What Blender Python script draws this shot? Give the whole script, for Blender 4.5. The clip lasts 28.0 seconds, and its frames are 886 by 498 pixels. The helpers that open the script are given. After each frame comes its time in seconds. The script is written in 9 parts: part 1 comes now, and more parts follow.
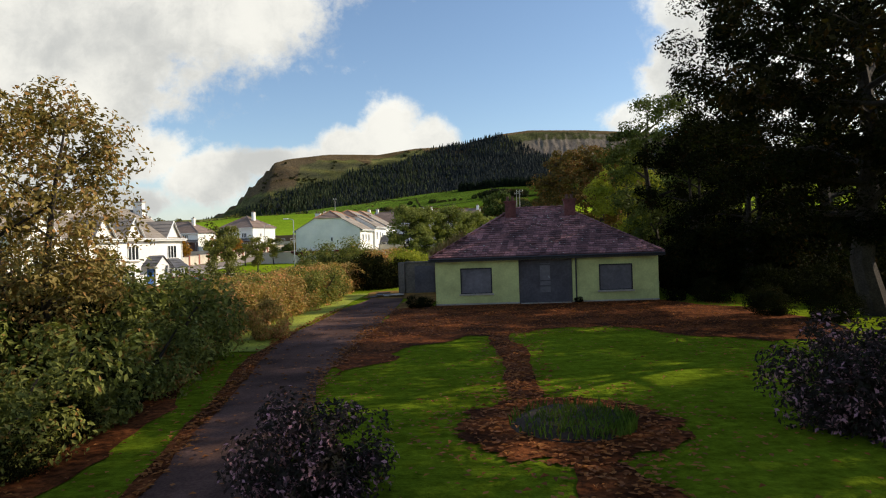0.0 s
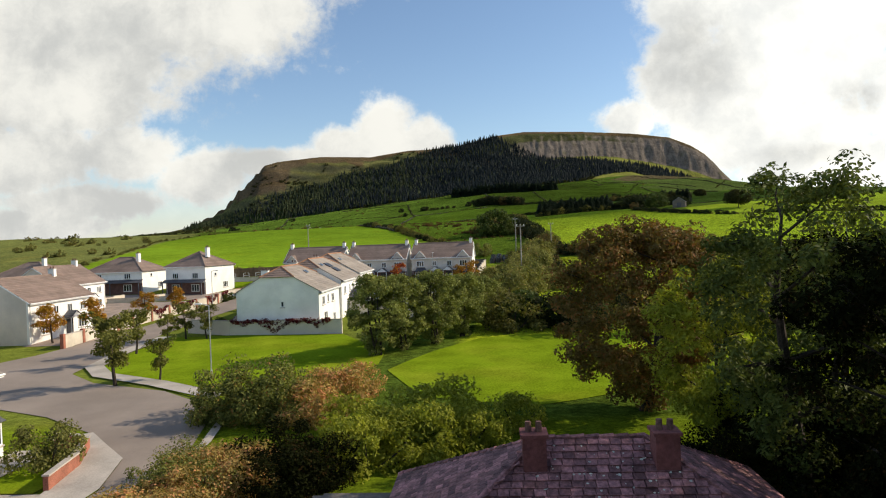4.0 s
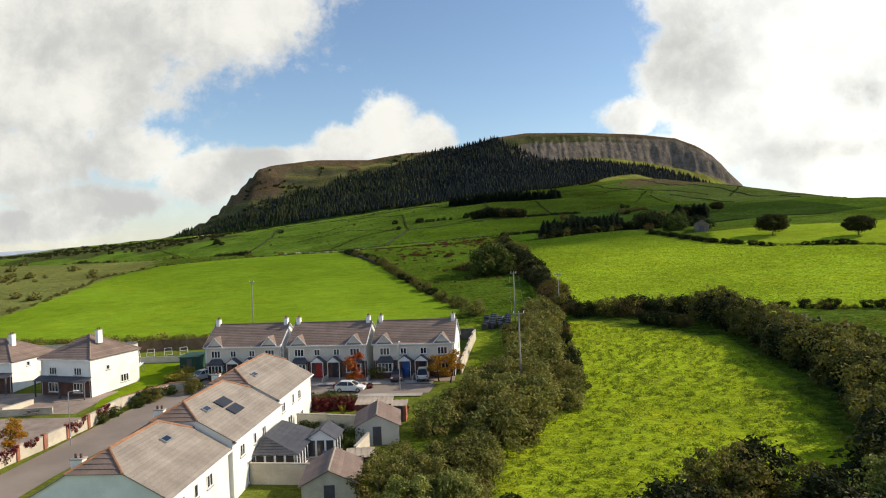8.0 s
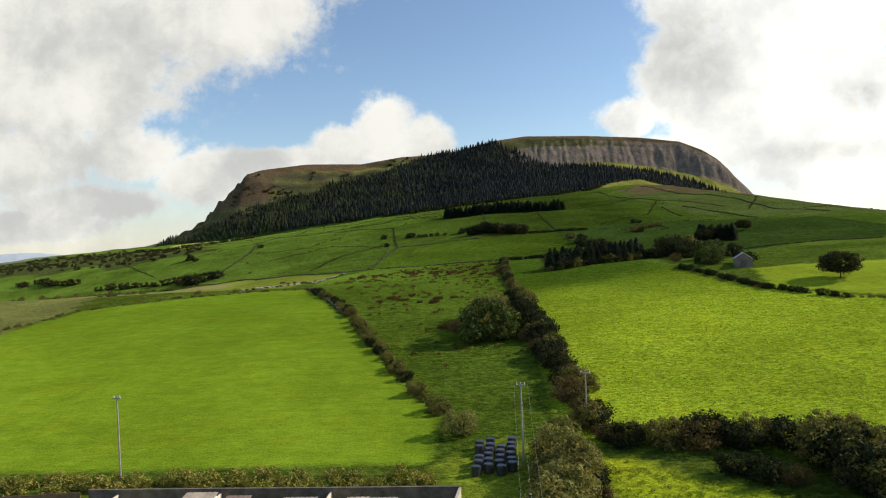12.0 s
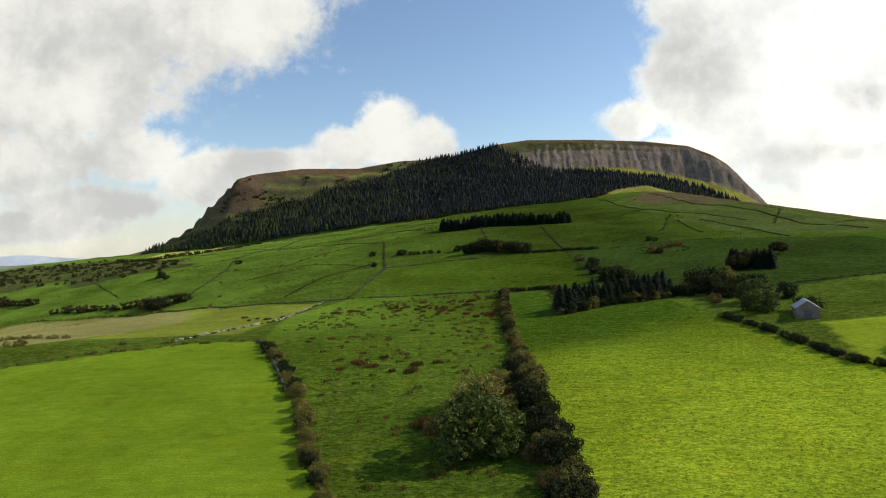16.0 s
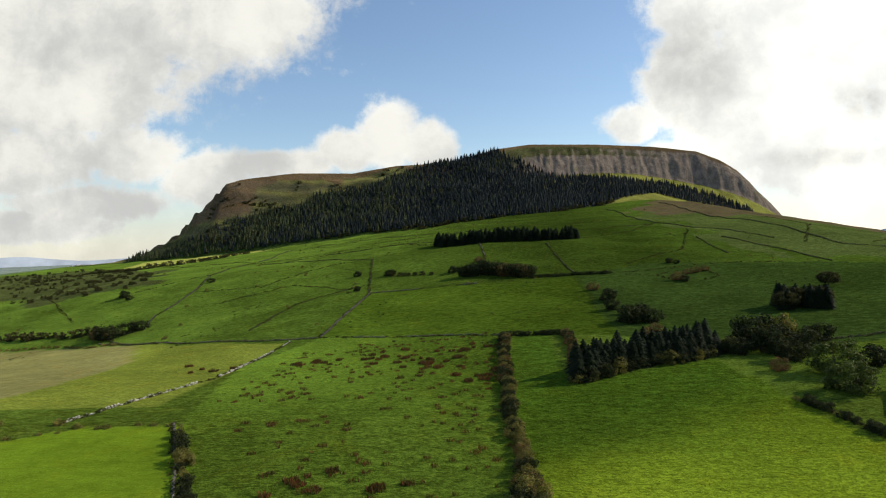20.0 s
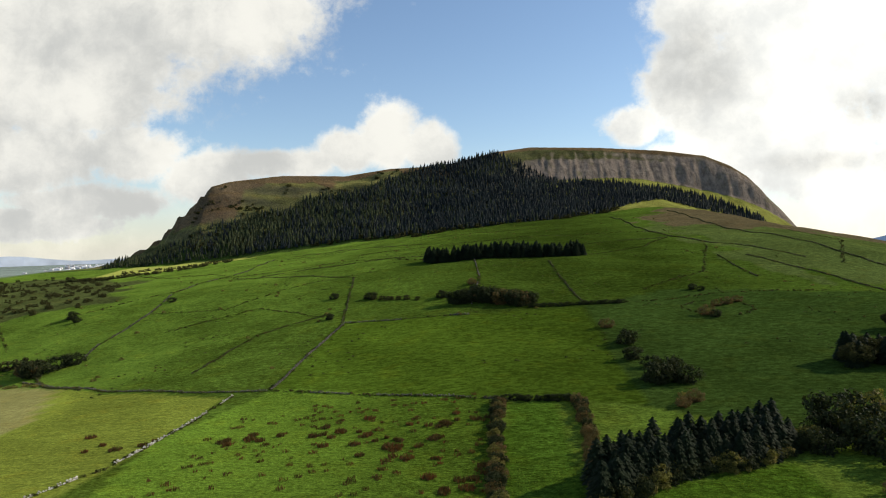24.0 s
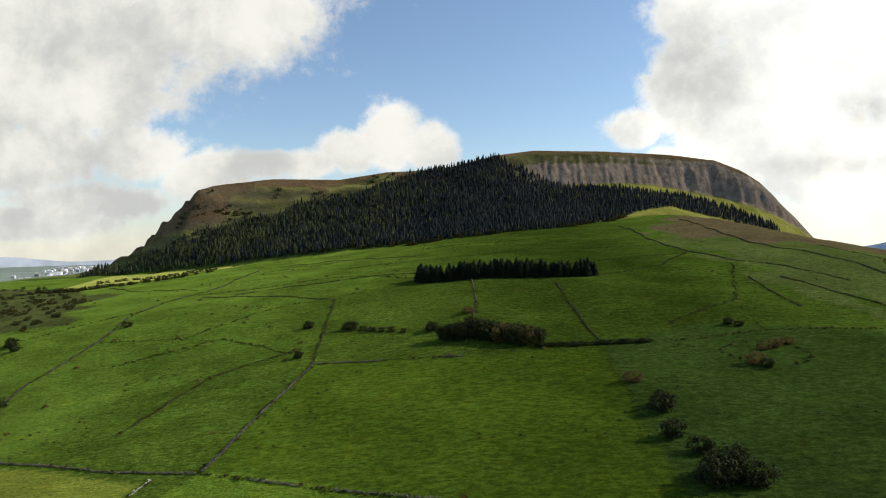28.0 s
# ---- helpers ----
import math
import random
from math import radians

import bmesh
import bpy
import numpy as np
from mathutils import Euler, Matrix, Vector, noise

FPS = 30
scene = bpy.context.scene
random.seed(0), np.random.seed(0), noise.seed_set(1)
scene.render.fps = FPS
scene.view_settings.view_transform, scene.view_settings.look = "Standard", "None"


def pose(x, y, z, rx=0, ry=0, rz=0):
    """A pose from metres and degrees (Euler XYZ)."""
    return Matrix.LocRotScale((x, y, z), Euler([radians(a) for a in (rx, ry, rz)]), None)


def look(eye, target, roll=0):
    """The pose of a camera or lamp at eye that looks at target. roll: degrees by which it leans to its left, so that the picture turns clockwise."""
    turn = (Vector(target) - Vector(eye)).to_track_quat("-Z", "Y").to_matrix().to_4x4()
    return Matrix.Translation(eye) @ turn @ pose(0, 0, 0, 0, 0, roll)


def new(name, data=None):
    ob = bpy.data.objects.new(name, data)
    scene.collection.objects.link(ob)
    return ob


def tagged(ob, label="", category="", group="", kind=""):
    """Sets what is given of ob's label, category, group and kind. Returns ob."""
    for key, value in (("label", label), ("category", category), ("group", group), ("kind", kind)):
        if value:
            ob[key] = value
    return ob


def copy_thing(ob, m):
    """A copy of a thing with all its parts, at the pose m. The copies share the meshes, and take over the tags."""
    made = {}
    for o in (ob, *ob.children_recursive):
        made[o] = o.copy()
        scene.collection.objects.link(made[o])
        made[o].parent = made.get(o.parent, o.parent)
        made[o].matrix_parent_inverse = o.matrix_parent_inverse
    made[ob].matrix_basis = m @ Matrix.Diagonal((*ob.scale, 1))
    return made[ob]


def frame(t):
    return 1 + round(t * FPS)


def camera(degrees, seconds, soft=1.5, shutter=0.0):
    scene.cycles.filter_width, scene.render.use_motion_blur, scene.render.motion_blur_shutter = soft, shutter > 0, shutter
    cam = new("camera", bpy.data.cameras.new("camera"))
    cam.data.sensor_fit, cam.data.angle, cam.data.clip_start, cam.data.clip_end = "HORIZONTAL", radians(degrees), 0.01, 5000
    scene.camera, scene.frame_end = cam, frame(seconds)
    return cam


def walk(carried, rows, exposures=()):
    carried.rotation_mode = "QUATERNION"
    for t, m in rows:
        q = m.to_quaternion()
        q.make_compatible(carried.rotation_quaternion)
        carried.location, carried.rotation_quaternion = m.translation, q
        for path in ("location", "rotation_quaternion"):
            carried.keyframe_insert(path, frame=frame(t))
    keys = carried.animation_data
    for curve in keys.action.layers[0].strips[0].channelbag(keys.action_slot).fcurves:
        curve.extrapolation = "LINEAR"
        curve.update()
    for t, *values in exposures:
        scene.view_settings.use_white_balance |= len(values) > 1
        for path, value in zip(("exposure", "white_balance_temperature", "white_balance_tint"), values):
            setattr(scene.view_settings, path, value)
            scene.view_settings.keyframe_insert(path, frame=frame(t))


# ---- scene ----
cam = camera(67.20, 28.0, soft=1.1)
PATH = [
    (0.0, pose(-0.000, 0.000, 3.694, 89.358, 1.985, 4.248)),
    (0.5, pose(-0.007, 2.096, 4.332, 89.334, 2.014, 4.202)),
    (1.0, pose(-0.019, 4.353, 5.079, 89.312, 2.043, 4.145)),
    (1.5, pose(-0.025, 6.873, 5.967, 89.292, 2.070, 4.077)),
    (2.0, pose(-0.014, 9.675, 6.963, 89.279, 2.091, 4.006)),
    (2.5, pose(0.000, 12.749, 8.030, 89.280, 2.103, 3.933)),
    (3.0, pose(-0.007, 16.073, 9.159, 89.293, 2.108, 3.858)),
    (3.5, pose(-0.014, 19.565, 10.349, 89.306, 2.113, 3.797)),
    (4.0, pose(0.056, 23.129, 11.613, 89.310, 2.119, 3.773)),
    (4.5, pose(0.248, 26.760, 12.973, 89.306, 2.125, 3.791)),
    (5.0, pose(0.532, 30.515, 14.422, 89.301, 2.133, 3.829)),
    (5.5, pose(0.853, 34.458, 15.927, 89.298, 2.150, 3.867)),
    (6.0, pose(1.175, 38.648, 17.443, 89.292, 2.175, 3.898)),
    (6.5, pose(1.518, 43.121, 18.953, 89.277, 2.203, 3.926)),
    (7.0, pose(1.909, 47.852, 20.460, 89.252, 2.235, 3.950)),
    (7.5, pose(2.321, 52.768, 21.953, 89.215, 2.277, 3.961)),
    (8.0, pose(2.694, 57.833, 23.424, 89.174, 2.327, 3.959)),
    (8.5, pose(2.980, 63.058, 24.872, 89.146, 2.358, 3.953)),
    (9.0, pose(3.172, 68.461, 26.306, 89.143, 2.347, 3.946)),
    (9.5, pose(3.289, 74.054, 27.744, 89.153, 2.303, 3.939)),
    (10.0, pose(3.359, 79.834, 29.189, 89.166, 2.258, 3.932)),
    (10.5, pose(3.411, 85.774, 30.620, 89.185, 2.237, 3.921)),
    (11.0, pose(3.474, 91.807, 32.026, 89.210, 2.244, 3.899)),
    (11.5, pose(3.563, 97.832, 33.434, 89.230, 2.274, 3.865)),
    (12.0, pose(3.693, 103.760, 34.862, 89.234, 2.314, 3.821)),
    (12.5, pose(3.871, 109.547, 36.272, 89.225, 2.343, 3.781)),
    (13.0, pose(4.087, 115.213, 37.627, 89.217, 2.343, 3.763)),
    (13.5, pose(4.335, 120.818, 38.934, 89.219, 2.315, 3.772)),
    (14.0, pose(4.612, 126.417, 40.209, 89.235, 2.276, 3.800)),
    (14.5, pose(4.914, 132.049, 41.459, 89.264, 2.241, 3.838)),
    (15.0, pose(5.227, 137.748, 42.685, 89.303, 2.209, 3.881)),
    (15.5, pose(5.522, 143.526, 43.885, 89.343, 2.176, 3.923)),
    (16.0, pose(5.762, 149.369, 45.070, 89.375, 2.144, 3.955)),
    (16.5, pose(5.944, 155.241, 46.254, 89.403, 2.113, 3.980)),
    (17.0, pose(6.086, 161.115, 47.450, 89.436, 2.082, 4.003)),
    (17.5, pose(6.204, 166.985, 48.659, 89.477, 2.052, 4.026)),
    (18.0, pose(6.316, 172.854, 49.886, 89.517, 2.025, 4.041)),
    (18.5, pose(6.452, 178.725, 51.140, 89.545, 1.990, 4.048)),
    (19.0, pose(6.639, 184.593, 52.426, 89.562, 1.936, 4.051)),
    (19.5, pose(6.886, 190.460, 53.733, 89.568, 1.871, 4.047)),
    (20.0, pose(7.184, 196.338, 55.039, 89.564, 1.814, 4.031)),
    (20.5, pose(7.506, 202.243, 56.322, 89.555, 1.768, 4.011)),
    (21.0, pose(7.828, 208.187, 57.553, 89.552, 1.723, 4.001)),
    (21.5, pose(8.163, 214.197, 58.705, 89.559, 1.668, 4.004)),
    (22.0, pose(8.529, 220.294, 59.784, 89.572, 1.606, 4.009)),
    (22.5, pose(8.916, 226.478, 60.831, 89.587, 1.544, 4.009)),
    (23.0, pose(9.286, 232.723, 61.905, 89.605, 1.485, 4.008)),
    (23.5, pose(9.602, 238.994, 63.051, 89.622, 1.432, 4.014)),
    (24.0, pose(9.843, 245.256, 64.284, 89.633, 1.385, 4.025)),
    (24.5, pose(10.023, 251.485, 65.582, 89.635, 1.340, 4.036)),
    (25.0, pose(10.172, 257.668, 66.914, 89.632, 1.286, 4.047)),
    (25.5, pose(10.313, 263.803, 68.254, 89.631, 1.223, 4.056)),
    (26.0, pose(10.440, 269.882, 69.571, 89.640, 1.161, 4.060)),
    (26.5, pose(10.540, 275.871, 70.803, 89.666, 1.113, 4.059)),
    (27.0, pose(10.610, 281.712, 71.847, 89.707, 1.080, 4.063)),
    (27.5, pose(10.656, 287.379, 72.622, 89.740, 1.059, 4.071)),
    (28.0, pose(10.686, 292.926, 73.187, 89.755, 1.047, 4.081)),
]
walk(cam, PATH)

# ---- world and sun ----
SUN_DIR = Vector((0.82, 0.22, 0.50)).normalized()   # towards the sun
world = bpy.data.worlds.new("sky")
scene.world = world
world.use_nodes = True


class Nodes:
    """Small wrapper to wire shader nodes in one line each."""

    def __init__(self, tree):
        self.t = tree
        self.t.nodes.clear()

    def add(self, kind, sets=(), **ins):
        n = self.t.nodes.new(kind)
        for k, v in dict(sets).items():
            if k == "blend_type":
                n.blend_type = v
            elif k == "operation":
                n.operation = v
            elif k == "data_type":
                n.data_type = v
            elif k == "attribute_name":
                n.attribute_name = v
            elif k == "feature":
                n.feature = v
            elif k == "interpolation_type":
                n.interpolation_type = v
            elif k == "label":
                n.label = v
        for k, v in ins.items():
            key = int(k[1:]) if k[0] == "i" and k[1:].isdigit() else k.replace("_", " ")
            sock = n.inputs[key]
            if hasattr(v, "is_linked") or hasattr(v, "is_output"):
                self.t.links.new(v, sock)
            else:
                sock.default_value = v
        return n

    def math(self, op, a, b=0.0, c=0.0):
        return self.add("ShaderNodeMath", {"operation": op}, i0=a, i1=b, i2=c).outputs[0]

    def vmath(self, op, a, b=(0, 0, 0)):
        n = self.add("ShaderNodeVectorMath", {"operation": op}, i0=a, i1=b)
        return n.outputs[1] if op in ("LENGTH", "DISTANCE", "DOT_PRODUCT") else n.outputs[0]

    def ramp(self, fac, lo, hi, a=0.0, b=1.0):
        n = self.add("ShaderNodeMapRange", {"interpolation_type": "SMOOTHSTEP"}, i0=fac, i1=lo, i2=hi, i3=a, i4=b)
        return n.outputs[0]

    def noise(self, vec, scale, detail=4.0, rough=0.55, out=0):
        n = self.add("ShaderNodeTexNoise", i0=vec, Scale=scale, Detail=detail, Roughness=rough)
        return n.outputs[out]

    def mix(self, fac, a, b, blend="MIX"):
        n = self.add("ShaderNodeMix", {"data_type": "RGBA", "blend_type": blend})
        for i, v in ((0, fac), (6, a), (7, b)):
            if hasattr(v, "is_linked"):
                self.t.links.new(v, n.inputs[i])
            else:
                n.inputs[i].default_value = v if i == 0 or len(v) == 4 else (*v, 1)
        return n.outputs[2]

    def link(self, a, b):
        self.t.links.new(a, b)


def build_sky():
    N = Nodes(world.node_tree)
    sky = N.t.nodes.new("ShaderNodeTexSky")
    sky.sky_type = "NISHITA"
    sky.sun_disc = False
    sky.sun_elevation = math.asin(SUN_DIR.z)
    sky.sun_rotation = math.atan2(SUN_DIR.x, SUN_DIR.y)
    sky.air_density, sky.dust_density, sky.ozone_density = 1.0, 0.35, 2.2
    d = N.add("ShaderNodeTexCoord").outputs["Generated"]
    # cloud field: azimuth and height over the mountain as flat coordinates
    yaw = radians(4.0)
    fwd = N.math("MAXIMUM", N.vmath("DOT_PRODUCT", d, (-math.sin(yaw), math.cos(yaw), 0)), 0.08)
    rgt = N.vmath("DOT_PRODUCT", d, (math.cos(yaw), math.sin(yaw), 0))
    up = N.vmath("DOT_PRODUCT", d, (0, 0, 1))
    u, v = N.math("DIVIDE", rgt, fwd), N.math("DIVIDE", up, fwd)
    uv = N.add("ShaderNodeCombineXYZ", i0=u, i1=v, i2=0.37).outputs[0]
    warp = N.vmath("SUBTRACT", N.noise(uv, 5.0, 6.0, 0.6, 1), (0.5, 0.5, 0.5))
    fine = N.noise(uv, 17.0, 8.0, 0.66)
    wuv = N.vmath("ADD", uv, N.vmath("MULTIPLY", warp, (0.07, 0.05, 0)))
    lobes = [  # centre across, centre up, half width, half height
        (-0.58, 0.345, 0.42, 0.16), (-0.33, 0.36, 0.15, 0.10), (-0.55, 0.235, 0.20, 0.075), (-0.46, 0.142, 0.10, 0.055), (-0.62, 0.147, 0.16, 0.07), (-0.53, 0.075, 0.16, 0.035),
        (-0.62, 0.045, 0.16, 0.03), (-0.35, 0.105, 0.09, 0.05), (-0.080, 0.168, 0.050, 0.062), (-0.018, 0.150, 0.045, 0.040), (-0.135, 0.145, 0.06, 0.036), (-0.24, 0.125, 0.11, 0.030),
        (0.54, 0.29, 0.25, 0.21), (0.37, 0.25, 0.085, 0.13), (0.285, 0.175, 0.06, 0.034), (0.48, 0.16, 0.17, 0.09), (0.62, 0.09, 0.22, 0.05), (0.36, 0.335, 0.07, 0.08), (0.40, 0.12, 0.12, 0.04)]
    field = None
    for cx, cy, rx, ry in lobes:
        q = N.vmath("MULTIPLY", N.vmath("SUBTRACT", wuv, (cx, cy, 0.37)), (1 / rx, 1 / ry, 0))
        m = N.math("SUBTRACT", 1.0, N.vmath("LENGTH", q))
        field = m if field is None else N.math("MAXIMUM", field, m)
    puff = N.noise(uv, 6.0, 8.0, 0.62)
    field = N.math("ADD", field, N.math("MULTIPLY", N.math("SUBTRACT", puff, 0.5), 1.15))
    field = N.math("ADD", field, N.math("MULTIPLY", N.math("SUBTRACT", fine, 0.5), 1.15))
    lobe_mask = N.ramp(field, -0.12, 0.34)
    # cloud elsewhere round the horizon
    flat = N.vmath("MULTIPLY", d, (2.2, 2.2, 5.0))
    others = N.ramp(N.noise(flat, 1.5, 6.0, 0.6), 0.51, 0.68)
    front = N.ramp(N.vmath("DOT_PRODUCT", d, (-math.sin(yaw), math.cos(yaw), 0)), 0.35, 0.6)
    mask = N.math("ADD", N.math("MULTIPLY", lobe_mask, front), N.math("MULTIPLY", others, N.math("SUBTRACT", 1.0, front)))
    haze = N.ramp(up, 0.16, -0.02, 0.0, 0.55)
    mask = N.math("MAXIMUM", mask, haze)
    # grey undersides and dense cores, brighter towards the sun
    core = N.ramp(N.noise(wuv, 5.5, 8.0, 0.62), 0.34, 0.64)
    sunward = N.ramp(N.vmath("DOT_PRODUCT", d, tuple(SUN_DIR)), 0.1, 0.8)
    tone = N.math("ADD", N.math("MULTIPLY", core, 0.20), N.math("ADD", 0.66, N.math("MULTIPLY", sunward, 0.36)))
    tone = N.math("ADD", tone, N.math("MULTIPLY", N.ramp(field, 0.45, 0.05), 0.10))
    for cx, cy, rx, ry in ((0.375, 0.26, 0.09, 0.10), (0.63, 0.19, 0.05, 0.03), (0.56, 0.11, 0.10, 0.02)):
        grey = N.vmath("LENGTH", N.vmath("MULTIPLY", N.vmath("SUBTRACT", wuv, (cx, cy, 0.37)), (1 / rx, 1 / ry, 0)))
        tone = N.math("SUBTRACT", tone, N.math("MULTIPLY", N.ramp(grey, 1.25, 0.25), N.ramp(fine, 0.3, 0.7, 0.14, 0.28)))
    white = N.mix(core, (0.84, 0.85, 0.82), (1.0, 0.985, 0.91))
    white = N.mix(1.0, white, N.add("ShaderNodeCombineXYZ", i0=tone, i1=tone, i2=tone).outputs[0], "MULTIPLY")
    bg_sky = N.add("ShaderNodeBackground", Color=sky.outputs[0], Strength=SKY_STRENGTH)
    bg_cloud = N.add("ShaderNodeBackground", Color=white, Strength=CLOUD_STRENGTH)
    mixs = N.add("ShaderNodeMixShader", i0=mask, i1=bg_sky.outputs[0], i2=bg_cloud.outputs[0])
    out = N.add("ShaderNodeOutputWorld")
    N.link(mixs.outputs[0], out.inputs[0])


SKY_STRENGTH, CLOUD_STRENGTH = 0.15, 1.08
build_sky()
sun_data = bpy.data.lights.new("sun", "SUN")
sun_data.energy, sun_data.angle, sun_data.color = 5.0, radians(0.6), (1.0, 0.86, 0.66)
sun = new("sun", sun_data)
sun.matrix_world = look(SUN_DIR * 300, (0, 0, 0))

# ---- materials ----
def surface(name, color, rough=0.8, grain=8.0, vary=0.25, stain=0.6, stain_vary=0.25, bump=0.3, bump_scale=40.0, metal=0.0, rand=0.0, island=0.0, spec=0.3):
    """Procedural surface in object-space metres: base colour, fine grain, larger stains, bump, and chance per object or island."""
    m = bpy.data.materials.new(name)
    m.use_nodes = True
    N = Nodes(m.node_tree)
    pos = N.add("ShaderNodeNewGeometry").outputs["Position"]
    g1 = N.ramp(N.noise(pos, grain, 5.0, 0.6), 0.3, 0.7, 1 - vary, 1 + vary)
    g2 = N.ramp(N.noise(pos, stain, 4.0, 0.6), 0.3, 0.7, 1 - stain_vary, 1 + stain_vary)
    k = N.math("MULTIPLY", g1, g2)
    if rand:
        r = N.add("ShaderNodeObjectInfo").outputs["Random"]
        k = N.math("MULTIPLY", k, N.ramp(r, 0, 1, 1 - rand, 1 + rand))
    if island:
        r = N.add("ShaderNodeNewGeometry").outputs["Random Per Island"]
        k = N.math("MULTIPLY", k, N.ramp(r, 0, 1, 1 - island, 1 + island))
    col = N.mix(1.0, (*color, 1), N.add("ShaderNodeCombineXYZ", i0=k, i1=k, i2=k).outputs[0], "MULTIPLY")
    b = N.add("ShaderNodeBsdfPrincipled", Roughness=rough, Metallic=metal)
    b.inputs["Specular IOR Level"].default_value = spec
    N.link(col, b.inputs["Base Color"])
    if bump:
        h = N.add("ShaderNodeBump", Strength=bump, Distance=0.02, Height=N.noise(pos, bump_scale, 4.0, 0.6))
        N.link(h.outputs[0], b.inputs["Normal"])
    N.link(b.outputs[0], N.add("ShaderNodeOutputMaterial").inputs[0])
    return m


def leaf_material(name, dark, light, autumn=None, share=0.0, scale=0.6, spec=0.10, thin=0.24):
    """Leaves: each leaf takes its own shade, with patches through the crown and light shining through."""
    m = bpy.data.materials.new(name)
    m.use_nodes = True
    N = Nodes(m.node_tree)
    geo = N.add("ShaderNodeNewGeometry")
    r = geo.outputs["Random Per Island"]
    patch = N.noise(geo.outputs["Position"], scale, 3.0, 0.6)
    f = N.math("ADD", N.math("MULTIPLY", r, 0.55), N.ramp(patch, 0.35, 0.68, 0.0, 0.45))
    col = N.mix(f, (*dark, 1), (*light, 1))
    if autumn:
        r2 = N.math("FRACT", N.math("MULTIPLY", r, 37.7))
        on = N.ramp(N.math("ADD", r2, N.ramp(patch, 0.4, 0.7, -0.25, 0.25)), 1 - share, 1 - share + 0.12)
        col = N.mix(on, col, (*autumn, 1))
    b = N.add("ShaderNodeBsdfPrincipled", Roughness=0.6)
    b.inputs["Specular IOR Level"].default_value = spec
    N.link(col, b.inputs["Base Color"])
    t = N.add("ShaderNodeBsdfTranslucent")
    N.link(N.mix(1.0, col, (1.15, 1.2, 0.6, 1), "MULTIPLY"), t.inputs[0])
    mx = N.add("ShaderNodeMixShader", i0=thin, i1=b.outputs[0], i2=t.outputs[0])
    N.link(mx.outputs[0], N.add("ShaderNodeOutputMaterial").inputs[0])
    return m


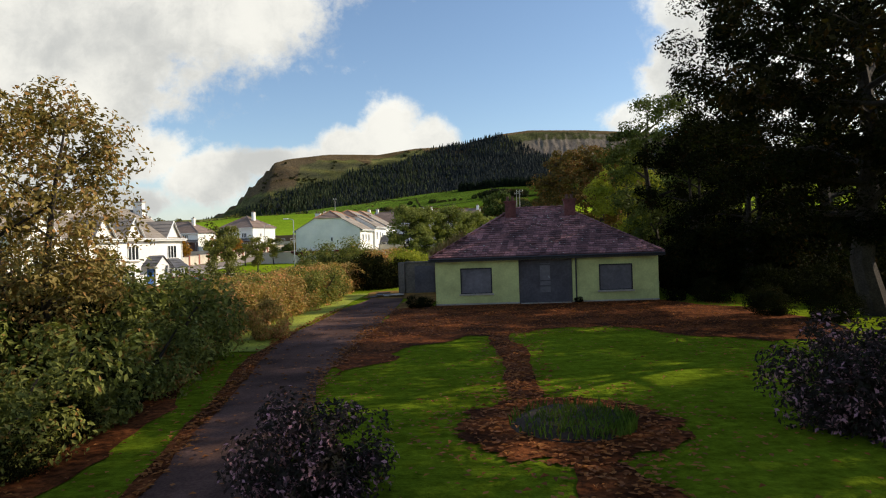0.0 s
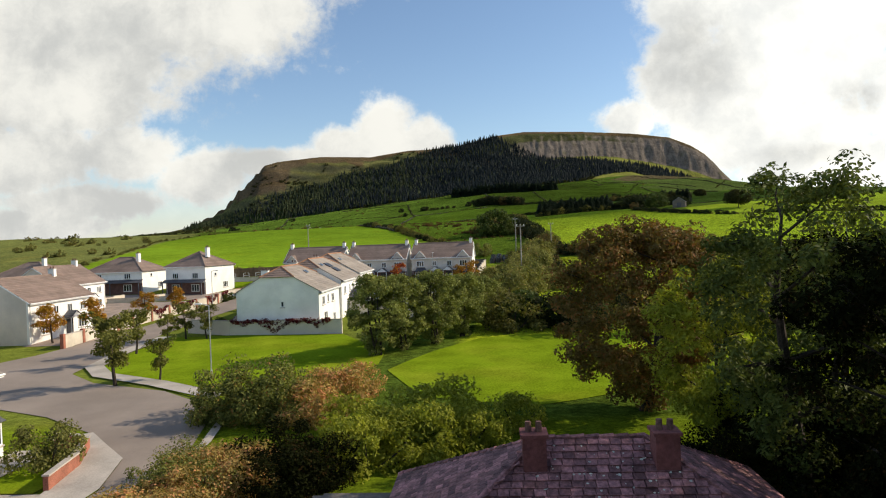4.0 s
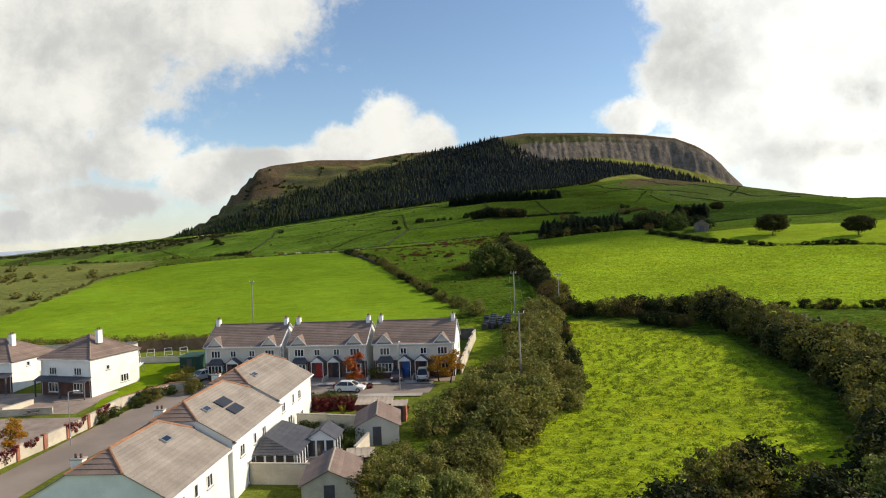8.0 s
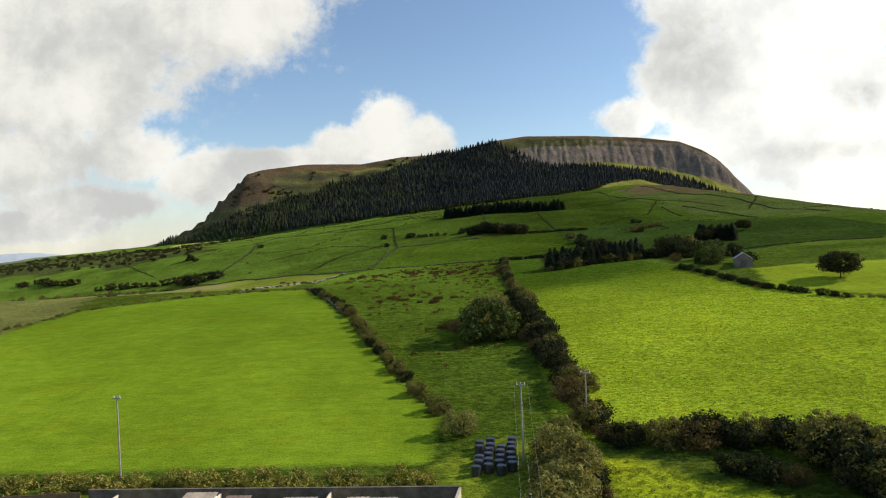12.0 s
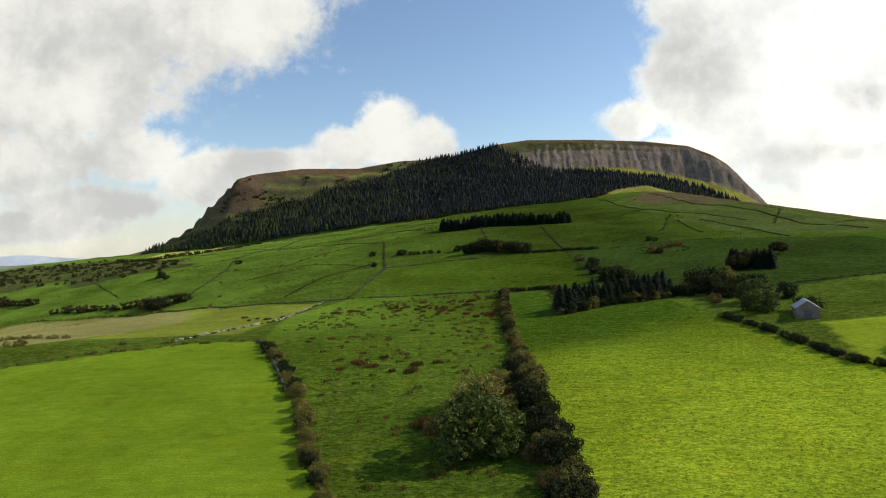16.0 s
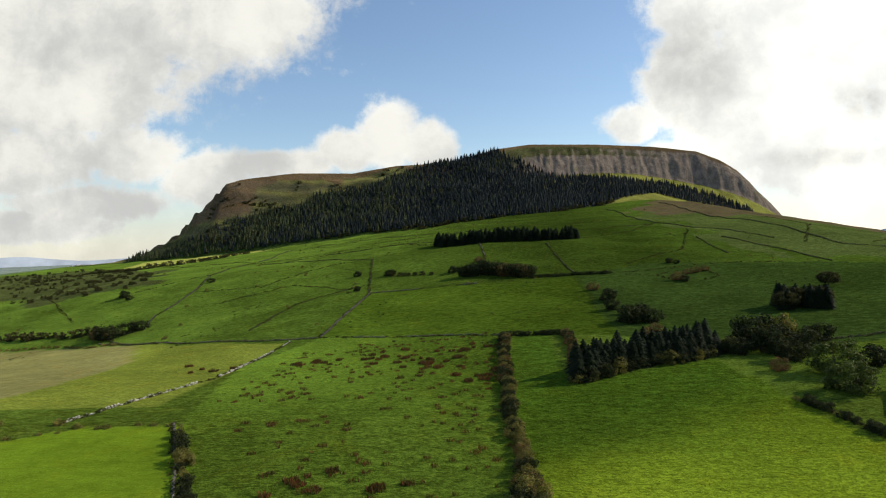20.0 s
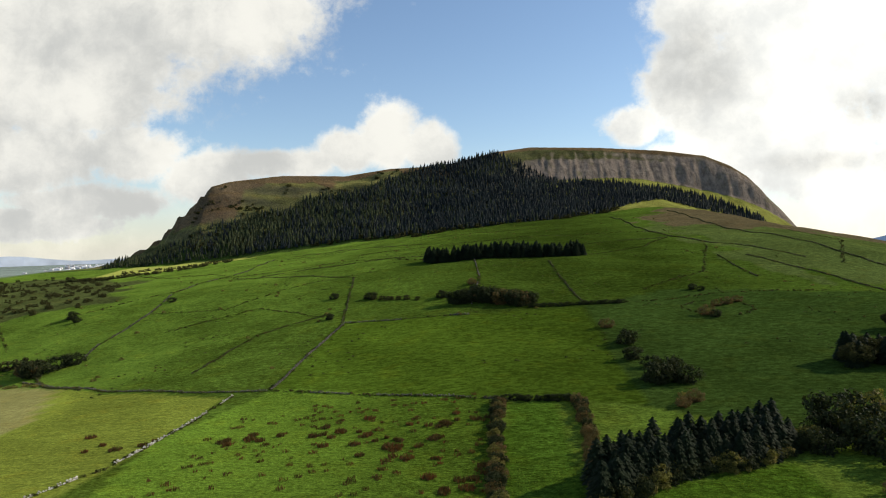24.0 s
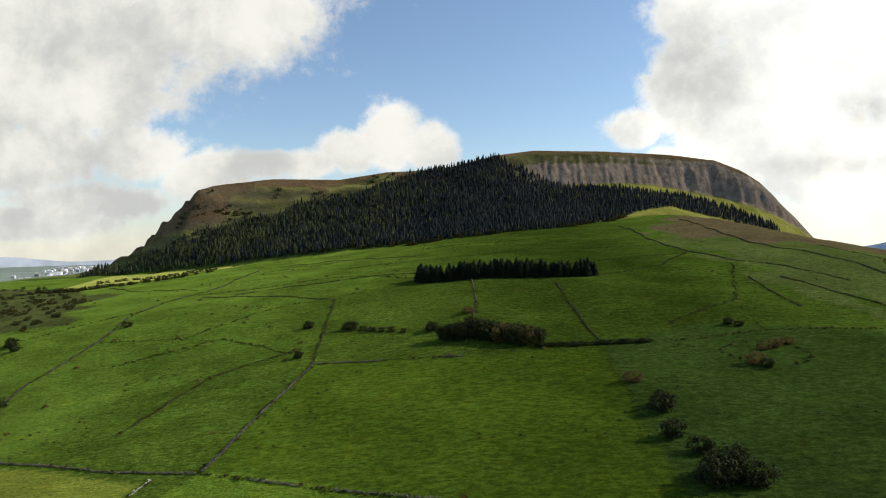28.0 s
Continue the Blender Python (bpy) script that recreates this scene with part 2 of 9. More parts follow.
def ground_material():
    """Grassland: field colour from the mesh, tufts, mottling and moor, with a coarse relief."""
    m = bpy.data.materials.new("grassland")
    m.use_nodes = True
    N = Nodes(m.node_tree)
    pos = N.add("ShaderNodeNewGeometry").outputs["Position"]
    vc = N.add("ShaderNodeVertexColor", {})
    vc.layer_name = "field"
    rough = N.add("ShaderNodeVertexColor", {})
    rough.layer_name = "tufts"
    rough = N.add("ShaderNodeSeparateXYZ", i0=rough.outputs[0]).outputs[0]
    col = vc.outputs[0]
    big = N.ramp(N.noise(pos, 0.035, 5.0, 0.6), 0.3, 0.7, 0.82, 1.15)
    mid = N.ramp(N.noise(pos, 0.35, 5.0, 0.65), 0.3, 0.7, 0.88, 1.11)
    fine = N.ramp(N.noise(pos, 4.0, 5.0, 0.7), 0.3, 0.7, 0.70, 1.28)
    wild = N.ramp(N.add("ShaderNodeSeparateXYZ", i0=col).outputs[1], 0.15, 0.09)
    tuft = N.ramp(N.noise(N.vmath("MULTIPLY", pos, (1.0, 1.6, 1.0)), 0.42, 6.0, 0.72), 0.40, 0.60, 0.68, 1.18)
    mid = N.math("MULTIPLY", mid, N.math("ADD", 1.0, N.math("MULTIPLY", wild, N.math("SUBTRACT", tuft, 1.0))))
    clod = N.ramp(N.noise(N.vmath("MULTIPLY", pos, (1.0, 1.5, 1.0)), 1.1, 5.0, 0.68), 0.36, 0.62, 0.58, 1.32)
    clod = N.math("ADD", 1.0, N.math("MULTIPLY", rough, N.math("SUBTRACT", clod, 1.0)))
    k = N.math("MULTIPLY", N.math("MULTIPLY", big, N.math("MULTIPLY", mid, clod)), fine)
    c = N.mix(1.0, col, N.add("ShaderNodeCombineXYZ", i0=k, i1=k, i2=k).outputs[0], "MULTIPLY")
    yellow = N.ramp(N.noise(pos, 0.11, 4.0, 0.6), 0.5, 0.75, 0.0, 0.45)
    c = N.mix(yellow, c, N.mix(1.0, c, (1.35, 1.05, 0.8, 1), "MULTIPLY"))
    geo = N.add("ShaderNodeNewGeometry")
    nz = N.add("ShaderNodeSeparateXYZ", i0=geo.outputs["Normal"]).outputs[2]
    streak = N.noise(N.vmath("MULTIPLY", pos, (0.16, 0.16, 0.05)), 1.0, 7.0, 0.72)
    blotch = N.noise(pos, 0.05, 5.0, 0.65)
    rock = N.mix(N.ramp(streak, 0.32, 0.68), (0.105, 0.088, 0.074, 1), (0.215, 0.180, 0.150, 1))
    rock = N.mix(N.ramp(blotch, 0.52, 0.74, 0.0, 0.5), rock, (0.075, 0.078, 0.030, 1))
    bare = N.math("MULTIPLY", N.math("MULTIPLY", N.ramp(nz, 0.76, 0.60), vc.outputs[1]), N.ramp(streak, 0.25, 0.40, 0.55, 1.0))
    c = N.mix(bare, c, rock)
    b = N.add("ShaderNodeBsdfPrincipled", Roughness=0.9)
    b.inputs["Specular IOR Level"].default_value = 0.0
    N.link(c, b.inputs["Base Color"])
    b.inputs["Sheen Weight"].default_value = 0.30
    b.inputs["Sheen Roughness"].default_value = 0.42
    N.link(N.mix(1.0, c, (3.8, 3.6, 3.0, 1), "MULTIPLY"), b.inputs["Sheen Tint"])
    h0 = N.add("ShaderNodeBump", Strength=N.math("ADD", 0.25, N.math("MULTIPLY", rough, 0.65)), Distance=1.5, Height=N.noise(N.vmath("MULTIPLY", pos, (0.6, 1.5, 1.0)), 0.16, 5.0, 0.62))
    h1 = N.add("ShaderNodeBump", Strength=N.math("MULTIPLY", rough, 1.0), Distance=0.85, Height=N.noise(pos, 0.9, 6.0, 0.7), Normal=h0.outputs[0])
    h2 = N.add("ShaderNodeBump", Strength=0.5, Distance=0.06, Height=N.noise(pos, 9.0, 5.0, 0.7), Normal=h1.outputs[0])
    N.link(h2.outputs[0], b.inputs["Normal"])
    N.link(b.outputs[0], N.add("ShaderNodeOutputMaterial").inputs[0])
    return m


# ---- the lie of the land ----
KY = np.array([-400, 50, 100, 150, 178, 210, 250, 300, 340, 390, 430, 480, 520, 560, 600, 640, 720, 850, 1040, 1150, 1400, 6000], float)
KZ = np.array([0, 0, 0.9, 2.9, 4.8, 8.5, 13, 18, 20.3, 21.8, 24.3, 30.5, 35, 40, 46.5, 52.5, 62, 71, 84, 90, 92, 0], float)
RX = np.array([-600, -527, -482, -451, -429, -409, -394, -380, -361, -300, -214, -144, -110, -52, 24, 81, 195, 301, 372.2, 411.3, 438.6, 457.1, 466.3, 485, 496.6, 514.6, 523.5], float)
RY = np.array([1150, 1150, 1157, 1161, 1164, 1168, 1170, 1176, 1189, 1232, 1275, 1297, 1305, 1319, 1340, 1361, 1383, 1400, 1396, 1394, 1391, 1388, 1386, 1382, 1378, 1370, 1362], float)
RZ = np.array([20, 45, 66, 87, 111, 128, 147, 159, 163.5, 174, 175, 187, 188.5, 194, 214, 222.5, 221, 215, 203.5, 186.8, 167.9, 148.1, 135, 113.8, 98.3, 71, 39.5], float)
BX = np.array([-650, -500, -300, -100, 60, 227, 380, 520], float)
BY = np.array([1090, 1085, 1065, 1045, 1060, 1150, 1235, 1290], float)


def smooth(a, b, x):
    t = np.clip((x - a) / (b - a), 0, 1)
    return t * t * (3 - 2 * t)


def lumps(x, y, s, seed=0.0):
    """Cheap smooth rolling noise from crossed waves."""
    return (np.sin(x / s + seed) * np.cos(y / s * 1.13 + 2.1 * seed) + 0.5 * np.sin(x / s * 2.3 + y / s * 1.7 + seed * 3)
            + 0.35 * np.cos(x / s * 3.9 - y / s * 4.3 + seed)) / 1.85


def vnoise(x, y, seed=0):
    """Smooth value noise on a unit lattice, 0 to 1."""
    xi, yi = np.floor(x), np.floor(y)
    fx, fy = x - xi, y - yi
    fx, fy = fx * fx * (3 - 2 * fx), fy * fy * (3 - 2 * fy)

    def h(a, b):
        v = np.sin(a * 127.1 + b * 311.7 + seed * 74.7) * 43758.5453
        return v - np.floor(v)

    return (h(xi, yi) * (1 - fx) + h(xi + 1, yi) * fx) * (1 - fy) + (h(xi, yi + 1) * (1 - fx) + h(xi + 1, yi + 1) * fx) * fy


def land(x, y):
    """Height of the ground without the mountain."""
    x, y = np.asarray(x, float), np.asarray(y, float)
    z = np.interp(y, KY, KZ)
    for o in (-14.0, 14.0):
        z = z + np.interp(y + o, KY, KZ)
    z = z / 3
    left = np.interp(y, [230, 330, 430, 500, 650, 740, 1000, 1300, 2000], [0, 0.0, 0.07, 0.115, 0.085, 0.10, 0.105, 0.11, 0.0])
    right = np.interp(y, [100, 180, 350, 500, 620, 720, 1000, 1150, 1300, 2000], [0, 0.02, 0.045, 0.03, 0.0, 0.015, 0.06, 0.08, 0.02, 0.0])
    xl, xr = np.minimum(x, 0), np.maximum(x, 0)
    xl = np.where(xl < -350, -350 + (xl + 350) * 0.45, xl)
    xr = np.where(xr > 260, 260 - (xr - 260) * 0.9, xr)
    z = z + left * xl + right * np.maximum(xr, -400)
    z = z + lumps(x, y, 37.0) * np.interp(y, [150, 260, 900], [0, 0.7, 1.6]) + lumps(x, y, 11.0, 1.3) * np.interp(y, [190, 300, 900], [0, 0.15, 0.4])
    z = z - np.interp(y, [300, 700, 1000, 1500], [0.0, 0.15, 0.17, 0.10]) * np.maximum(x - 230, 0)
    lowland = 2.0 + lumps(x, y, 160.0, 0.7) * 3
    far = np.maximum(smooth(1500, 2100, y), smooth(650, 900, np.abs(x)))
    return z * (1 - far) + lowland * far


def height(x, y):
    x, y = np.asarray(x, float), np.asarray(y, float)
    z = land(x, y)
    ry, rz, by = np.interp(x, RX, RY), np.interp(x, RX, RZ), np.interp(x, BX, BY)
    rz = rz + (3.0 * np.sin(rz * 0.42) + (vnoise(x / 11.0, x * 0, 21) - 0.5) * 5) * smooth(-360, -400, x) * smooth(-540, -500, x)
    u = np.clip((y - by) / (ry - by), 0, 1)
    cliff = np.interp(x, [-600, -420, -300, -150, 0, 60, 120, 430, 470], [0.25, 0.3, 0.25, 0.1, 0.3, 0.75, 1.0, 1.0, 0.8])
    gully = 1 - np.abs(2 * vnoise((x + 9 * vnoise(x / 31.0, y / 31.0, 15)) / 38.0, y / 160.0, 1) - 1)
    rib = 1 - np.abs(2 * vnoise(x / 10.0, y / 80.0, 2) - 1)
    crag = ((0.5 - gully) * 0.016 + (0.5 - rib) * 0.010 + (vnoise(x / 5.0, y / 12.0, 3) - 0.5) * 0.014 + (vnoise(x / 60.0, y / 200.0, 7) - 0.5) * 0.06) * smooth(0, 90, x) * smooth(1.0, 0.9, u) * smooth(0.45, 0.68, u)
    slope = u ** 1.15
    steep = np.interp(u + crag, [0, 0.40, 0.765, 0.86, 0.93, 1.0], [0, 0.21, 0.50, 0.80, 0.93, 1.0])
    f = slope * (1 - cliff) + steep * cliff
    zb = land(x, by)
    top = np.maximum(rz, zb)
    back = np.clip((y - ry) / 500.0, 0, 2)
    m = zb + (top - zb) * f - back * back * 60 * (rz > zb)
    ledge = (2.6 * np.sin(m / 3.6 + 3.0 * vnoise(x / 70.0, y / 90.0, 4)) * (0.35 + 0.65 * vnoise(x / 38.0, m / 12.0, 5)) + 4.5 * (vnoise(x / 30.0, y / 16.0, 6) - 0.5)) * smooth(0.08, 0.3, u) * smooth(60, -120, x) * smooth(1.02, 0.9, u)
    inside = (x > -600) & (x < 540) & (y > by)
    fade = smooth(2000, 1750, y)
    m = (m + ledge) * fade + land(x, y) * (1 - fade)
    return np.where(inside, np.maximum(m, land(x, y) * (1 - smooth(0, 0.2, u)) + m * smooth(0, 0.2, u)), z)


def hz(x, y):
    return float(height(x, y))

def mesh_object(name, verts, faces, material=None, parent=None, smooth_faces=False):
    me = bpy.data.meshes.new(name)
    me.from_pydata(verts, [], faces)
    if material:
        me.materials.append(material)
    if smooth_faces:
        me.polygons.foreach_set("use_smooth", np.ones(len(me.polygons), bool))
    ob = new(name, me)
    if parent:
        ob.parent = parent
    return ob


def part(name, bm, material, parent, label="", smooth_faces=False):
    """One bmesh becomes one mesh object under a thing or a part."""
    me = bpy.data.meshes.new(name)
    bm.to_mesh(me)
    bm.free()
    if material:
        me.materials.append(material)
    if smooth_faces:
        me.polygons.foreach_set("use_smooth", np.ones(len(me.polygons), bool))
    ob = new(name, me)
    if parent:
        ob.parent = parent
    return tagged(ob, label)


def thing(name, m, label, category, group="", kind=""):
    ob = new(name)
    ob.matrix_world = m
    return tagged(ob, label, category, group, kind)


def bx(bm, x0, x1, y0, y1, z0, z1):
    v = [bm.verts.new((x, y, z)) for z in (z0, z1) for y in (y0, y1) for x in (x0, x1)]
    for f in ((0, 2, 3, 1), (4, 5, 7, 6), (0, 1, 5, 4), (2, 6, 7, 3), (0, 4, 6, 2), (1, 3, 7, 5)):
        bm.faces.new([v[i] for i in f])
    return v


def box(name, x0, x1, y0, y1, z0, z1, material, parent, label="", bevel=0.0):
    bm = bmesh.new()
    bx(bm, x0, x1, y0, y1, z0, z1)
    if bevel:
        bmesh.ops.bevel(bm, geom=bm.edges[:], offset=bevel, segments=1, affect="EDGES")
    return part(name, bm, material, parent, label)


def slab(bm, pts, thick):
    """A flat piece through the given points, thick metres deep below them."""
    p = [Vector(q) for q in pts]
    n = (p[1] - p[0]).cross(p[2] - p[0]).normalized()
    if n.z < 0:
        p.reverse()
        n = -n
    top = [bm.verts.new(q) for q in p]
    low = [bm.verts.new(q - n * thick) for q in p]
    bm.faces.new(top)
    bm.faces.new(low[::-1])
    for i in range(len(p)):
        j = (i + 1) % len(p)
        bm.faces.new((top[j], top[i], low[i], low[j]))


def tube(bm, path, radii, sides=7):
    """A tapered round limb along a path."""
    rings = []
    for i, p in enumerate(path):
        p = Vector(p)
        a, b = Vector(path[max(i - 1, 0)]), Vector(path[min(i + 1, len(path) - 1)])
        ax = (b - a).normalized()
        s = ax.cross(Vector((0.31, 0.95, 0.11)))
        s = s.normalized() if s.length > 1e-4 else Vector((1, 0, 0))
        c = ax.cross(s)
        rings.append([bm.verts.new(p + (s * math.cos(k) + c * math.sin(k)) * radii[i]) for k in [2 * math.pi * j / sides for j in range(sides)]])
    for a, b in zip(rings, rings[1:]):
        for j in range(sides):
            k = (j + 1) % sides
            bm.faces.new((a[j], a[k], b[k], b[j]))
    bm.faces.new(rings[0][::-1])
    bm.faces.new(rings[-1])


# ---- ground ----
def inside_polygon(x, y, poly):
    r = np.zeros(x.shape, bool)
    n = len(poly)
    for i in range(n):
        (xa, ya), (xb, yb) = poly[i], poly[(i + 1) % n]
        c = ((ya > y) != (yb > y)) & (x < (xb - xa) * (y - ya) / (yb - ya + 1e-12) + xa)
        r ^= c
    return r


def stretch(*runs):
    """Rising coordinates from (start, end, step) runs."""
    out = []
    for a, b, s in runs:
        out += list(np.arange(a, b, s))
    return np.array(out + [runs[-1][1]], float)


FIELDS = [  # colour, outline: the patchwork of the hillside, later ones over earlier ones
    ((0.064, 0.106, 0.011), [(-60, 190), (14, 190), (12, 300), (12, 416), (-57, 446), (-72, 400), (-57, 328), (-5, 205)]),
    ((0.126, 0.186, 0.010), [(-6, 206), (-24, 251), (-44, 303), (-56, 328), (-78, 327), (-100, 311), (-120, 300), (-124, 272), (-119, 235), (-114, 192), (-112, 189), (-5, 189)]),
    ((0.104, 0.160, 0.010), [(14, 196), (12, 283), (10, 350), (13, 414), (26, 412), (24, 354), (44, 361), (62, 367), (66, 332), (75, 286), (100, 262), (140, 238), (150, 190), (58, 186), (18, 194)]),
    ((0.165, 0.225, 0.016), [(86, 318), (170, 306), (170, 240), (140, 242), (102, 264), (78, 285)]),
    ((0.255, 0.330, 0.016), [(16, 176), (18, 190), (40, 172), (42, 157), (38, 132), (30, 84), (-4, 84), (2, 126), (12, 144)]),
    # the next two are darkened: cloud shade put into the grass colour
    ((0.043, 0.072, 0.007), [(-57, 446), (13, 417), (46, 406), (48, 470), (48, 528), (1, 522), (-54, 531)]),
    ((0.025, 0.044, 0.008), [(46, 406), (70, 380), (110, 380), (200, 420), (200, 520), (90, 560), (50, 530)]),
    ((0.155, 0.150, 0.050), [(-127, 335), (-180, 335), (-330, 480), (-270, 520), (-196, 505), (-152, 480), (-120, 440), (-120, 370)]),
    ((0.128, 0.156, 0.022), [(-120, 345), (-72, 345), (-70, 440), (-120, 458), (-150, 480), (-124, 430)]),
    ((0.26, 0.28, 0.060), [(-425, 935), (-391, 940), (-350, 968), (-322, 1010), (-280, 1066), (-300, 1072), (-385, 1072), (-440, 1060)]),
    ((0.082, 0.066, 0.031), [(150, 900), (240, 1140), (330, 1180), (560, 1290), (900, 1300), (900, 700), (330, 680), (230, 760)]),
    ((0.060, 0.082, 0.019), [(150, 700), (150, 900), (230, 760), (330, 680), (420, 600), (300, 540), (170, 560)]),
    ((0.118, 0.132, 0.036), [(-420, 189), (-112, 189), (-119, 235), (-124, 272), (-124, 300), (-140, 340), (-190, 345), (-300, 440), (-420, 470)]),
    ((0.060, 0.105, 0.010), [(13, 358), (13, 414), (26, 412), (24, 356)]),
    ((0.135, 0.185, 0.016), [(-5, 188), (-0.5, 179), (-1, 152), (-6, 140), (-7, 112), (2, 112), (6, 145), (10, 165), (14, 190), (4, 197)]),
    ((0.105, 0.130, 0.020), [(-120, 66), (-14, 66), (-9, 100), (-7, 140), (-1, 152), (-0.5, 179), (-45, 179.5), (-120, 176)]),
]


HEATH = [(-620, 960), (-425, 952), (-300, 800), (-226, 634), (-290, 630), (-360, 640), (-430, 640), (-560, 700)]


def build_ground():
    xs = stretch((-4600, -1200, 340), (-1200, -600, 60), (-600, -126, 5), (-126, 114, 2), (114, 510, 2.6), (510, 546, 3), (546, 1200, 60), (1200, 4600, 340))
    ys = stretch((-900, -60, 60), (-60, 480, 2), (480, 700, 4), (700, 1150, 5), (1150, 1420, 3), (1420, 1440, 10), (1440, 2100, 40), (2100, 4700, 200))
    X, Y = np.meshgrid(xs, ys)
    Z = height(X, Y)
    nx, ny = len(xs), len(ys)
    verts = np.stack([X.ravel(), Y.ravel(), Z.ravel()], 1)
    idx = np.arange(nx * ny).reshape(ny, nx)
    faces = np.stack([idx[:-1, :-1], idx[:-1, 1:], idx[1:, 1:], idx[1:, :-1]], -1).reshape(-1, 4)
    ob = mesh_object("ground", verts.tolist(), faces.tolist(), ground_material(), smooth_faces=True)
    x, y, z = verts.T
    col = np.tile(np.array([0.034, 0.056, 0.007]), (len(x), 1))
    # brightness across the hill, cloud shade over the middle put into the colour
    col *= np.interp(x, [-260, -130, -50, 40, 100, 150, 190], [2.25, 2.05, 1.5, 0.82, 0.85, 1.25, 1.5])[:, None]
    col[y < 420] = (0.062, 0.096, 0.012)
    # far plain greyed, distance haze put into its colour
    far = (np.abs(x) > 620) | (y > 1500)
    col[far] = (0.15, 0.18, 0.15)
    scrub = inside_polygon(x + 40 * (vnoise(x / 30.0, y / 30.0, 51) - 0.5), y + 40 * (vnoise(x / 30.0, y / 30.0, 52) - 0.5), HEATH)
    col[scrub] = (0.050, 0.062, 0.018)
    col *= (0.68 + 0.40 * vnoise(x / 34.0, y / 26.0, 8) + 0.28 * vnoise(x / 9.0, y / 7.0, 9))[:, None]
    wx, wy = (vnoise(x / 16.0, y / 16.0, 31) - 0.5) * 42, (vnoise(x / 16.0, y / 16.0, 32) - 0.5) * 42
    for k, (c, poly) in enumerate(FIELDS):
        w = 1.0 if 10 <= k <= 11 else 0.0
        col[inside_polygon(x + w * wx, y + w * wy, poly)] = c
    # fields graded by place: the fall of light is put into the grass
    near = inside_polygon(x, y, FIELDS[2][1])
    # dry: share of the brighter, sunlit colour, not dryness
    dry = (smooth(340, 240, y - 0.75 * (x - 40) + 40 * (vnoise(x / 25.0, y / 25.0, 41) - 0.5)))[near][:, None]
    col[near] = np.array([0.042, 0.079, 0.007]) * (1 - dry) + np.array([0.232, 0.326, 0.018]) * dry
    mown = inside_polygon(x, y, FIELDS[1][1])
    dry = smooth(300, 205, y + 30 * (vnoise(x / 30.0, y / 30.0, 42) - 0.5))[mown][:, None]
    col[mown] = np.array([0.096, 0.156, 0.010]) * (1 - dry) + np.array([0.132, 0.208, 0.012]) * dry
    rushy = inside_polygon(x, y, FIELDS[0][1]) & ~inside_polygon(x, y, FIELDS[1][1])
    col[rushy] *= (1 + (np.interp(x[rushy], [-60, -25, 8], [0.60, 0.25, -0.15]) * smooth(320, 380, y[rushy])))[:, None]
    upper = inside_polygon(x, y, FIELDS[5][1])
    col[upper] *= np.interp(x[upper], [-50, 0, 45], [1.2, 1.0, 0.70])[:, None]
    strip = inside_polygon(x, y, [(13, 358), (13, 414), (26, 412), (24, 356)])
    col[strip] = (0.048, 0.090, 0.009)
    # mountain: grass, moor on the top, grey rock where it is steep
    by, ry = np.interp(x, BX, BY), np.interp(x, RX, RY)
    on = (x > -600) & (x < 540) & (y > by) & (y < 1900)
    n1, n2 = vnoise(x / 24.0, y / 14.0, 11), vnoise(x / 60.0, y / 40.0, 12)
    col[on] = np.array([0.066, 0.068, 0.026]) * (0.7 + 0.6 * n1[on])[:, None]
    band = 0.5 + 0.5 * np.sin(z / 2.6 + 5.0 * vnoise(x / 60.0, y / 60.0, 13) + 2.0 * vnoise(x / 14.0, y / 14.0, 14))
    flank = on & (x < 40)
    band = (band * (0.3 + 0.9 * n2))[flank][:, None]
    col[flank] = col[flank] * (1 - band) + np.array([0.155, 0.148, 0.046]) * band
    moor = on & ((y > ry - 14) | ((x < 60) & (n2 > 0.62) & (y > by + 0.6 * (ry - by))))
    col[moor] = np.array([0.105, 0.074, 0.036]) * (0.7 + 0.6 * n1[moor])[:, None]
    talus = on & (x > 90) & (y < by + 0.80 * (ry - by))
    col[talus] = np.array([0.150, 0.155, 0.034]) * (0.75 + 0.5 * n1[talus])[:, None]
    foot = on & (x < 70) & ((y - by) / (ry - by) < 0.25)
    col[foot] = np.array([0.040, 0.064, 0.012]) * (0.75 + 0.5 * n1[foot])[:, None]
    garden = (y < 66) & (np.abs(x) < 60)
    col[garden] = (0.098, 0.140, 0.008)
    col *= np.array([1.0, 1.0, 1.12])
    col[y > 330, 0] *= 0.96
    tuft = np.full(len(x), 0.75)
    for k, amount in ((0, 0.9), (1, 0.12), (2, 0.75), (3, 0.3), (5, 0.3), (6, 0.45), (7, 0.4), (4, 0.55), (14, 0.7), (15, 0.3)):
        tuft[inside_polygon(x, y, FIELDS[k][1])] = amount
    tuft[garden] = 0.35
    rough = ob.data.color_attributes.new("tufts", "FLOAT_COLOR", "POINT")
    rough.data.foreach_set("color", np.c_[tuft, tuft, tuft, np.ones(len(x))].ravel())
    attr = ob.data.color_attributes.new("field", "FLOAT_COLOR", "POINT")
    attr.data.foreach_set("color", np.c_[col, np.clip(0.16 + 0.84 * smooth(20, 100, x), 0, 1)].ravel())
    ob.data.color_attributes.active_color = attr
    return tagged(ob, "green hillside of grass fields rising to a flat-topped mountain", "hillside", kind="structure")


ground = build_ground()


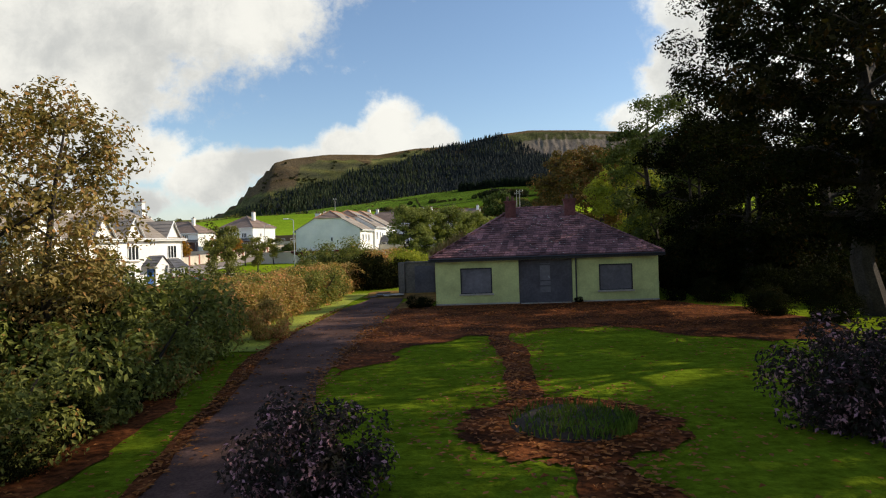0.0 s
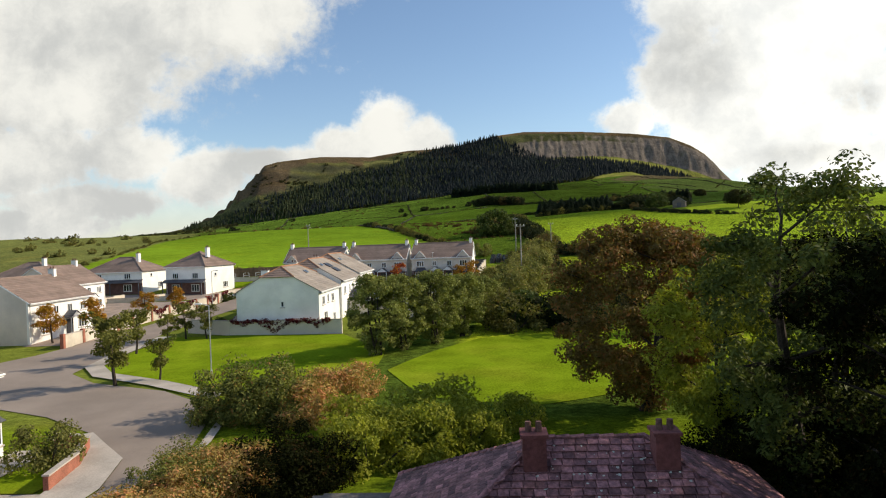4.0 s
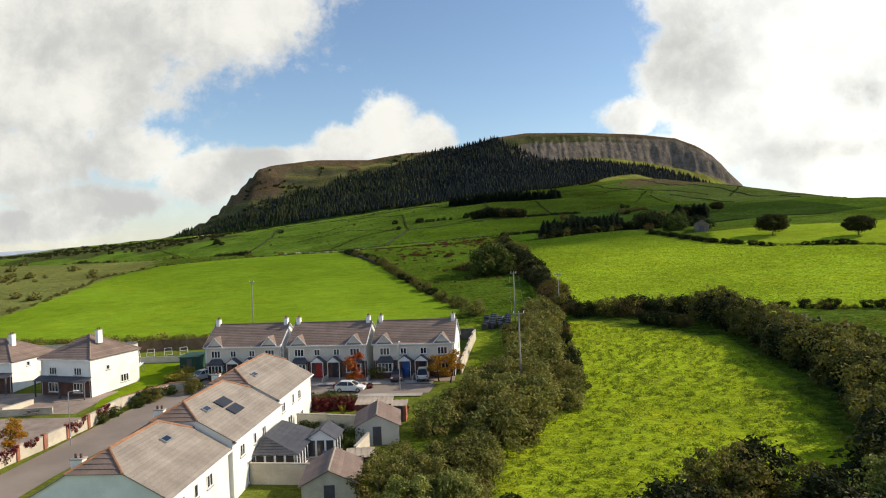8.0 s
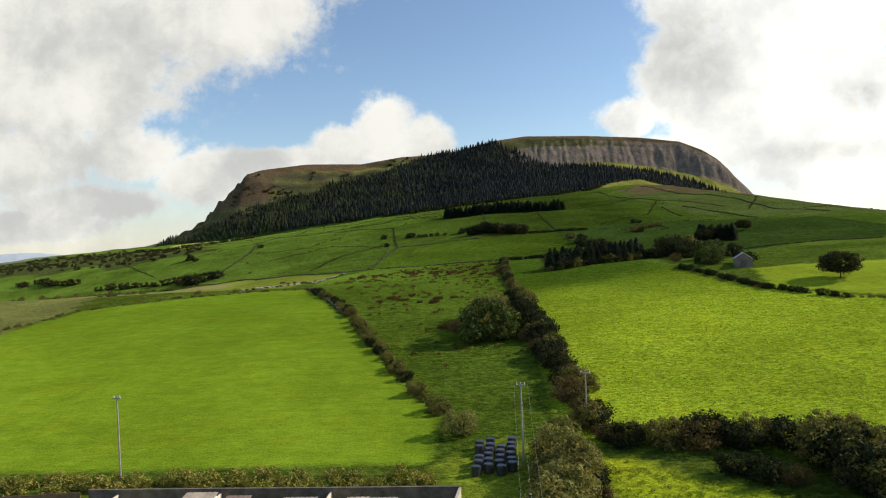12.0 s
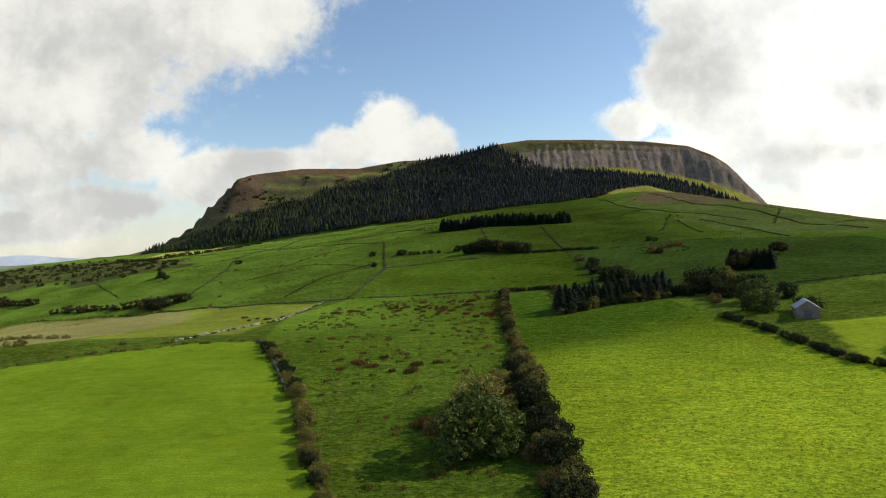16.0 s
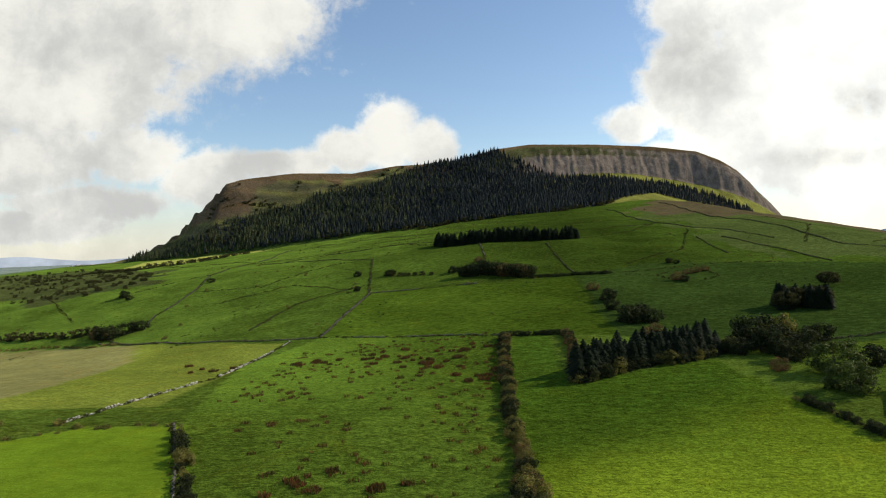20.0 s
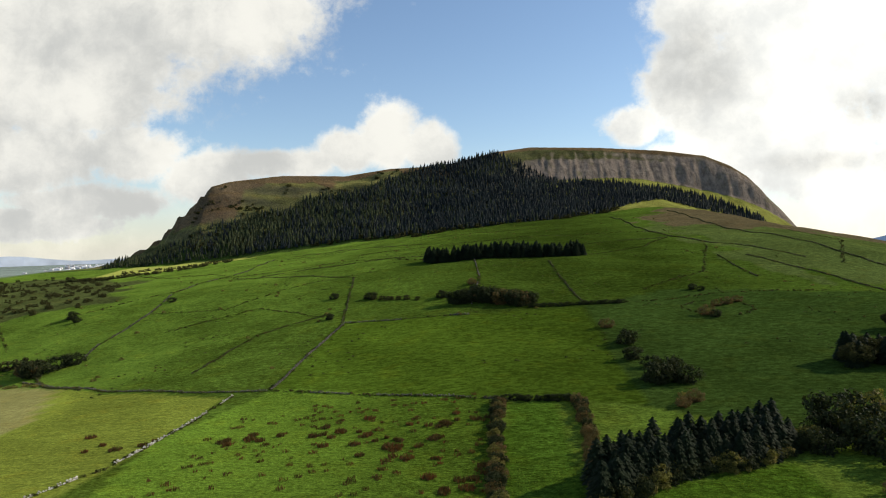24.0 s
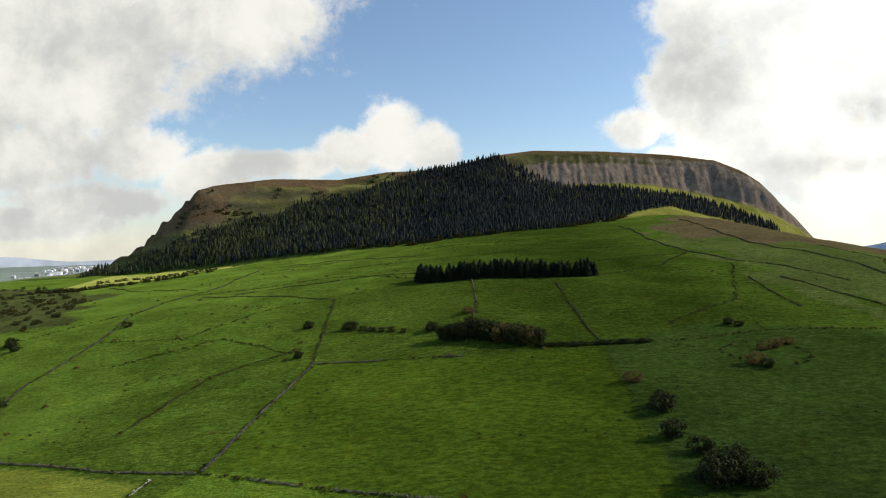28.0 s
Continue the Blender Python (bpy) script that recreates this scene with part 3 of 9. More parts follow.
# ---- plants ----
def leaf_cards(rng, centres, radii, per, size, squash=1.0):
    """Small bent leaves scattered in and on soft clumps; returns vertices and faces."""
    pts, nor = [], []
    for c, r in zip(centres, radii):
        d = rng.normal(size=(per, 3))
        d /= np.linalg.norm(d, axis=1, keepdims=True)
        rad = r * (0.55 + 0.5 * rng.random(per) ** 0.6)
        p = d * rad[:, None]
        p[:, 2] *= squash
        pts.append(p + c)
        nor.append(d)
    pts, nor = np.concatenate(pts), np.concatenate(nor)
    n = len(pts)
    a = rng.normal(size=(n, 3)) * 0.42 + nor * 0.70 + np.array([0, 0, 0.35])
    a /= np.linalg.norm(a, axis=1, keepdims=True)
    t = np.cross(a, rng.normal(size=(n, 3)))
    t /= np.linalg.norm(t, axis=1, keepdims=True) + 1e-9
    b = np.cross(a, t)
    s = size * (0.6 + 0.8 * rng.random(n))[:, None]
    v = np.stack([pts - t * s, pts - b * s * 0.5 + a * s * 0.16, pts + t * s, pts + b * s * 0.5 + a * s * 0.16], 1).reshape(-1, 3)
    f = np.arange(4 * n).reshape(n, 4)
    return v, f


def make_tree(name, seed, tall, spread, bare, leaf_mat, bark_mat, clumps=60, per=60, size=0.16, clump=0.9, stems=1, deep=0.5, fill=0):
    """A broadleaf tree: tapered stems, limbs that fork into branches, and sprays of leaves at their ends with gaps between."""
    rng = np.random.default_rng(seed)
    top = new(name)
    bm = bmesh.new()
    rz = (tall - bare) / 2
    mid = bare + rz
    centres = []
    limbs = max(5, round(clumps / (10 * stems)))
    for s in range(stems):
        o = rng.normal(size=2) * (0.12 * spread if stems > 1 else 0.02)
        rad = max(0.06, tall * 0.022) / (1 if stems == 1 else 1.4)
        lean = rng.normal(size=2) * 0.05 * tall
        heights = (-0.25, bare * 0.6, bare + rz * 0.5, bare + rz * 1.1, bare + rz * 1.7)
        path = [Vector((o[0] + lean[0] * k + rng.normal() * 0.015 * tall * (k > 0), o[1] + lean[1] * k + rng.normal() * 0.015 * tall * (k > 0), h)) for k, h in zip((0, 0.3, 0.6, 0.85, 1.0), heights)]
        tube(bm, path, [rad * 1.35, rad, rad * 0.72, rad * 0.42, rad * 0.12], 8)
        for i in range(limbs):
            k = (i + rng.random()) / limbs
            z0 = bare * 0.75 + k * (bare + rz * 1.65 - bare * 0.75)
            j = max(q for q in range(4) if heights[q] <= z0)
            st = path[j].lerp(path[j + 1], min(1.0, (z0 - heights[j]) / (heights[j + 1] - heights[j])))
            az = i * 2.4 + s * 1.9 + rng.normal() * 0.35
            d = Vector((math.cos(az), math.sin(az), rng.uniform(-0.05, 0.5) + 0.9 * k * k)).normalized()
            far = 0.3
            while far < 3 * spread:
                p = st + d * far
                if (p.x ** 2 + p.y ** 2) / spread ** 2 + ((p.z - mid) / rz) ** 2 > 0.92:
                    break
                far += 0.15
            far *= rng.uniform(0.78, 1.08)
            md = st + d * far * 0.5 + Vector(rng.normal(size=3)) * 0.05 * far
            en = st + d * far + Vector((0, 0, rng.uniform(-0.08, 0.06) * far))
            r0 = rad * (0.5 - 0.3 * k)
            tube(bm, [st, md, en], [r0, r0 * 0.6, r0 * 0.15], 5)
            for q in range(10):
                f = deep * 0.7 + (1 - deep * 0.7) * ((q + rng.random()) / 10) ** 0.8
                base = st.lerp(md, f * 2) if f < 0.5 else md.lerp(en, f * 2 - 1)
                off = Vector(rng.normal(size=3))
                off.z *= 0.6
                tip = base + off.normalized() * clump * rng.uniform(0.4, 1.5) * (1.25 - 0.5 * f)
                tube(bm, [base, base.lerp(tip, 0.9)], [r0 * 0.22, r0 * 0.06], 4)
                centres.append(tuple(tip))
    part("trunk", bm, bark_mat, top)
    c = np.array(centres)
    if fill:
        d = rng.normal(size=(fill, 3))
        d /= np.linalg.norm(d, axis=1, keepdims=True)
        d[:, 2] = np.maximum(d[:, 2], -0.75)
        c = np.concatenate([c, np.array([0, 0, mid]) + d * rng.uniform(0.72, 1.0, (fill, 1)) * np.array([spread, spread, rz])])
    c[:, 2] = np.maximum(c[:, 2], 0.3)
    v, f = leaf_cards(rng, c, clump * rng.uniform(0.45, 1.0, len(c)), per, size, squash=0.72)
    mesh_object("crown", v.tolist(), f.tolist(), leaf_mat, top)
    return top


def make_bush(name, seed, rx, ry, rz, leaf_mat, clumps=30, per=60, size=0.12, clump=0.5, bark=None):
    """A bush that leafs down to the ground: a few swelling lobes of leaf clumps, with some woody stems inside."""
    rng = np.random.default_rng(seed)
    top = new(name)
    lobes = rng.normal(size=(6, 3))
    lobes[:, 2] = np.abs(lobes[:, 2])
    lobes /= np.linalg.norm(lobes, axis=1, keepdims=True)
    d = rng.normal(size=(clumps, 3))
    d /= np.linalg.norm(d, axis=1, keepdims=True)
    d[:, 2] = np.maximum(d[:, 2], -0.35)
    swell = np.max(d @ lobes.T, axis=1)
    k = (0.66 + 0.36 * np.clip((swell - 0.55) / 0.4, 0, 1)) * (0.88 + 0.22 * rng.random(clumps))
    c = d * k[:, None] * np.array([rx, ry, rz])
    c[:, 2] += rz * 0.45
    v, f = leaf_cards(rng, c, clump * rng.uniform(0.5, 1.2, clumps), per, size, squash=0.8)
    v[:, 2] = np.maximum(v[:, 2], -0.1)
    mesh_object("foliage", v.tolist(), f.tolist(), leaf_mat, top)
    if bark is None:
        return top
    bm = bmesh.new()
    for k in range(5):
        e = c[rng.integers(len(c))]
        tube(bm, [(e[0] * 0.1, e[1] * 0.1, -0.15), (e[0] * 0.6, e[1] * 0.6, e[2] * 0.5), (e[0], e[1], e[2])], [0.07, 0.05, 0.02], 5)
    part("stem_frame", bm, bark, top)
    return top


def make_conifer(name, seed, tall, spread, leaf_mat, bark_mat, sprays=420):
    """A dark conifer: a straight trunk and many drooping sprays of needles in loose whorls."""
    rng = np.random.default_rng(seed)
    top = new(name)
    bm = bmesh.new()
    tube(bm, [(0, 0, -0.2), (0, 0, tall * 0.5), (0, 0, tall * 0.97)], [tall * 0.02, tall * 0.013, 0.02], 6)
    part("trunk", bm, bark_mat, top)
    v, f = [], []
    for _ in range(sprays):
        k = rng.random() ** 1.25
        k = (round(k * 11) + rng.normal() * 0.22) / 11
        k = min(max(k, 0.0), 1.0)
        z = tall * (0.05 + 0.93 * k)
        out = (spread * (1 - k) ** 0.55 + 0.10) * rng.uniform(0.55, 1.1)
        a = rng.uniform(0, 2 * math.pi)
        ca, sa = math.cos(a), math.sin(a)
        ln = 0.40 * spread * (1 - 0.6 * k) * rng.uniform(0.7, 1.2) + 0.15
        w = ln * 0.42
        r0, r1 = max(0.0, out - ln), out
        b = len(v)
        dz = 0.35 * ln
        v += [(ca * r0, sa * r0, z + dz), (ca * (r0 + r1) / 2 - sa * w, sa * (r0 + r1) / 2 + ca * w, z - 0.1 * ln), (ca * r1, sa * r1, z - dz * rng.uniform(0.2, 1.2)), (ca * (r0 + r1) / 2 + sa * w, sa * (r0 + r1) / 2 - ca * w, z - 0.1 * ln)]
        f += [(b, b + 1, b + 2), (b, b + 2, b + 3)]
    mesh_object("needles", v, f, leaf_mat, top)
    return top


def plant(proto, x, y, scale=1.0, turn=0.0, label="", category="tree", group="", sink=0.0, zs=1.0):
    m = pose(x, y, hz(x, y) - sink, 0, 0, turn)
    ob = copy_thing(proto, m)
    ob.scale = (scale, scale, scale * zs)
    ob.matrix_basis = m @ Matrix.Diagonal((scale, scale, scale * zs, 1))
    return tagged(ob, label, category, group)


def thicket(name, proto, places, label, category):
    """Many like bushes joined into one mass: (x, y, scale) each."""
    me = [o for o in proto.children if o.name.startswith("foliage")][0].data
    co = np.zeros(len(me.vertices) * 3)
    me.vertices.foreach_get("co", co)
    co = co.reshape(-1, 3)
    n = len(co)
    rng = np.random.default_rng(len(places))
    vs, fs = [], []
    quads = np.arange(n).reshape(-1, 4)
    P = np.array(places)
    H = height(P[:, 0], P[:, 1])
    for k, (x, y, s) in enumerate(places):
        a = rng.uniform(0, 6.283)
        r = np.array([[math.cos(a), -math.sin(a), 0], [math.sin(a), math.cos(a), 0], [0, 0, 1]])
        vs.append(co @ r.T * s + np.array([x, y, H[k] - 0.1]))
        fs.append(quads + k * n)
    ob = mesh_object(name, np.concatenate(vs).tolist(), np.concatenate(fs).tolist(), me.materials[0])
    return tagged(ob, label, category, kind="stuff")


def drop(proto):
    """Takes a prototype out of the scene once its copies stand."""
    for o in (*proto.children_recursive, proto):
        bpy.data.objects.remove(o)


LEAF_GREEN = leaf_material("leaves_green", (0.020, 0.033, 0.008), (0.115, 0.150, 0.031))
LEAF_OLIVE = leaf_material("leaves_olive", (0.075, 0.082, 0.020), (0.27, 0.26, 0.06), thin=0.3)
LEAF_RUST = leaf_material("leaves_autumn", (0.085, 0.062, 0.018), (0.235, 0.165, 0.045), (0.26, 0.115, 0.040), 0.35)
# near black: deep backlit shade is put into this leaf colour
LEAF_SHADE_DARK = leaf_material("leaves_shade_dark", (0.003, 0.004, 0.002), (0.024, 0.028, 0.008), (0.038, 0.022, 0.008), 0.14, spec=0.01)
LEAF_CONIFER = leaf_material("needles", (0.007, 0.013, 0.007), (0.022, 0.034, 0.016), scale=0.2, spec=0.05)
BARK = surface("bark", (0.045, 0.034, 0.026), 0.9, 14.0, 0.4, 1.5, 0.3, 0.8, 30.0)

# ---- building materials ----
RENDER_WHITE = surface("white_render", (0.86, 0.84, 0.79), 0.85, 18.0, 0.05, 0.35, 0.09, 0.25, 60.0)
# grey of garden walls, and of white house walls painted as shaded
RENDER_GREY_AND_SHADE = surface("grey_dashed_render_and_shade", (0.68, 0.61, 0.52), 0.9, 25.0, 0.10, 0.3, 0.10, 0.4, 70.0)
RENDER_YELLOW = surface("yellow_paint", (0.60, 0.61, 0.25), 0.8, 10.0, 0.07, 0.8, 0.16, 0.25, 50.0)
TRIM_WHITE = surface("white_trim", (0.80, 0.80, 0.78), 0.5, 20.0, 0.03, 0.5, 0.05, 0.0)
ROOF_BROWN = surface("brown_concrete_tiles", (0.225, 0.165, 0.135), 0.85, 9.0, 0.15, 0.5, 0.15, 0.5, 30.0, rand=0.10)
ROOF_TAN = surface("tan_concrete_tiles", (0.295, 0.255, 0.215), 0.85, 9.0, 0.12, 0.5, 0.14, 0.5, 30.0, rand=0.08)
RIDGE_ORANGE = surface("orange_ridge_tiles", (0.33, 0.17, 0.095), 0.85, 9.0, 0.15, 0.8, 0.2, 0.3, 30.0)
BRICK_DARK = surface("dark_brick", (0.14, 0.075, 0.06), 0.9, 14.0, 0.25, 1.0, 0.2, 0.4, 40.0)
BRICK_RED = surface("red_brick", (0.33, 0.13, 0.085), 0.9, 14.0, 0.25, 1.0, 0.2, 0.4, 40.0)
SLATE = surface("dark_slate", (0.085, 0.085, 0.095), 0.6, 8.0, 0.2, 0.8, 0.2, 0.3, 30.0, island=0.15)
ASPHALT = surface("asphalt", (0.100, 0.058, 0.047), 0.95, 22.0, 0.25, 0.45, 0.45, 0.4, 80.0, spec=0.05)
ROAD_GREY = surface("worn_road", (0.275, 0.225, 0.185), 0.9, 14.0, 0.10, 0.15, 0.14, 0.3, 60.0)
CONCRETE = surface("concrete", (0.43, 0.385, 0.33), 0.9, 12.0, 0.12, 0.4, 0.16, 0.3, 60.0)
WALL_CREAM = surface("cream_wall_render", (0.58, 0.52, 0.42), 0.9, 12.0, 0.10, 0.5, 0.16, 0.3, 50.0)
PAINT_RED = surface("red_paint", (0.42, 0.03, 0.025), 0.4, 5.0, 0.05, 0.6, 0.05, 0.0)
PAINT_BLUE = surface("blue_paint", (0.04, 0.12, 0.38), 0.4, 5.0, 0.05, 0.6, 0.05, 0.0)
PAINT_DARK = surface("dark_paint", (0.035, 0.035, 0.04), 0.4, 5.0, 0.1, 0.6, 0.1, 0.0)
BOARD_GREY = surface("weathered_grey_boarding", (0.105, 0.095, 0.105), 0.8, 7.0, 0.16, 0.9, 0.2, 0.3, 50.0)
BOARD_SHEET = surface("weathered_sheet", (0.18, 0.165, 0.175), 0.75, 6.0, 0.14, 0.8, 0.2, 0.2, 40.0)
BOARD_BROWN = surface("brown_fence_timber", (0.20, 0.13, 0.075), 0.85, 10.0, 0.2, 0.8, 0.2, 0.4, 40.0, rand=0.2)
POLE_WOOD = surface("pale_pole_timber", (0.30, 0.28, 0.24), 0.85, 16.0, 0.2, 0.8, 0.15, 0.4, 50.0)
METAL_GREY = surface("galvanised_steel", (0.45, 0.46, 0.47), 0.45, 16.0, 0.08, 0.8, 0.08, 0.0, metal=0.8)
ROOF_PURPLE = surface("mossy_purple_tiles", (0.230, 0.108, 0.108), 0.7, 9.0, 0.4, 0.9, 0.45, 0.5, 30.0, rand=0.42)
CHIMNEY_RED = surface("sooty_red_brick", (0.17, 0.062, 0.058), 0.9, 10.0, 0.2, 1.0, 0.25, 0.4, 30.0)
SOIL = surface("dark_soil", (0.045, 0.032, 0.024), 0.95, 14.0, 0.3, 0.8, 0.3, 0.6, 30.0)
LITTER = surface("fallen_leaf_litter", (0.105, 0.034, 0.011), 0.95, 7.0, 0.6, 0.7, 0.6, 0.9, 25.0, spec=0.05)
LEAF_DEAD = leaf_material("dead_leaves", (0.14, 0.045, 0.015), (0.40, 0.16, 0.045), scale=1.2)
LEAF_PINK = leaf_material("purple_leaves", (0.018, 0.022, 0.012), (0.055, 0.030, 0.036), (0.42, 0.22, 0.27), 0.30, 2.5)
GRASS_BLADE = leaf_material("grass_blades", (0.045, 0.080, 0.014), (0.16, 0.24, 0.030), (0.12, 0.085, 0.03), 0.2, 3.0)
GRASS_DRY = leaf_material("dry_grass", (0.22, 0.15, 0.06), (0.48, 0.37, 0.18), scale=2.0)
VERGE_GRASS = surface("yellow_verge_grass", (0.26, 0.29, 0.030), 0.9, 10.0, 0.3, 0.8, 0.25, 0.7, 18.0)
MOSSY = surface("mossy_gravel", (0.20, 0.115, 0.035), 0.95, 5.0, 0.4, 0.7, 0.4, 0.7, 20.0, spec=0.05)
CONCRETE_OLD = surface("stained_old_concrete", (0.14, 0.12, 0.10), 0.9, 8.0, 0.2, 0.8, 0.3, 0.4, 40.0)
LICHEN = surface("white_lichen", (0.55, 0.55, 0.48), 0.9, 20.0, 0.2, 2.0, 0.2, 0.0)


def glass_material():
    m = bpy.data.materials.new("window_glass")
    m.use_nodes = True
    N = Nodes(m.node_tree)
    r = N.add("ShaderNodeObjectInfo").outputs["Random"]
    col = N.mix(r, (0.012, 0.014, 0.018, 1), (0.05, 0.055, 0.06, 1))
    b = N.add("ShaderNodeBsdfPrincipled", Roughness=0.04)
    b.inputs["Specular IOR Level"].default_value = 0.7
    N.link(col, b.inputs["Base Color"])
    N.link(b.outputs[0], N.add("ShaderNodeOutputMaterial").inputs[0])
    return m


GLASS = glass_material()


# ---- bungalow ----
def build_bungalow():
    t = thing("bungalow", pose(0, 0, 0), "derelict yellow bungalow with boarded windows and mossy hipped roof", "bungalow")
    x0, x1, y0, y1, zt = -3.33, 9.18, 38.0, 48.1, 2.62
    th = 0.3
    # front wall in pieces round the openings, the others whole
    bm = bmesh.new()
    holes = [(-1.9, -0.1, 0.66, 2.12), (1.42, 4.42, 0.0, 2.5), (5.9, 7.75, 0.66, 2.12)]
    xs = [x0] + [v for h in holes for v in h[:2]] + [x1]
    for i in range(0, len(xs), 2):
        bx(bm, xs[i], xs[i + 1], y0, y0 + th, -0.2, zt)
    for a, b, lo, hi in holes:
        if lo > 0:
            bx(bm, a, b, y0, y0 + th, -0.2, lo)
        bx(bm, a, b, y0, y0 + th, hi, zt)
    bx(bm, x0, x0 + th, y0 + th, y1, -0.2, zt)
    bx(bm, x1 - th, x1, y0 + th, y1, -0.2, zt)
    bx(bm, x0, x1, y1 - th, y1, -0.2, zt)
    bmesh.ops.remove_doubles(bm, verts=bm.verts[:], dist=0.0005)
    part("wall", bm, RENDER_YELLOW, t)
    box("plinth", x0 - 0.02, 1.42, y0 - 0.03, y0 - 0.002, -0.2, 0.12, CONCRETE, t)
    box("plinth", 4.42, x1 + 0.02, y0 - 0.03, y0 - 0.002, -0.2, 0.12, CONCRETE, t)
    for a, b, lo, hi in (holes[0], holes[2]):
        w = box("window_boarding", a + 0.04, b - 0.04, y0 + 0.06, y0 + 0.09, lo + 0.04, hi - 0.04, BOARD_SHEET, t, "weathered grey sheet over the window")
        bm = bmesh.new()
        for q in ((a, a + 0.07, lo, hi), (b - 0.07, b, lo, hi), (a + 0.07, b - 0.07, hi - 0.07, hi), (a + 0.07, b - 0.07, lo, lo + 0.05)):
            bx(bm, q[0], q[1], y0 - 0.015, y0 + 0.06, q[2], q[3])
        part("window_frame", bm, PAINT_DARK, w)
        box("sill", a - 0.08, b + 0.08, y0 - 0.10, y0 + 0.03, lo - 0.09, lo, CONCRETE, w)
    # boarded porch opening: vertical boards, a small door with bars
    porch = box("porch_screen", 1.42, 4.42, y0 + 0.16, y0 + 0.20, 0.0, 2.5, BOARD_GREY, t, "grey boarded porch screen")
    board = bmesh.new()
    bx(board, -0.14, 0.14, -0.02, 0.0, 0.05, 2.46)
    first = part("board", board, BOARD_GREY, porch)
    first.location = (1.6, y0 + 0.16, 0)
    for k in range(1, 10):
        o = first.copy()
        o.location = (1.6 + 0.293 * k, y0 + 0.155 - 0.006 * (k % 3), 0)
        scene.collection.objects.link(o)
    door = box("door", 2.62, 3.20, y0 + 0.10, y0 + 0.135, 0.62, 2.26, BOARD_SHEET, porch, "narrow weathered door")
    for z in (0.95, 1.25, 2.16):
        box("rail", 2.58, 3.24, y0 + 0.07, y0 + 0.098, z, z + 0.07, BOARD_GREY, door)
    box("door_handle", 3.10, 3.14, y0 + 0.05, y0 + 0.098, 1.42, 1.56, METAL_GREY, door)
    box("step", 1.5, 4.3, y0 - 0.35, y0 + 0.02, -0.1, 0.06, CONCRETE, t)
    # roof: four hips over a board deck
    ex0, ex1, ey0, ey1, ez = x0 - 0.28, x1 + 0.28, y0 - 0.30, y1 + 0.30, 2.72
    ra, rb, ry, rz = 1.45, 4.45, 43.05, 5.62
    c = [(ex0, ey0, ez), (ex1, ey0, ez), (ex1, ey1, ez), (ex0, ey1, ez)]
    A, Bq = (ra, ry, rz), (rb, ry, rz)
    roof_parts = []
    for nm, pts in (("front_slope", [c[0], c[1], Bq, A]), ("left_slope", [c[3], c[0], A]), ("right_slope", [c[1], c[2], Bq]), ("back_slope", [c[2], c[3], A, Bq])):
        bm = bmesh.new()
        slab(bm, pts, 0.10)
        roof_parts.append(part(nm, bm, ROOF_PURPLE, t))
    bm = bmesh.new()
    bx(bm, ex0 - 0.02, ex1 + 0.02, ey0 - 0.06, ey0 - 0.005, ez - 0.20, ez - 0.02)
    bx(bm, ex0 - 0.06, ex0 - 0.005, ey0 - 0.005, ey1, ez - 0.20, ez - 0.02)
    bx(bm, ex1 + 0.005, ex1 + 0.06, ey0 - 0.005, ey1, ez - 0.20, ez - 0.02)
    part("fascia", bm, PAINT_DARK, t, "dark rotting fascia board")
    box("soffit", ex0, ex1, ey0, y0 - 0.002, ez - 0.16, ez - 0.12, BOARD_GREY, t)
    bm = bmesh.new()
    tube(bm, [(ex0, ey0 - 0.11, ez - 0.05), (ex1, ey0 - 0.11, ez - 0.05)], [0.055, 0.055], 8)
    part("gutter", bm, PAINT_DARK, t)
    bm = bmesh.new()
    tube(bm, [(4.62, y0 - 0.07, 2.55), (4.62, y0 - 0.07, 0.05)], [0.04, 0.04], 8)
    part("downpipe", bm, PAINT_DARK, t)
    for a, b in ((c[0], A), (c[1], Bq), (A, Bq), (c[3], A), (c[2], Bq)):
        bm = bmesh.new()
        p, q = Vector(a), Vector(b)
        n = max(2, int((q - p).length / 0.4))
        for k in range(n):
            s, e = p.lerp(q, k / n), p.lerp(q, (k + 0.97) / n)
            cap = bmesh.new()
            tube(cap, [s + Vector((0, 0, 0.02)), e + Vector((0, 0, 0.045))], [0.085, 0.095], 6)
            part("ridge_tile" if a == A else "hip_tile", cap, ROOF_PURPLE, t)
        bm.free()
    for cx in (1.18, 4.85):
        s = box("chimney", cx - 0.33, cx + 0.33, 41.85, 42.55, 4.3, 6.0, CHIMNEY_RED, t, "sooty red brick chimney stack")
        box("cap", cx - 0.39, cx + 0.39, 41.79, 42.61, 6.0, 6.09, CHIMNEY_RED, s)
        box("flashing", cx - 0.42, cx + 0.42, 41.55, 41.845, 4.74, 4.80, METAL_GREY, s)
        for dx in (-0.15, 0.15):
            bm = bmesh.new()
            tube(bm, [(cx + dx, 42.2, 6.09), (cx + dx, 42.2, 6.38)], [0.10, 0.085], 10)
            part("chimney_pot", bm, BRICK_DARK, s)
    # tiles in broken bond on the front slope; the lower courses piece by piece
    rng = random.Random(4)
    me = bpy.data.meshes.new("tile")
    bm = bmesh.new()
    bx(bm, -0.155, 0.155, 0.0, 0.33, 0.0, 0.028)
    for v in bm.verts:
        v.co.z += 0.045 * (1 - v.co.y / 0.33)
        if abs(v.co.y) < 1e-5:
            v.co.x *= 0.97
    bm.to_mesh(me)
    bm.free()
    me.materials.append(ROOF_PURPLE)
    run = math.hypot(ry - ey0, rz - ez)
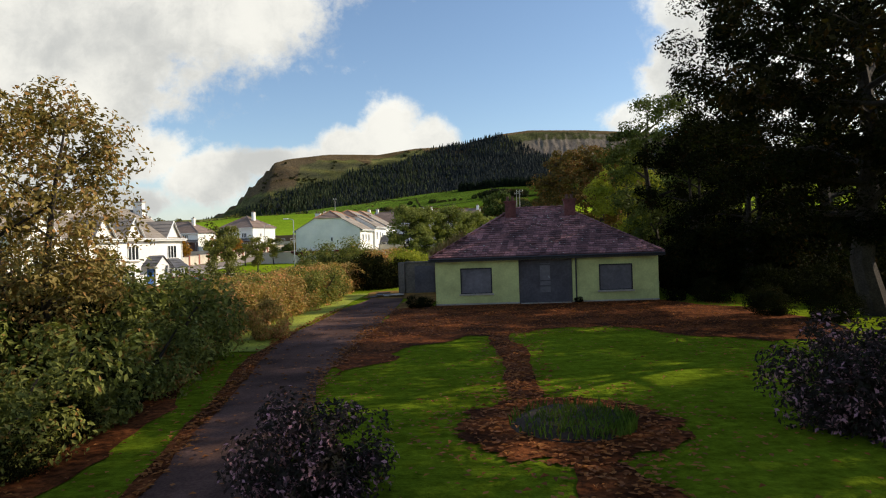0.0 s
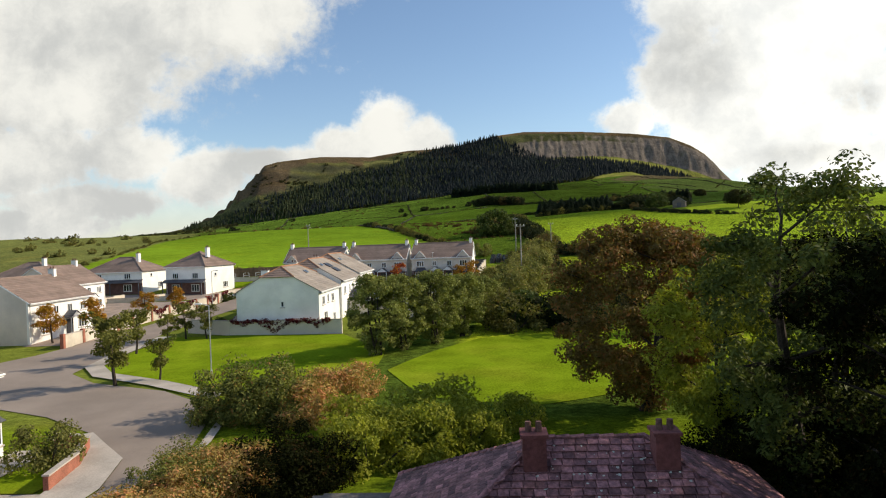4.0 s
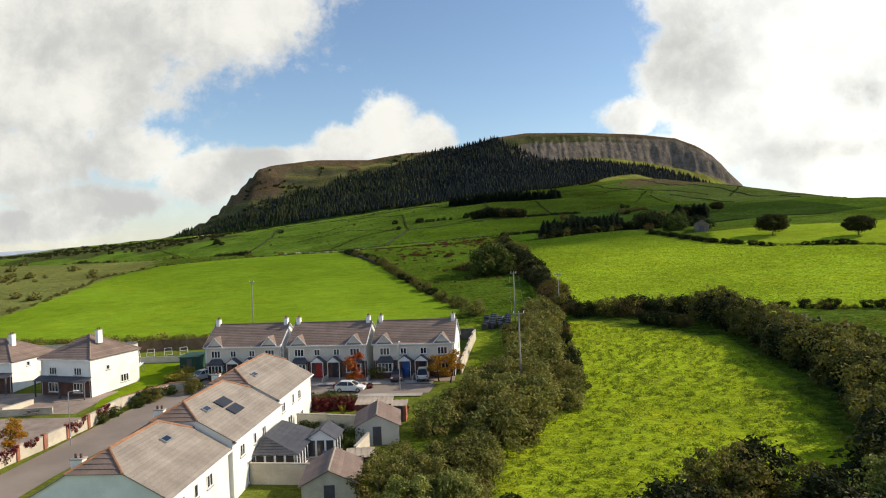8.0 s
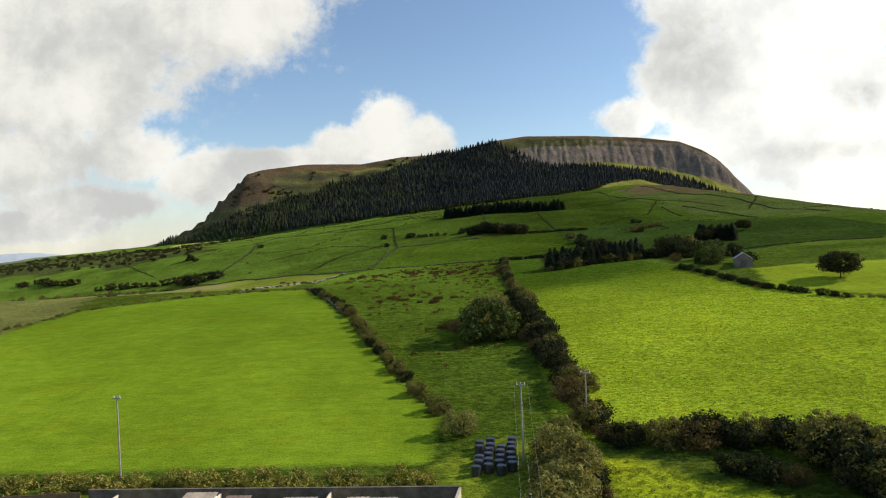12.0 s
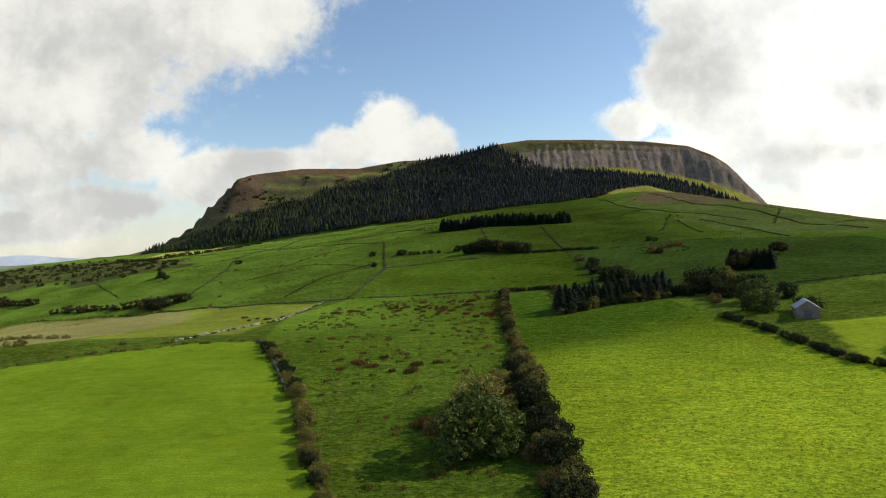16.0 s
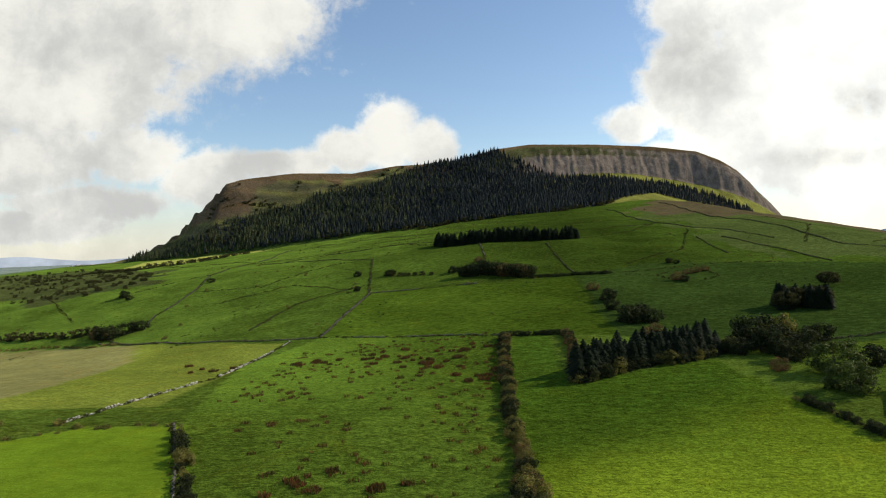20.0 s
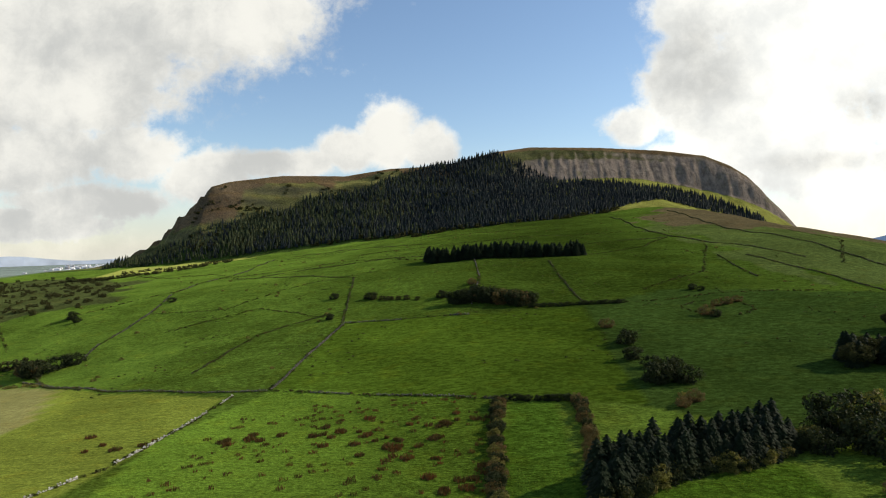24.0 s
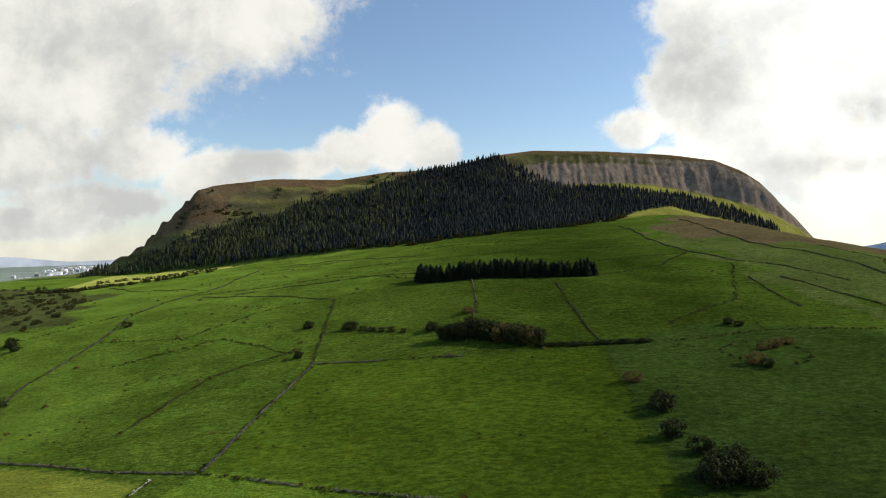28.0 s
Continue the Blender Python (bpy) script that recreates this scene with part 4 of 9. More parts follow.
    up = Vector((0, (ry - ey0) / run, (rz - ez) / run))
    tilt = math.degrees(math.atan2(up.z, up.y))
    rows = int(run / 0.262)
    made, rest_v, rest_f = 0, [], []
    base = [v.co.copy() for v in me.vertices]
    polys = [tuple(p.vertices) for p in me.polygons]
    for i in range(rows):
        k = i * 0.262
        f = k / run
        a, b = ex0 + (ra - ex0) * f + 0.1, ex1 + (rb - ex1) * f - 0.1
        x = a + (0.165 if i % 2 else 0.0)
        while x < b:
            if rng.random() > 0.012:
                o = Vector((x + rng.uniform(-0.006, 0.006), ey0, ez)) + up * (k + rng.uniform(-0.014, 0.014)) + Vector((0, -up.z, up.y)) * 0.004
                m = Matrix.Translation(o) @ pose(0, 0, 0, tilt + rng.uniform(-0.7, 0.7), 0, rng.uniform(-1.3, 1.3))
                if made < 300 and i < 12:
                    ob = new("tile", me)
                    ob.parent = roof_parts[0]
                    ob.matrix_world = m
                    made += 1
                else:
                    n = len(rest_v)
                    rest_v += [tuple(m @ v) for v in base]
                    rest_f += [tuple(n + j for j in p) for p in polys]
            x += 0.331
    for side in (0, 1):
        ox = ex0 if side == 0 else ex1
        rx = ra if side == 0 else rb
        w = Vector(((rx - ox), 0, rz - ez)).normalized()
        length = math.hypot(rx - ox, rz - ez)
        ang = math.degrees(math.atan2(w.z, abs(w.x)))
        for i in range(int(length / 0.262)):
            f = i * 0.262 / length
            a, b = ey0 + (ry - ey0) * f + 0.1, ey1 + (ry - ey1) * f - 0.1
            y = a + (0.165 if i % 2 else 0)
            while y < b:
                o = Vector((ox, y, ez)) + w * (i * 0.262) + Vector((-w.z if side == 0 else w.z, 0, abs(w.x))) * 0.004
                m = Matrix.Translation(o) @ pose(0, 0, 0, 0, 0, -90 if side == 0 else 90) @ pose(0, 0, 0, ang + rng.uniform(-0.7, 0.7), 0, rng.uniform(-1, 1))
                n = len(rest_v)
                rest_v += [tuple(m @ v) for v in base]
                rest_f += [tuple(n + j for j in p) for p in polys]
                y += 0.331
    rest = mesh_object("upper_tiles", rest_v, rest_f, ROOF_TILE_REST, roof_parts[0])
    tagged(rest, kind="stuff")
    # lichen spots on the tiles
    v, fc = [], []
    for _ in range(240):
        f = rng.random() ** 1.2 * 0.95
        x = rng.uniform(ex0 + (ra - ex0) * f + 0.3, ex1 + (rb - ex1) * f - 0.3)
        o = Vector((x, ey0, ez)) + up * (f * run) + Vector((0, -up.z, up.y)) * 0.055
        s = rng.uniform(0.015, 0.06)
        n = len(v)
        for j in range(6):
            an = j * math.pi / 3
            v.append(tuple(o + Vector((math.cos(an) * s * rng.uniform(0.6, 1.2), 0, 0)) + up * (math.sin(an) * s * rng.uniform(0.6, 1.2))))
        v.append(tuple(o + Vector((0, -up.z, up.y)) * 0.01))
        fc += [(n + j, n + (j + 1) % 6, n + 6) for j in range(6)]
    tagged(mesh_object("lichen", v, fc, LICHEN, roof_parts[0]), kind="stuff")
    # lean-to at the side
    lean = box("side_shed_wall", -6.3, -3.6, 47.2, 47.5, -0.1, 2.25, CONCRETE_OLD, t, "grey lean-to with a wooden door")
    box("door", -5.6, -4.2, 47.13, 47.195, 0.0, 2.0, BOARD_GREY, lean)
    box("coping", -6.36, -3.5, 47.1, 47.6, 2.25, 2.34, CONCRETE_OLD, lean)
    box("pier", -6.75, -6.32, 47.0, 47.5, -0.1, 2.3, CONCRETE_OLD, lean)
    return t


ROOF_TILE_REST = surface("mossy_purple_tiles_joined", (0.230, 0.108, 0.108), 0.7, 9.0, 0.4, 0.9, 0.45, 0.5, 30.0, island=0.42)
bungalow = build_bungalow()


# ---- garden ----
def sheet(name, outline, material, lift, label="", category="", kind="structure", step=2.0):
    """A thin surface laid over the ground inside an outline."""
    bm = bmesh.new()
    vs = [bm.verts.new((x, y, 0)) for x, y in outline]
    bm.faces.new(vs)
    xs, ys = [p[0] for p in outline], [p[1] for p in outline]
    for ax, lo, hi in ((0, min(xs), max(xs)), (1, min(ys), max(ys))):
        k = math.ceil(lo / step) * step
        while k < hi:
            co, no = [0, 0, 0], [0, 0, 0]
            co[ax], no[ax] = k, 1
            bmesh.ops.bisect_plane(bm, geom=bm.verts[:] + bm.edges[:] + bm.faces[:], plane_co=co, plane_no=no)
            k += step
    z = height(np.array([v.co.x for v in bm.verts]), np.array([v.co.y for v in bm.verts]))
    for v, h in zip(bm.verts, z):
        v.co.z = float(h) + lift
    bmesh.ops.recalc_face_normals(bm, faces=bm.faces[:])
    for f in bm.faces:
        if f.normal.z < 0:
            f.normal_flip()
    ob = part(name, bm, material, None)
    return tagged(ob, label, category, kind=kind)


def wobble(points, rng, amount, times=3):
    """An outline with soft uneven edges."""
    p = [Vector((x, y, 0)) for x, y in points]
    for _ in range(times):
        q = []
        for i, a in enumerate(p):
            b = p[(i + 1) % len(p)]
            q += [a, (a + b) / 2 + Vector((rng.gauss(0, amount), rng.gauss(0, amount), 0))]
        p = q
        amount *= 0.6
    return [(v.x, v.y) for v in p]


def build_garden():
    rng = random.Random(11)
    drive = [(-5.6, -12), (-5.4, 5), (-5.5, 9.6), (-6.5, 15), (-7.9, 22), (-8.6, 28), (-8.7, 38), (-8.1, 46), (-6.6, 46.5), (-5.6, 38), (-5.2, 30), (-5.2, 23), (-4.7, 17), (-3.4, 10), (-3.2, 4), (-3.4, -12)]
    sheet("driveway", wobble(drive, rng, 0.10, 2), ASPHALT, 0.03, "dark tarmac driveway scattered with leaves", "driveway")
    court = [(-5.9, 24), (-5.4, 30), (-5.6, 37), (-3.3, 37.95), (9.3, 37.95), (12.5, 33), (13, 26), (11, 22.5), (8.5, 23.5), (5.8, 26.5), (2.0, 27.3), (-1.2, 25.6), (-3.5, 22.0), (-4.6, 18.5), (-5.1, 20)]
    sheet("forecourt", wobble(court, rng, 0.30, 4), LITTER, 0.025, "forecourt covered in brown fallen leaves", "forecourt")
    sheet("drive_end", wobble([(-5.4, 36.5), (-5.7, 43), (-8.8, 44.2), (-9.0, 49.5), (-6.8, 50), (-3.6, 47), (-3.7, 37.4)], rng, 0.15, 2), MOSSY, 0.045, "mossy end of the drive under brown fallen leaves", "driveway")
    sheet("earth_strip", wobble([(-6.8, 4), (-7.1, 11), (-7.5, 13.7), (-8.2, 16.5), (-9.3, 21), (-10.2, 23), (-12, 24), (-16, 24), (-16, 4)], rng, 0.15, 3), LITTER, 0.028, "dark leaf-strewn earth under the bushes", "earth")
    sheet("soil_border", wobble([(-5.3, -2), (-5.4, 9.6), (-6.4, 15), (-7.8, 22), (-8.5, 28), (-8.85, 28), (-8.35, 22), (-6.75, 15), (-5.7, 9.6), (-5.6, -2)], rng, 0.07, 3), LITTER, 0.045, "worn leaf-strewn soil edge of the driveway", "soil", step=0.7)
    sheet("grass_verge", wobble([(-8.3, 23), (-8.75, 28), (-8.85, 36), (-9.05, 48), (-11.4, 48), (-11.4, 36), (-11.2, 23)], rng, 0.1, 2), VERGE_GRASS, 0.034, "strip of yellowed grass beside the drive", "verge", step=1.0)
    ring = [(1.35 + 2.15 * math.cos(a), 13.1 + 2.3 * math.sin(a)) for a in [2 * math.pi * k / 28 for k in range(28)]]
    sheet("leaf_ring", wobble(ring, rng, 0.13, 3), LITTER, 0.035, "ring of brown fallen leaves round a flower bed", "leaf litter", step=0.7)
    path = [(-0.3, 26.0), (0.2, 20.5), (0.35, 15.3), (1.1, 15.2), (1.0, 20.5), (0.6, 26.2)]
    sheet("leafy_path", wobble(path, rng, 0.20, 4), LITTER, 0.030, "leaf-strewn garden path across the lawn", "path", step=0.7)
    sheet("leafy_path", wobble([(1.2, 10.9), (1.5, 7), (2.3, -4), (3.1, -4), (2.4, 7), (2.0, 10.9)], rng, 0.20, 4), LITTER, 0.030, "leaf-strewn garden path across the lawn", "path", step=0.7)
    bed = thing("flower_bed", pose(1.45, 13.2, 0), "round overgrown flower bed of grass and soil", "flower bed")
    bm = bmesh.new()
    bmesh.ops.create_cone(bm, cap_ends=True, segments=24, radius1=1.35, radius2=0.9, depth=0.22, matrix=Matrix.Translation((0, 0, 0.09)))
    for v in bm.verts:
        v.co += Vector((rng.gauss(0, 0.03), rng.gauss(0, 0.03), rng.gauss(0, 0.012)))
    part("soil_mound", bm, SOIL, bed)
    v, f = blades(random.Random(5), 1500, lambda r: disc(r, 0.92, 0.25, -0.25) if r.random() < 0.75 else disc(r, 1.25), 0.26, 0.016)
    mesh_object("grass_clump", v, f, GRASS_BLADE, bed)
    # leaves on the ground
    lv, lf = [], []
    spots = [(5200, lambda r: (r.uniform(-6.0, 12.5), r.uniform(25.5, 37.8))), (1500, lambda r: (1.35 + r.gauss(0, 1.45), 13.1 + r.gauss(0, 1.5))), (900, lambda r: (r.gauss(0.5, 0.5), r.uniform(15, 26))),
             (1200, lambda r: (r.uniform(-9, -3), r.uniform(2, 40))), (800, lambda r: (r.uniform(6, 14), r.uniform(16, 27))), (500, lambda r: (r.uniform(-4, 9), r.uniform(8, 24))), (500, lambda r: (r.gauss(2, 0.4), r.uniform(4, 11))), (1600, lambda r: (lambda q: (float(np.interp(q, [2, 10, 15, 22, 28, 38], [-5.5, -5.6, -6.6, -8.0, -8.7, -8.8])) + r.gauss(0, 0.16), q))(r.uniform(2, 38))), (1500, lambda r: (lambda q: (float(np.interp(q, [2, 10, 17, 23, 30], [-3.2, -3.4, -4.7, -5.2, -5.2])) + r.gauss(0, 0.22), q))(r.uniform(2, 30))), (1400, lambda r: (r.uniform(-12, -8), r.uniform(6, 22)))]
    for n, spot in spots:
        for _ in range(n):
            x, y = spot(rng)
            s = rng.uniform(0.035, 0.085)
            a, tl = rng.uniform(0, 6.28), rng.uniform(-0.5, 0.5)
            b = len(lv)
            ca, sa = math.cos(a) * s, math.sin(a) * s
            z = 0.05 + rng.random() * 0.03
            lv += [(x - ca, y - sa, z), (x + sa * 0.6, y - ca * 0.6, z + s * abs(tl)), (x + ca, y + sa, z + s * tl * 0.5), (x - sa * 0.6, y + ca * 0.6, z + s * abs(tl) * 0.7)]
            lf.append((b, b + 1, b + 2, b + 3))
    ob = mesh_object("fallen_leaves", lv, lf, LEAF_DEAD)
    tagged(ob, "brown fallen autumn leaves scattered over the garden", "leaves", kind="stuff")


def disc(r, rad, ox=0.0, oy=0.0):
    a, k = r.uniform(0, 6.283), math.sqrt(r.random()) * rad
    return ox + math.cos(a) * k, oy + math.sin(a) * k


def blades(r, n, spot, tall, wide, zf=None):
    """Bent grass blades; zf gives the ground where it isn't flat."""
    v, f = [], []
    for _ in range(n):
        x, y = spot(r)
        z = zf(x, y) if zf else 0.05
        h = tall * r.uniform(0.5, 1.2)
        a = r.uniform(0, 6.283)
        w = wide * r.uniform(0.7, 1.3)
        lx, ly = math.cos(a) * h * 0.35, math.sin(a) * h * 0.35
        px, py = -math.sin(a) * w, math.cos(a) * w
        b = len(v)
        v += [(x - px, y - py, z), (x + px, y + py, z), (x + lx * 0.4 + px * 0.7, y + ly * 0.4 + py * 0.7, z + h * 0.6), (x + lx, y + ly, z + h), (x + lx * 0.4 - px * 0.7, y + ly * 0.4 - py * 0.7, z + h * 0.6)]
        f.append((b, b + 1, b + 2, b + 3, b + 4))
    return v, f


build_garden()


def build_near_plants():
    shrub = make_bush("shrub", 21, 0.95, 0.95, 0.95, LEAF_PINK, 60, 190, 0.040, 0.32, BARK)
    for x, y, s in ((-2.75, 9.5, 1.05), (6.6, 12.6, 1.35), (7.6, 14.0, 1.2)):
        plant(shrub, x, y, s, x * 70, "garden shrub with purple and pink-edged leaves on the lawn", "shrub", "garden shrubs")
    drop(shrub)
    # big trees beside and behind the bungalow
    big = make_tree("tree", 31, 14.0, 5.6, 3.2, LEAF_SHADE_DARK, BARK, 215, 150, 0.085, 0.70, 1, 0.35, fill=40)
    big2 = make_tree("tree", 32, 13.0, 4.8, 2.6, LEAF_SHADE_DARK, BARK, 180, 110, 0.12, 1.05, 2, 0.4)
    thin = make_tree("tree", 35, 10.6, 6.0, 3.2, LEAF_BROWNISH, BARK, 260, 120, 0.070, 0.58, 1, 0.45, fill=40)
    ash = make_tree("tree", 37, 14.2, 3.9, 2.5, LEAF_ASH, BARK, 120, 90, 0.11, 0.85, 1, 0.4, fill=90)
    # those at y up to 20 stand unseen, added to shade the lawn
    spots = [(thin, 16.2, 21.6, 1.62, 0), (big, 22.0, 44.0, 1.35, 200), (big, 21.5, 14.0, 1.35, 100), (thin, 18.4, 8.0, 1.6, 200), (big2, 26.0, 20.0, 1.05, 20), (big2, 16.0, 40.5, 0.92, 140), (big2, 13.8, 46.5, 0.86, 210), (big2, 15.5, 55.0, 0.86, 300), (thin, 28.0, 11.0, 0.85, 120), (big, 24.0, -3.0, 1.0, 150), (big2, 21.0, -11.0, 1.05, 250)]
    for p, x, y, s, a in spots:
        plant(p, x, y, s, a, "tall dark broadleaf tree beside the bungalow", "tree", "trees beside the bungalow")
    great = make_tree("tree", 40, 14.0, 5.6, 3.0, LEAF_SHADE_DARK, BARK, 340, 150, 0.062, 0.66, 1, 0.35, fill=340)
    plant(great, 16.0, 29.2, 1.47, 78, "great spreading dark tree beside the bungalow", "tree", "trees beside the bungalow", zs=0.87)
    drop(great)
    plant(ash, 12.6, 50.5, 1.0, 40, "tall green ash tree behind the bungalow", "tree")
    drop(ash)
    wide = make_tree("tree", 38, 9.4, 5.0, 1.2, LEAF_WILLOW3, BARK, 120, 90, 0.14, 0.95, 1, 0.5, fill=110)
    plant(wide, 28.6, 98.0, 1.0, 20, "broad grey-green tree at the end of the meadow", "tree")
    drop(wide)
    yel = make_tree("tree", 39, 10.2, 3.2, 1.0, LEAF_LIME, BARK, 120, 90, 0.11, 0.85, 2, 0.5, fill=80)
    plant(yel, 11.6, 58.5, 1.0, 0, "yellow-green leafy tree behind the bungalow", "tree")
    drop(yel)
    mid = make_tree("tree", 33, 11.5, 4.6, 1.8, LEAF_WILLOW3, BARK, 120, 90, 0.15, 1.0, 2, 0.5, fill=80)
    for x, y, s, a in ((20.5, 57.0, 0.9, 90), (28, 58, 1.05, 250)):
        plant(mid, x, y, s, a, "leafy green broadleaf tree behind the bungalow", "tree", "trees behind the bungalow")
    rust = make_tree("tree", 34, 11.8, 5.1, 0.8, LEAF_RUST, BARK, 200, 110, 0.12, 0.95, 1, 0.6, fill=260)
    pale = make_tree("tree", 36, 7.6, 3.0, 1.6, LEAF_THIN, BARK, 240, 90, 0.065, 0.62, 3, 0.30, fill=60)
    plant(rust, 9.6, 66.5, 1.06, 0, "large chestnut tree with rusty autumn leaves", "tree")
    plant(pale, -11.6, 14.9, 1.04, 90, "small tree with thin yellow and brown autumn leaves", "tree")
    drop(rust)
    drop(pale)
    drop(mid)
    drop(big)
    drop(thin)
    drop(big2)
    # dark bushes and hedge along the drive
    green = make_bush("bush", 41, 1.7, 1.7, 1.5, LEAF_BUSH, 52, 170, 0.065, 0.62, BARK)
    darkb = make_bush("bush", 42, 1.6, 1.6, 1.5, LEAF_SHADE_DARK, 50, 170, 0.062, 0.6, BARK)
    rusty = make_bush("hedge_shrub", 43, 1.35, 1.35, 1.15, LEAF_RUSTHEDGE, 46, 90, 0.075, 0.5, BARK)
    rng = random.Random(8)
    for k, (x, y, s) in enumerate(((-9.0, 10.8, 0.9), (-9.5, 13.2, 1.15), (-9.5, 16.4, 1.0), (-11.8, 16.2, 1.35), (-10.4, 18.9, 1.4), (-12.9, 12.0, 1.4), (-12.6, 19.6, 1.6), (-10.9, 21.4, 1.3), (-9.9, 8.0, 0.85), (-12.8, 23.4, 1.35), (-14.8, 16.5, 1.3))):
        plant(darkb if k % 7 == 3 else green, x, y, s, rng.uniform(0, 360), "thick green garden bush beside the driveway", "bush", "bushes along the driveway")
    for y in np.arange(22.5, 56, 1.35):
        for j in range(3):
            x = -11.6 - 1.6 * j + rng.uniform(-0.35, 0.35) - (0.6 if y < 26 else 0)
            plant(green if rng.random() < 0.16 else rusty, x, y + rng.uniform(-0.4, 0.4), rng.uniform(0.88, 1.15), rng.uniform(0, 360), "overgrown hedge shrub with rusty autumn leaves", "hedge", "hedge along the driveway")
    # near-black bushes added for the deep shade beneath the hedge
    for x, y, s in ((-8.6, 12.3, 0.45), (-9.0, 14.9, 0.5), (-8.2, 10.6, 0.4)):
        plant(darkb, x, y, s, x * 60, "low near-black bush standing in for shade under the hedge", "bush", "bushes along the driveway")
    plant(rusty, -9.3, 17.6, 0.62, 80, "dry brown shrub among the green bushes", "shrub")
    plant(rusty, -9.15, 26.4, 0.68, 30, "small bare reddish shrub on the verge", "shrub", zs=1.25)
    syc = make_bush("bush", 45, 1.7, 1.7, 1.6, LEAF_BRIGHT, 48, 130, 0.085, 0.6, BARK)
    for x, y, s in ((-10.6, 9.4, 1.05), (-12.4, 12.6, 1.25), (-9.6, 6.2, 1.0), (-14.6, 14.0, 1.35)):
        plant(syc, x, y, s, x * 90, "leafy sunlit green bush beside the driveway", "bush", "bushes along the driveway")
    drop(syc)
    lime = make_bush("bush", 44, 2.2, 2.0, 1.7, LEAF_LIME, 55, 90, 0.10, 0.7, BARK)
    for x, y, s in ((-6.4, 56.5, 1.05), (-4.0, 58.5, 1.1), (-1.3, 60.0, 1.0), (-3.4, 62.5, 1.25), (1.4, 63.0, 0.85), (-7.4, 60.0, 1.1)):
        plant(lime, x, y, s, x * 50, "pale yellow-green bush behind the bungalow", "bush", "bushes behind the bungalow")
    for x, y, s in ((-16.3, 66.6, 1.85), (-14.3, 65.8, 1.55), (-17.9, 65.6, 1.3)):
        plant(green, x, y, s, y * 40, "rounded dark green bush by the road", "bush")
    for x, y, s in ((-11.8, 64.5, 1.5), (-10.2, 68.0, 1.5), (-9.6, 72.0, 1.3), (-12.2, 70.0, 1.3)):
        plant(rusty, x, y, s, y * 30, "rust-brown autumn shrub behind the hedge", "shrub")
    for k, (x, y) in enumerate(((-4.4, 37.2), (-3.9, 37.6), (4.7, 37.75), (9.9, 37.3))):
        plant(darkb, x, y, (0.34, 0.28, 0.16, 0.32)[k], k * 77, "low dark plant against the bungalow wall", "plant", "plants along the wall")
    # undergrowth with shade in its leaf colour; first three replace a black shadow
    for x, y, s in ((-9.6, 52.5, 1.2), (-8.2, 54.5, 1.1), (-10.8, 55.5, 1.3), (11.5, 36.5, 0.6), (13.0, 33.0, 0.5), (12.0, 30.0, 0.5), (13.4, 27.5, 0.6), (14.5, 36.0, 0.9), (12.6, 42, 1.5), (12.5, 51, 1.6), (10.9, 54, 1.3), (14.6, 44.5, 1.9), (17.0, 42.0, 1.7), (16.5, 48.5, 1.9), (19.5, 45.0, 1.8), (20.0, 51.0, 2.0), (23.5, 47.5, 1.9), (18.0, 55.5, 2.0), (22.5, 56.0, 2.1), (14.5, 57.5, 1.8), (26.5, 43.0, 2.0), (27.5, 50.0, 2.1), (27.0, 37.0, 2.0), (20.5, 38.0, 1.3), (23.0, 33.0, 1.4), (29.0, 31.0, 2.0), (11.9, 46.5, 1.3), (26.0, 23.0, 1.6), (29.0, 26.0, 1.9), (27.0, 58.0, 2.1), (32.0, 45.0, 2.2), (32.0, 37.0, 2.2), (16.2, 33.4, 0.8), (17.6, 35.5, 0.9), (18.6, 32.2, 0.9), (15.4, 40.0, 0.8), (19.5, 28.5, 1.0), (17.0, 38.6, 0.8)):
        plant(darkb, x, y, s, y * 50, "near-black undergrowth bush, shade put into its leaves", "bush", "undergrowth")
    for o in (green, darkb, rusty, lime):
        drop(o)
    # dry grass on the roof's hip
    v, f = blades(random.Random(3), 260, lambda r: (r.uniform(-3.4, -2.3), 0), 0.55, 0.012)
    hip = []
    r = random.Random(6)
    for i in range(0, len(v), 5):
        k = r.random()
        dx, dy, dz = -3.6 + 1.9 * k, 37.7 + 2.05 * k, 2.7 + 1.1 * k
        cx = v[i][0]
        hip += [(q[0] - cx + dx, q[1] + dy, q[2] + dz) for q in v[i:i + 5]]
    tagged(mesh_object("roof_grass", hip, f, GRASS_DRY), "dry pale grass growing along the roof edge", "grass", kind="stuff")


LEAF_BROWNISH = leaf_material("thin_crown_leaves", (0.012, 0.012, 0.005), (0.055, 0.043, 0.014), (0.085, 0.045, 0.015), 0.25, spec=0.03)
LEAF_RUSTHEDGE = leaf_material("hedge_leaves", (0.175, 0.130, 0.040), (0.62, 0.45, 0.15), (0.60, 0.29, 0.135), 0.40, thin=0.34)
LEAF_THIN = leaf_material("thin_autumn_leaves", (0.13, 0.10, 0.028), (0.40, 0.30, 0.10), (0.36, 0.20, 0.07), 0.35, 0.8)
LEAF_BRIGHT = leaf_material("bright_leaves", (0.055, 0.08, 0.014), (0.27, 0.31, 0.06), scale=1.2, thin=0.35)
LEAF_ASH = leaf_material("ash_leaves", (0.040, 0.056, 0.014), (0.185, 0.215, 0.050))
LEAF_WILLOW3 = leaf_material("grey_green_leaves", (0.066, 0.082, 0.026), (0.255, 0.280, 0.080), scale=0.5, thin=0.3)
LEAF_BUSH = leaf_material("garden_bush_leaves", (0.036, 0.048, 0.014), (0.32, 0.33, 0.08), (0.34, 0.19, 0.06), 0.14, 1.0, thin=0.3)
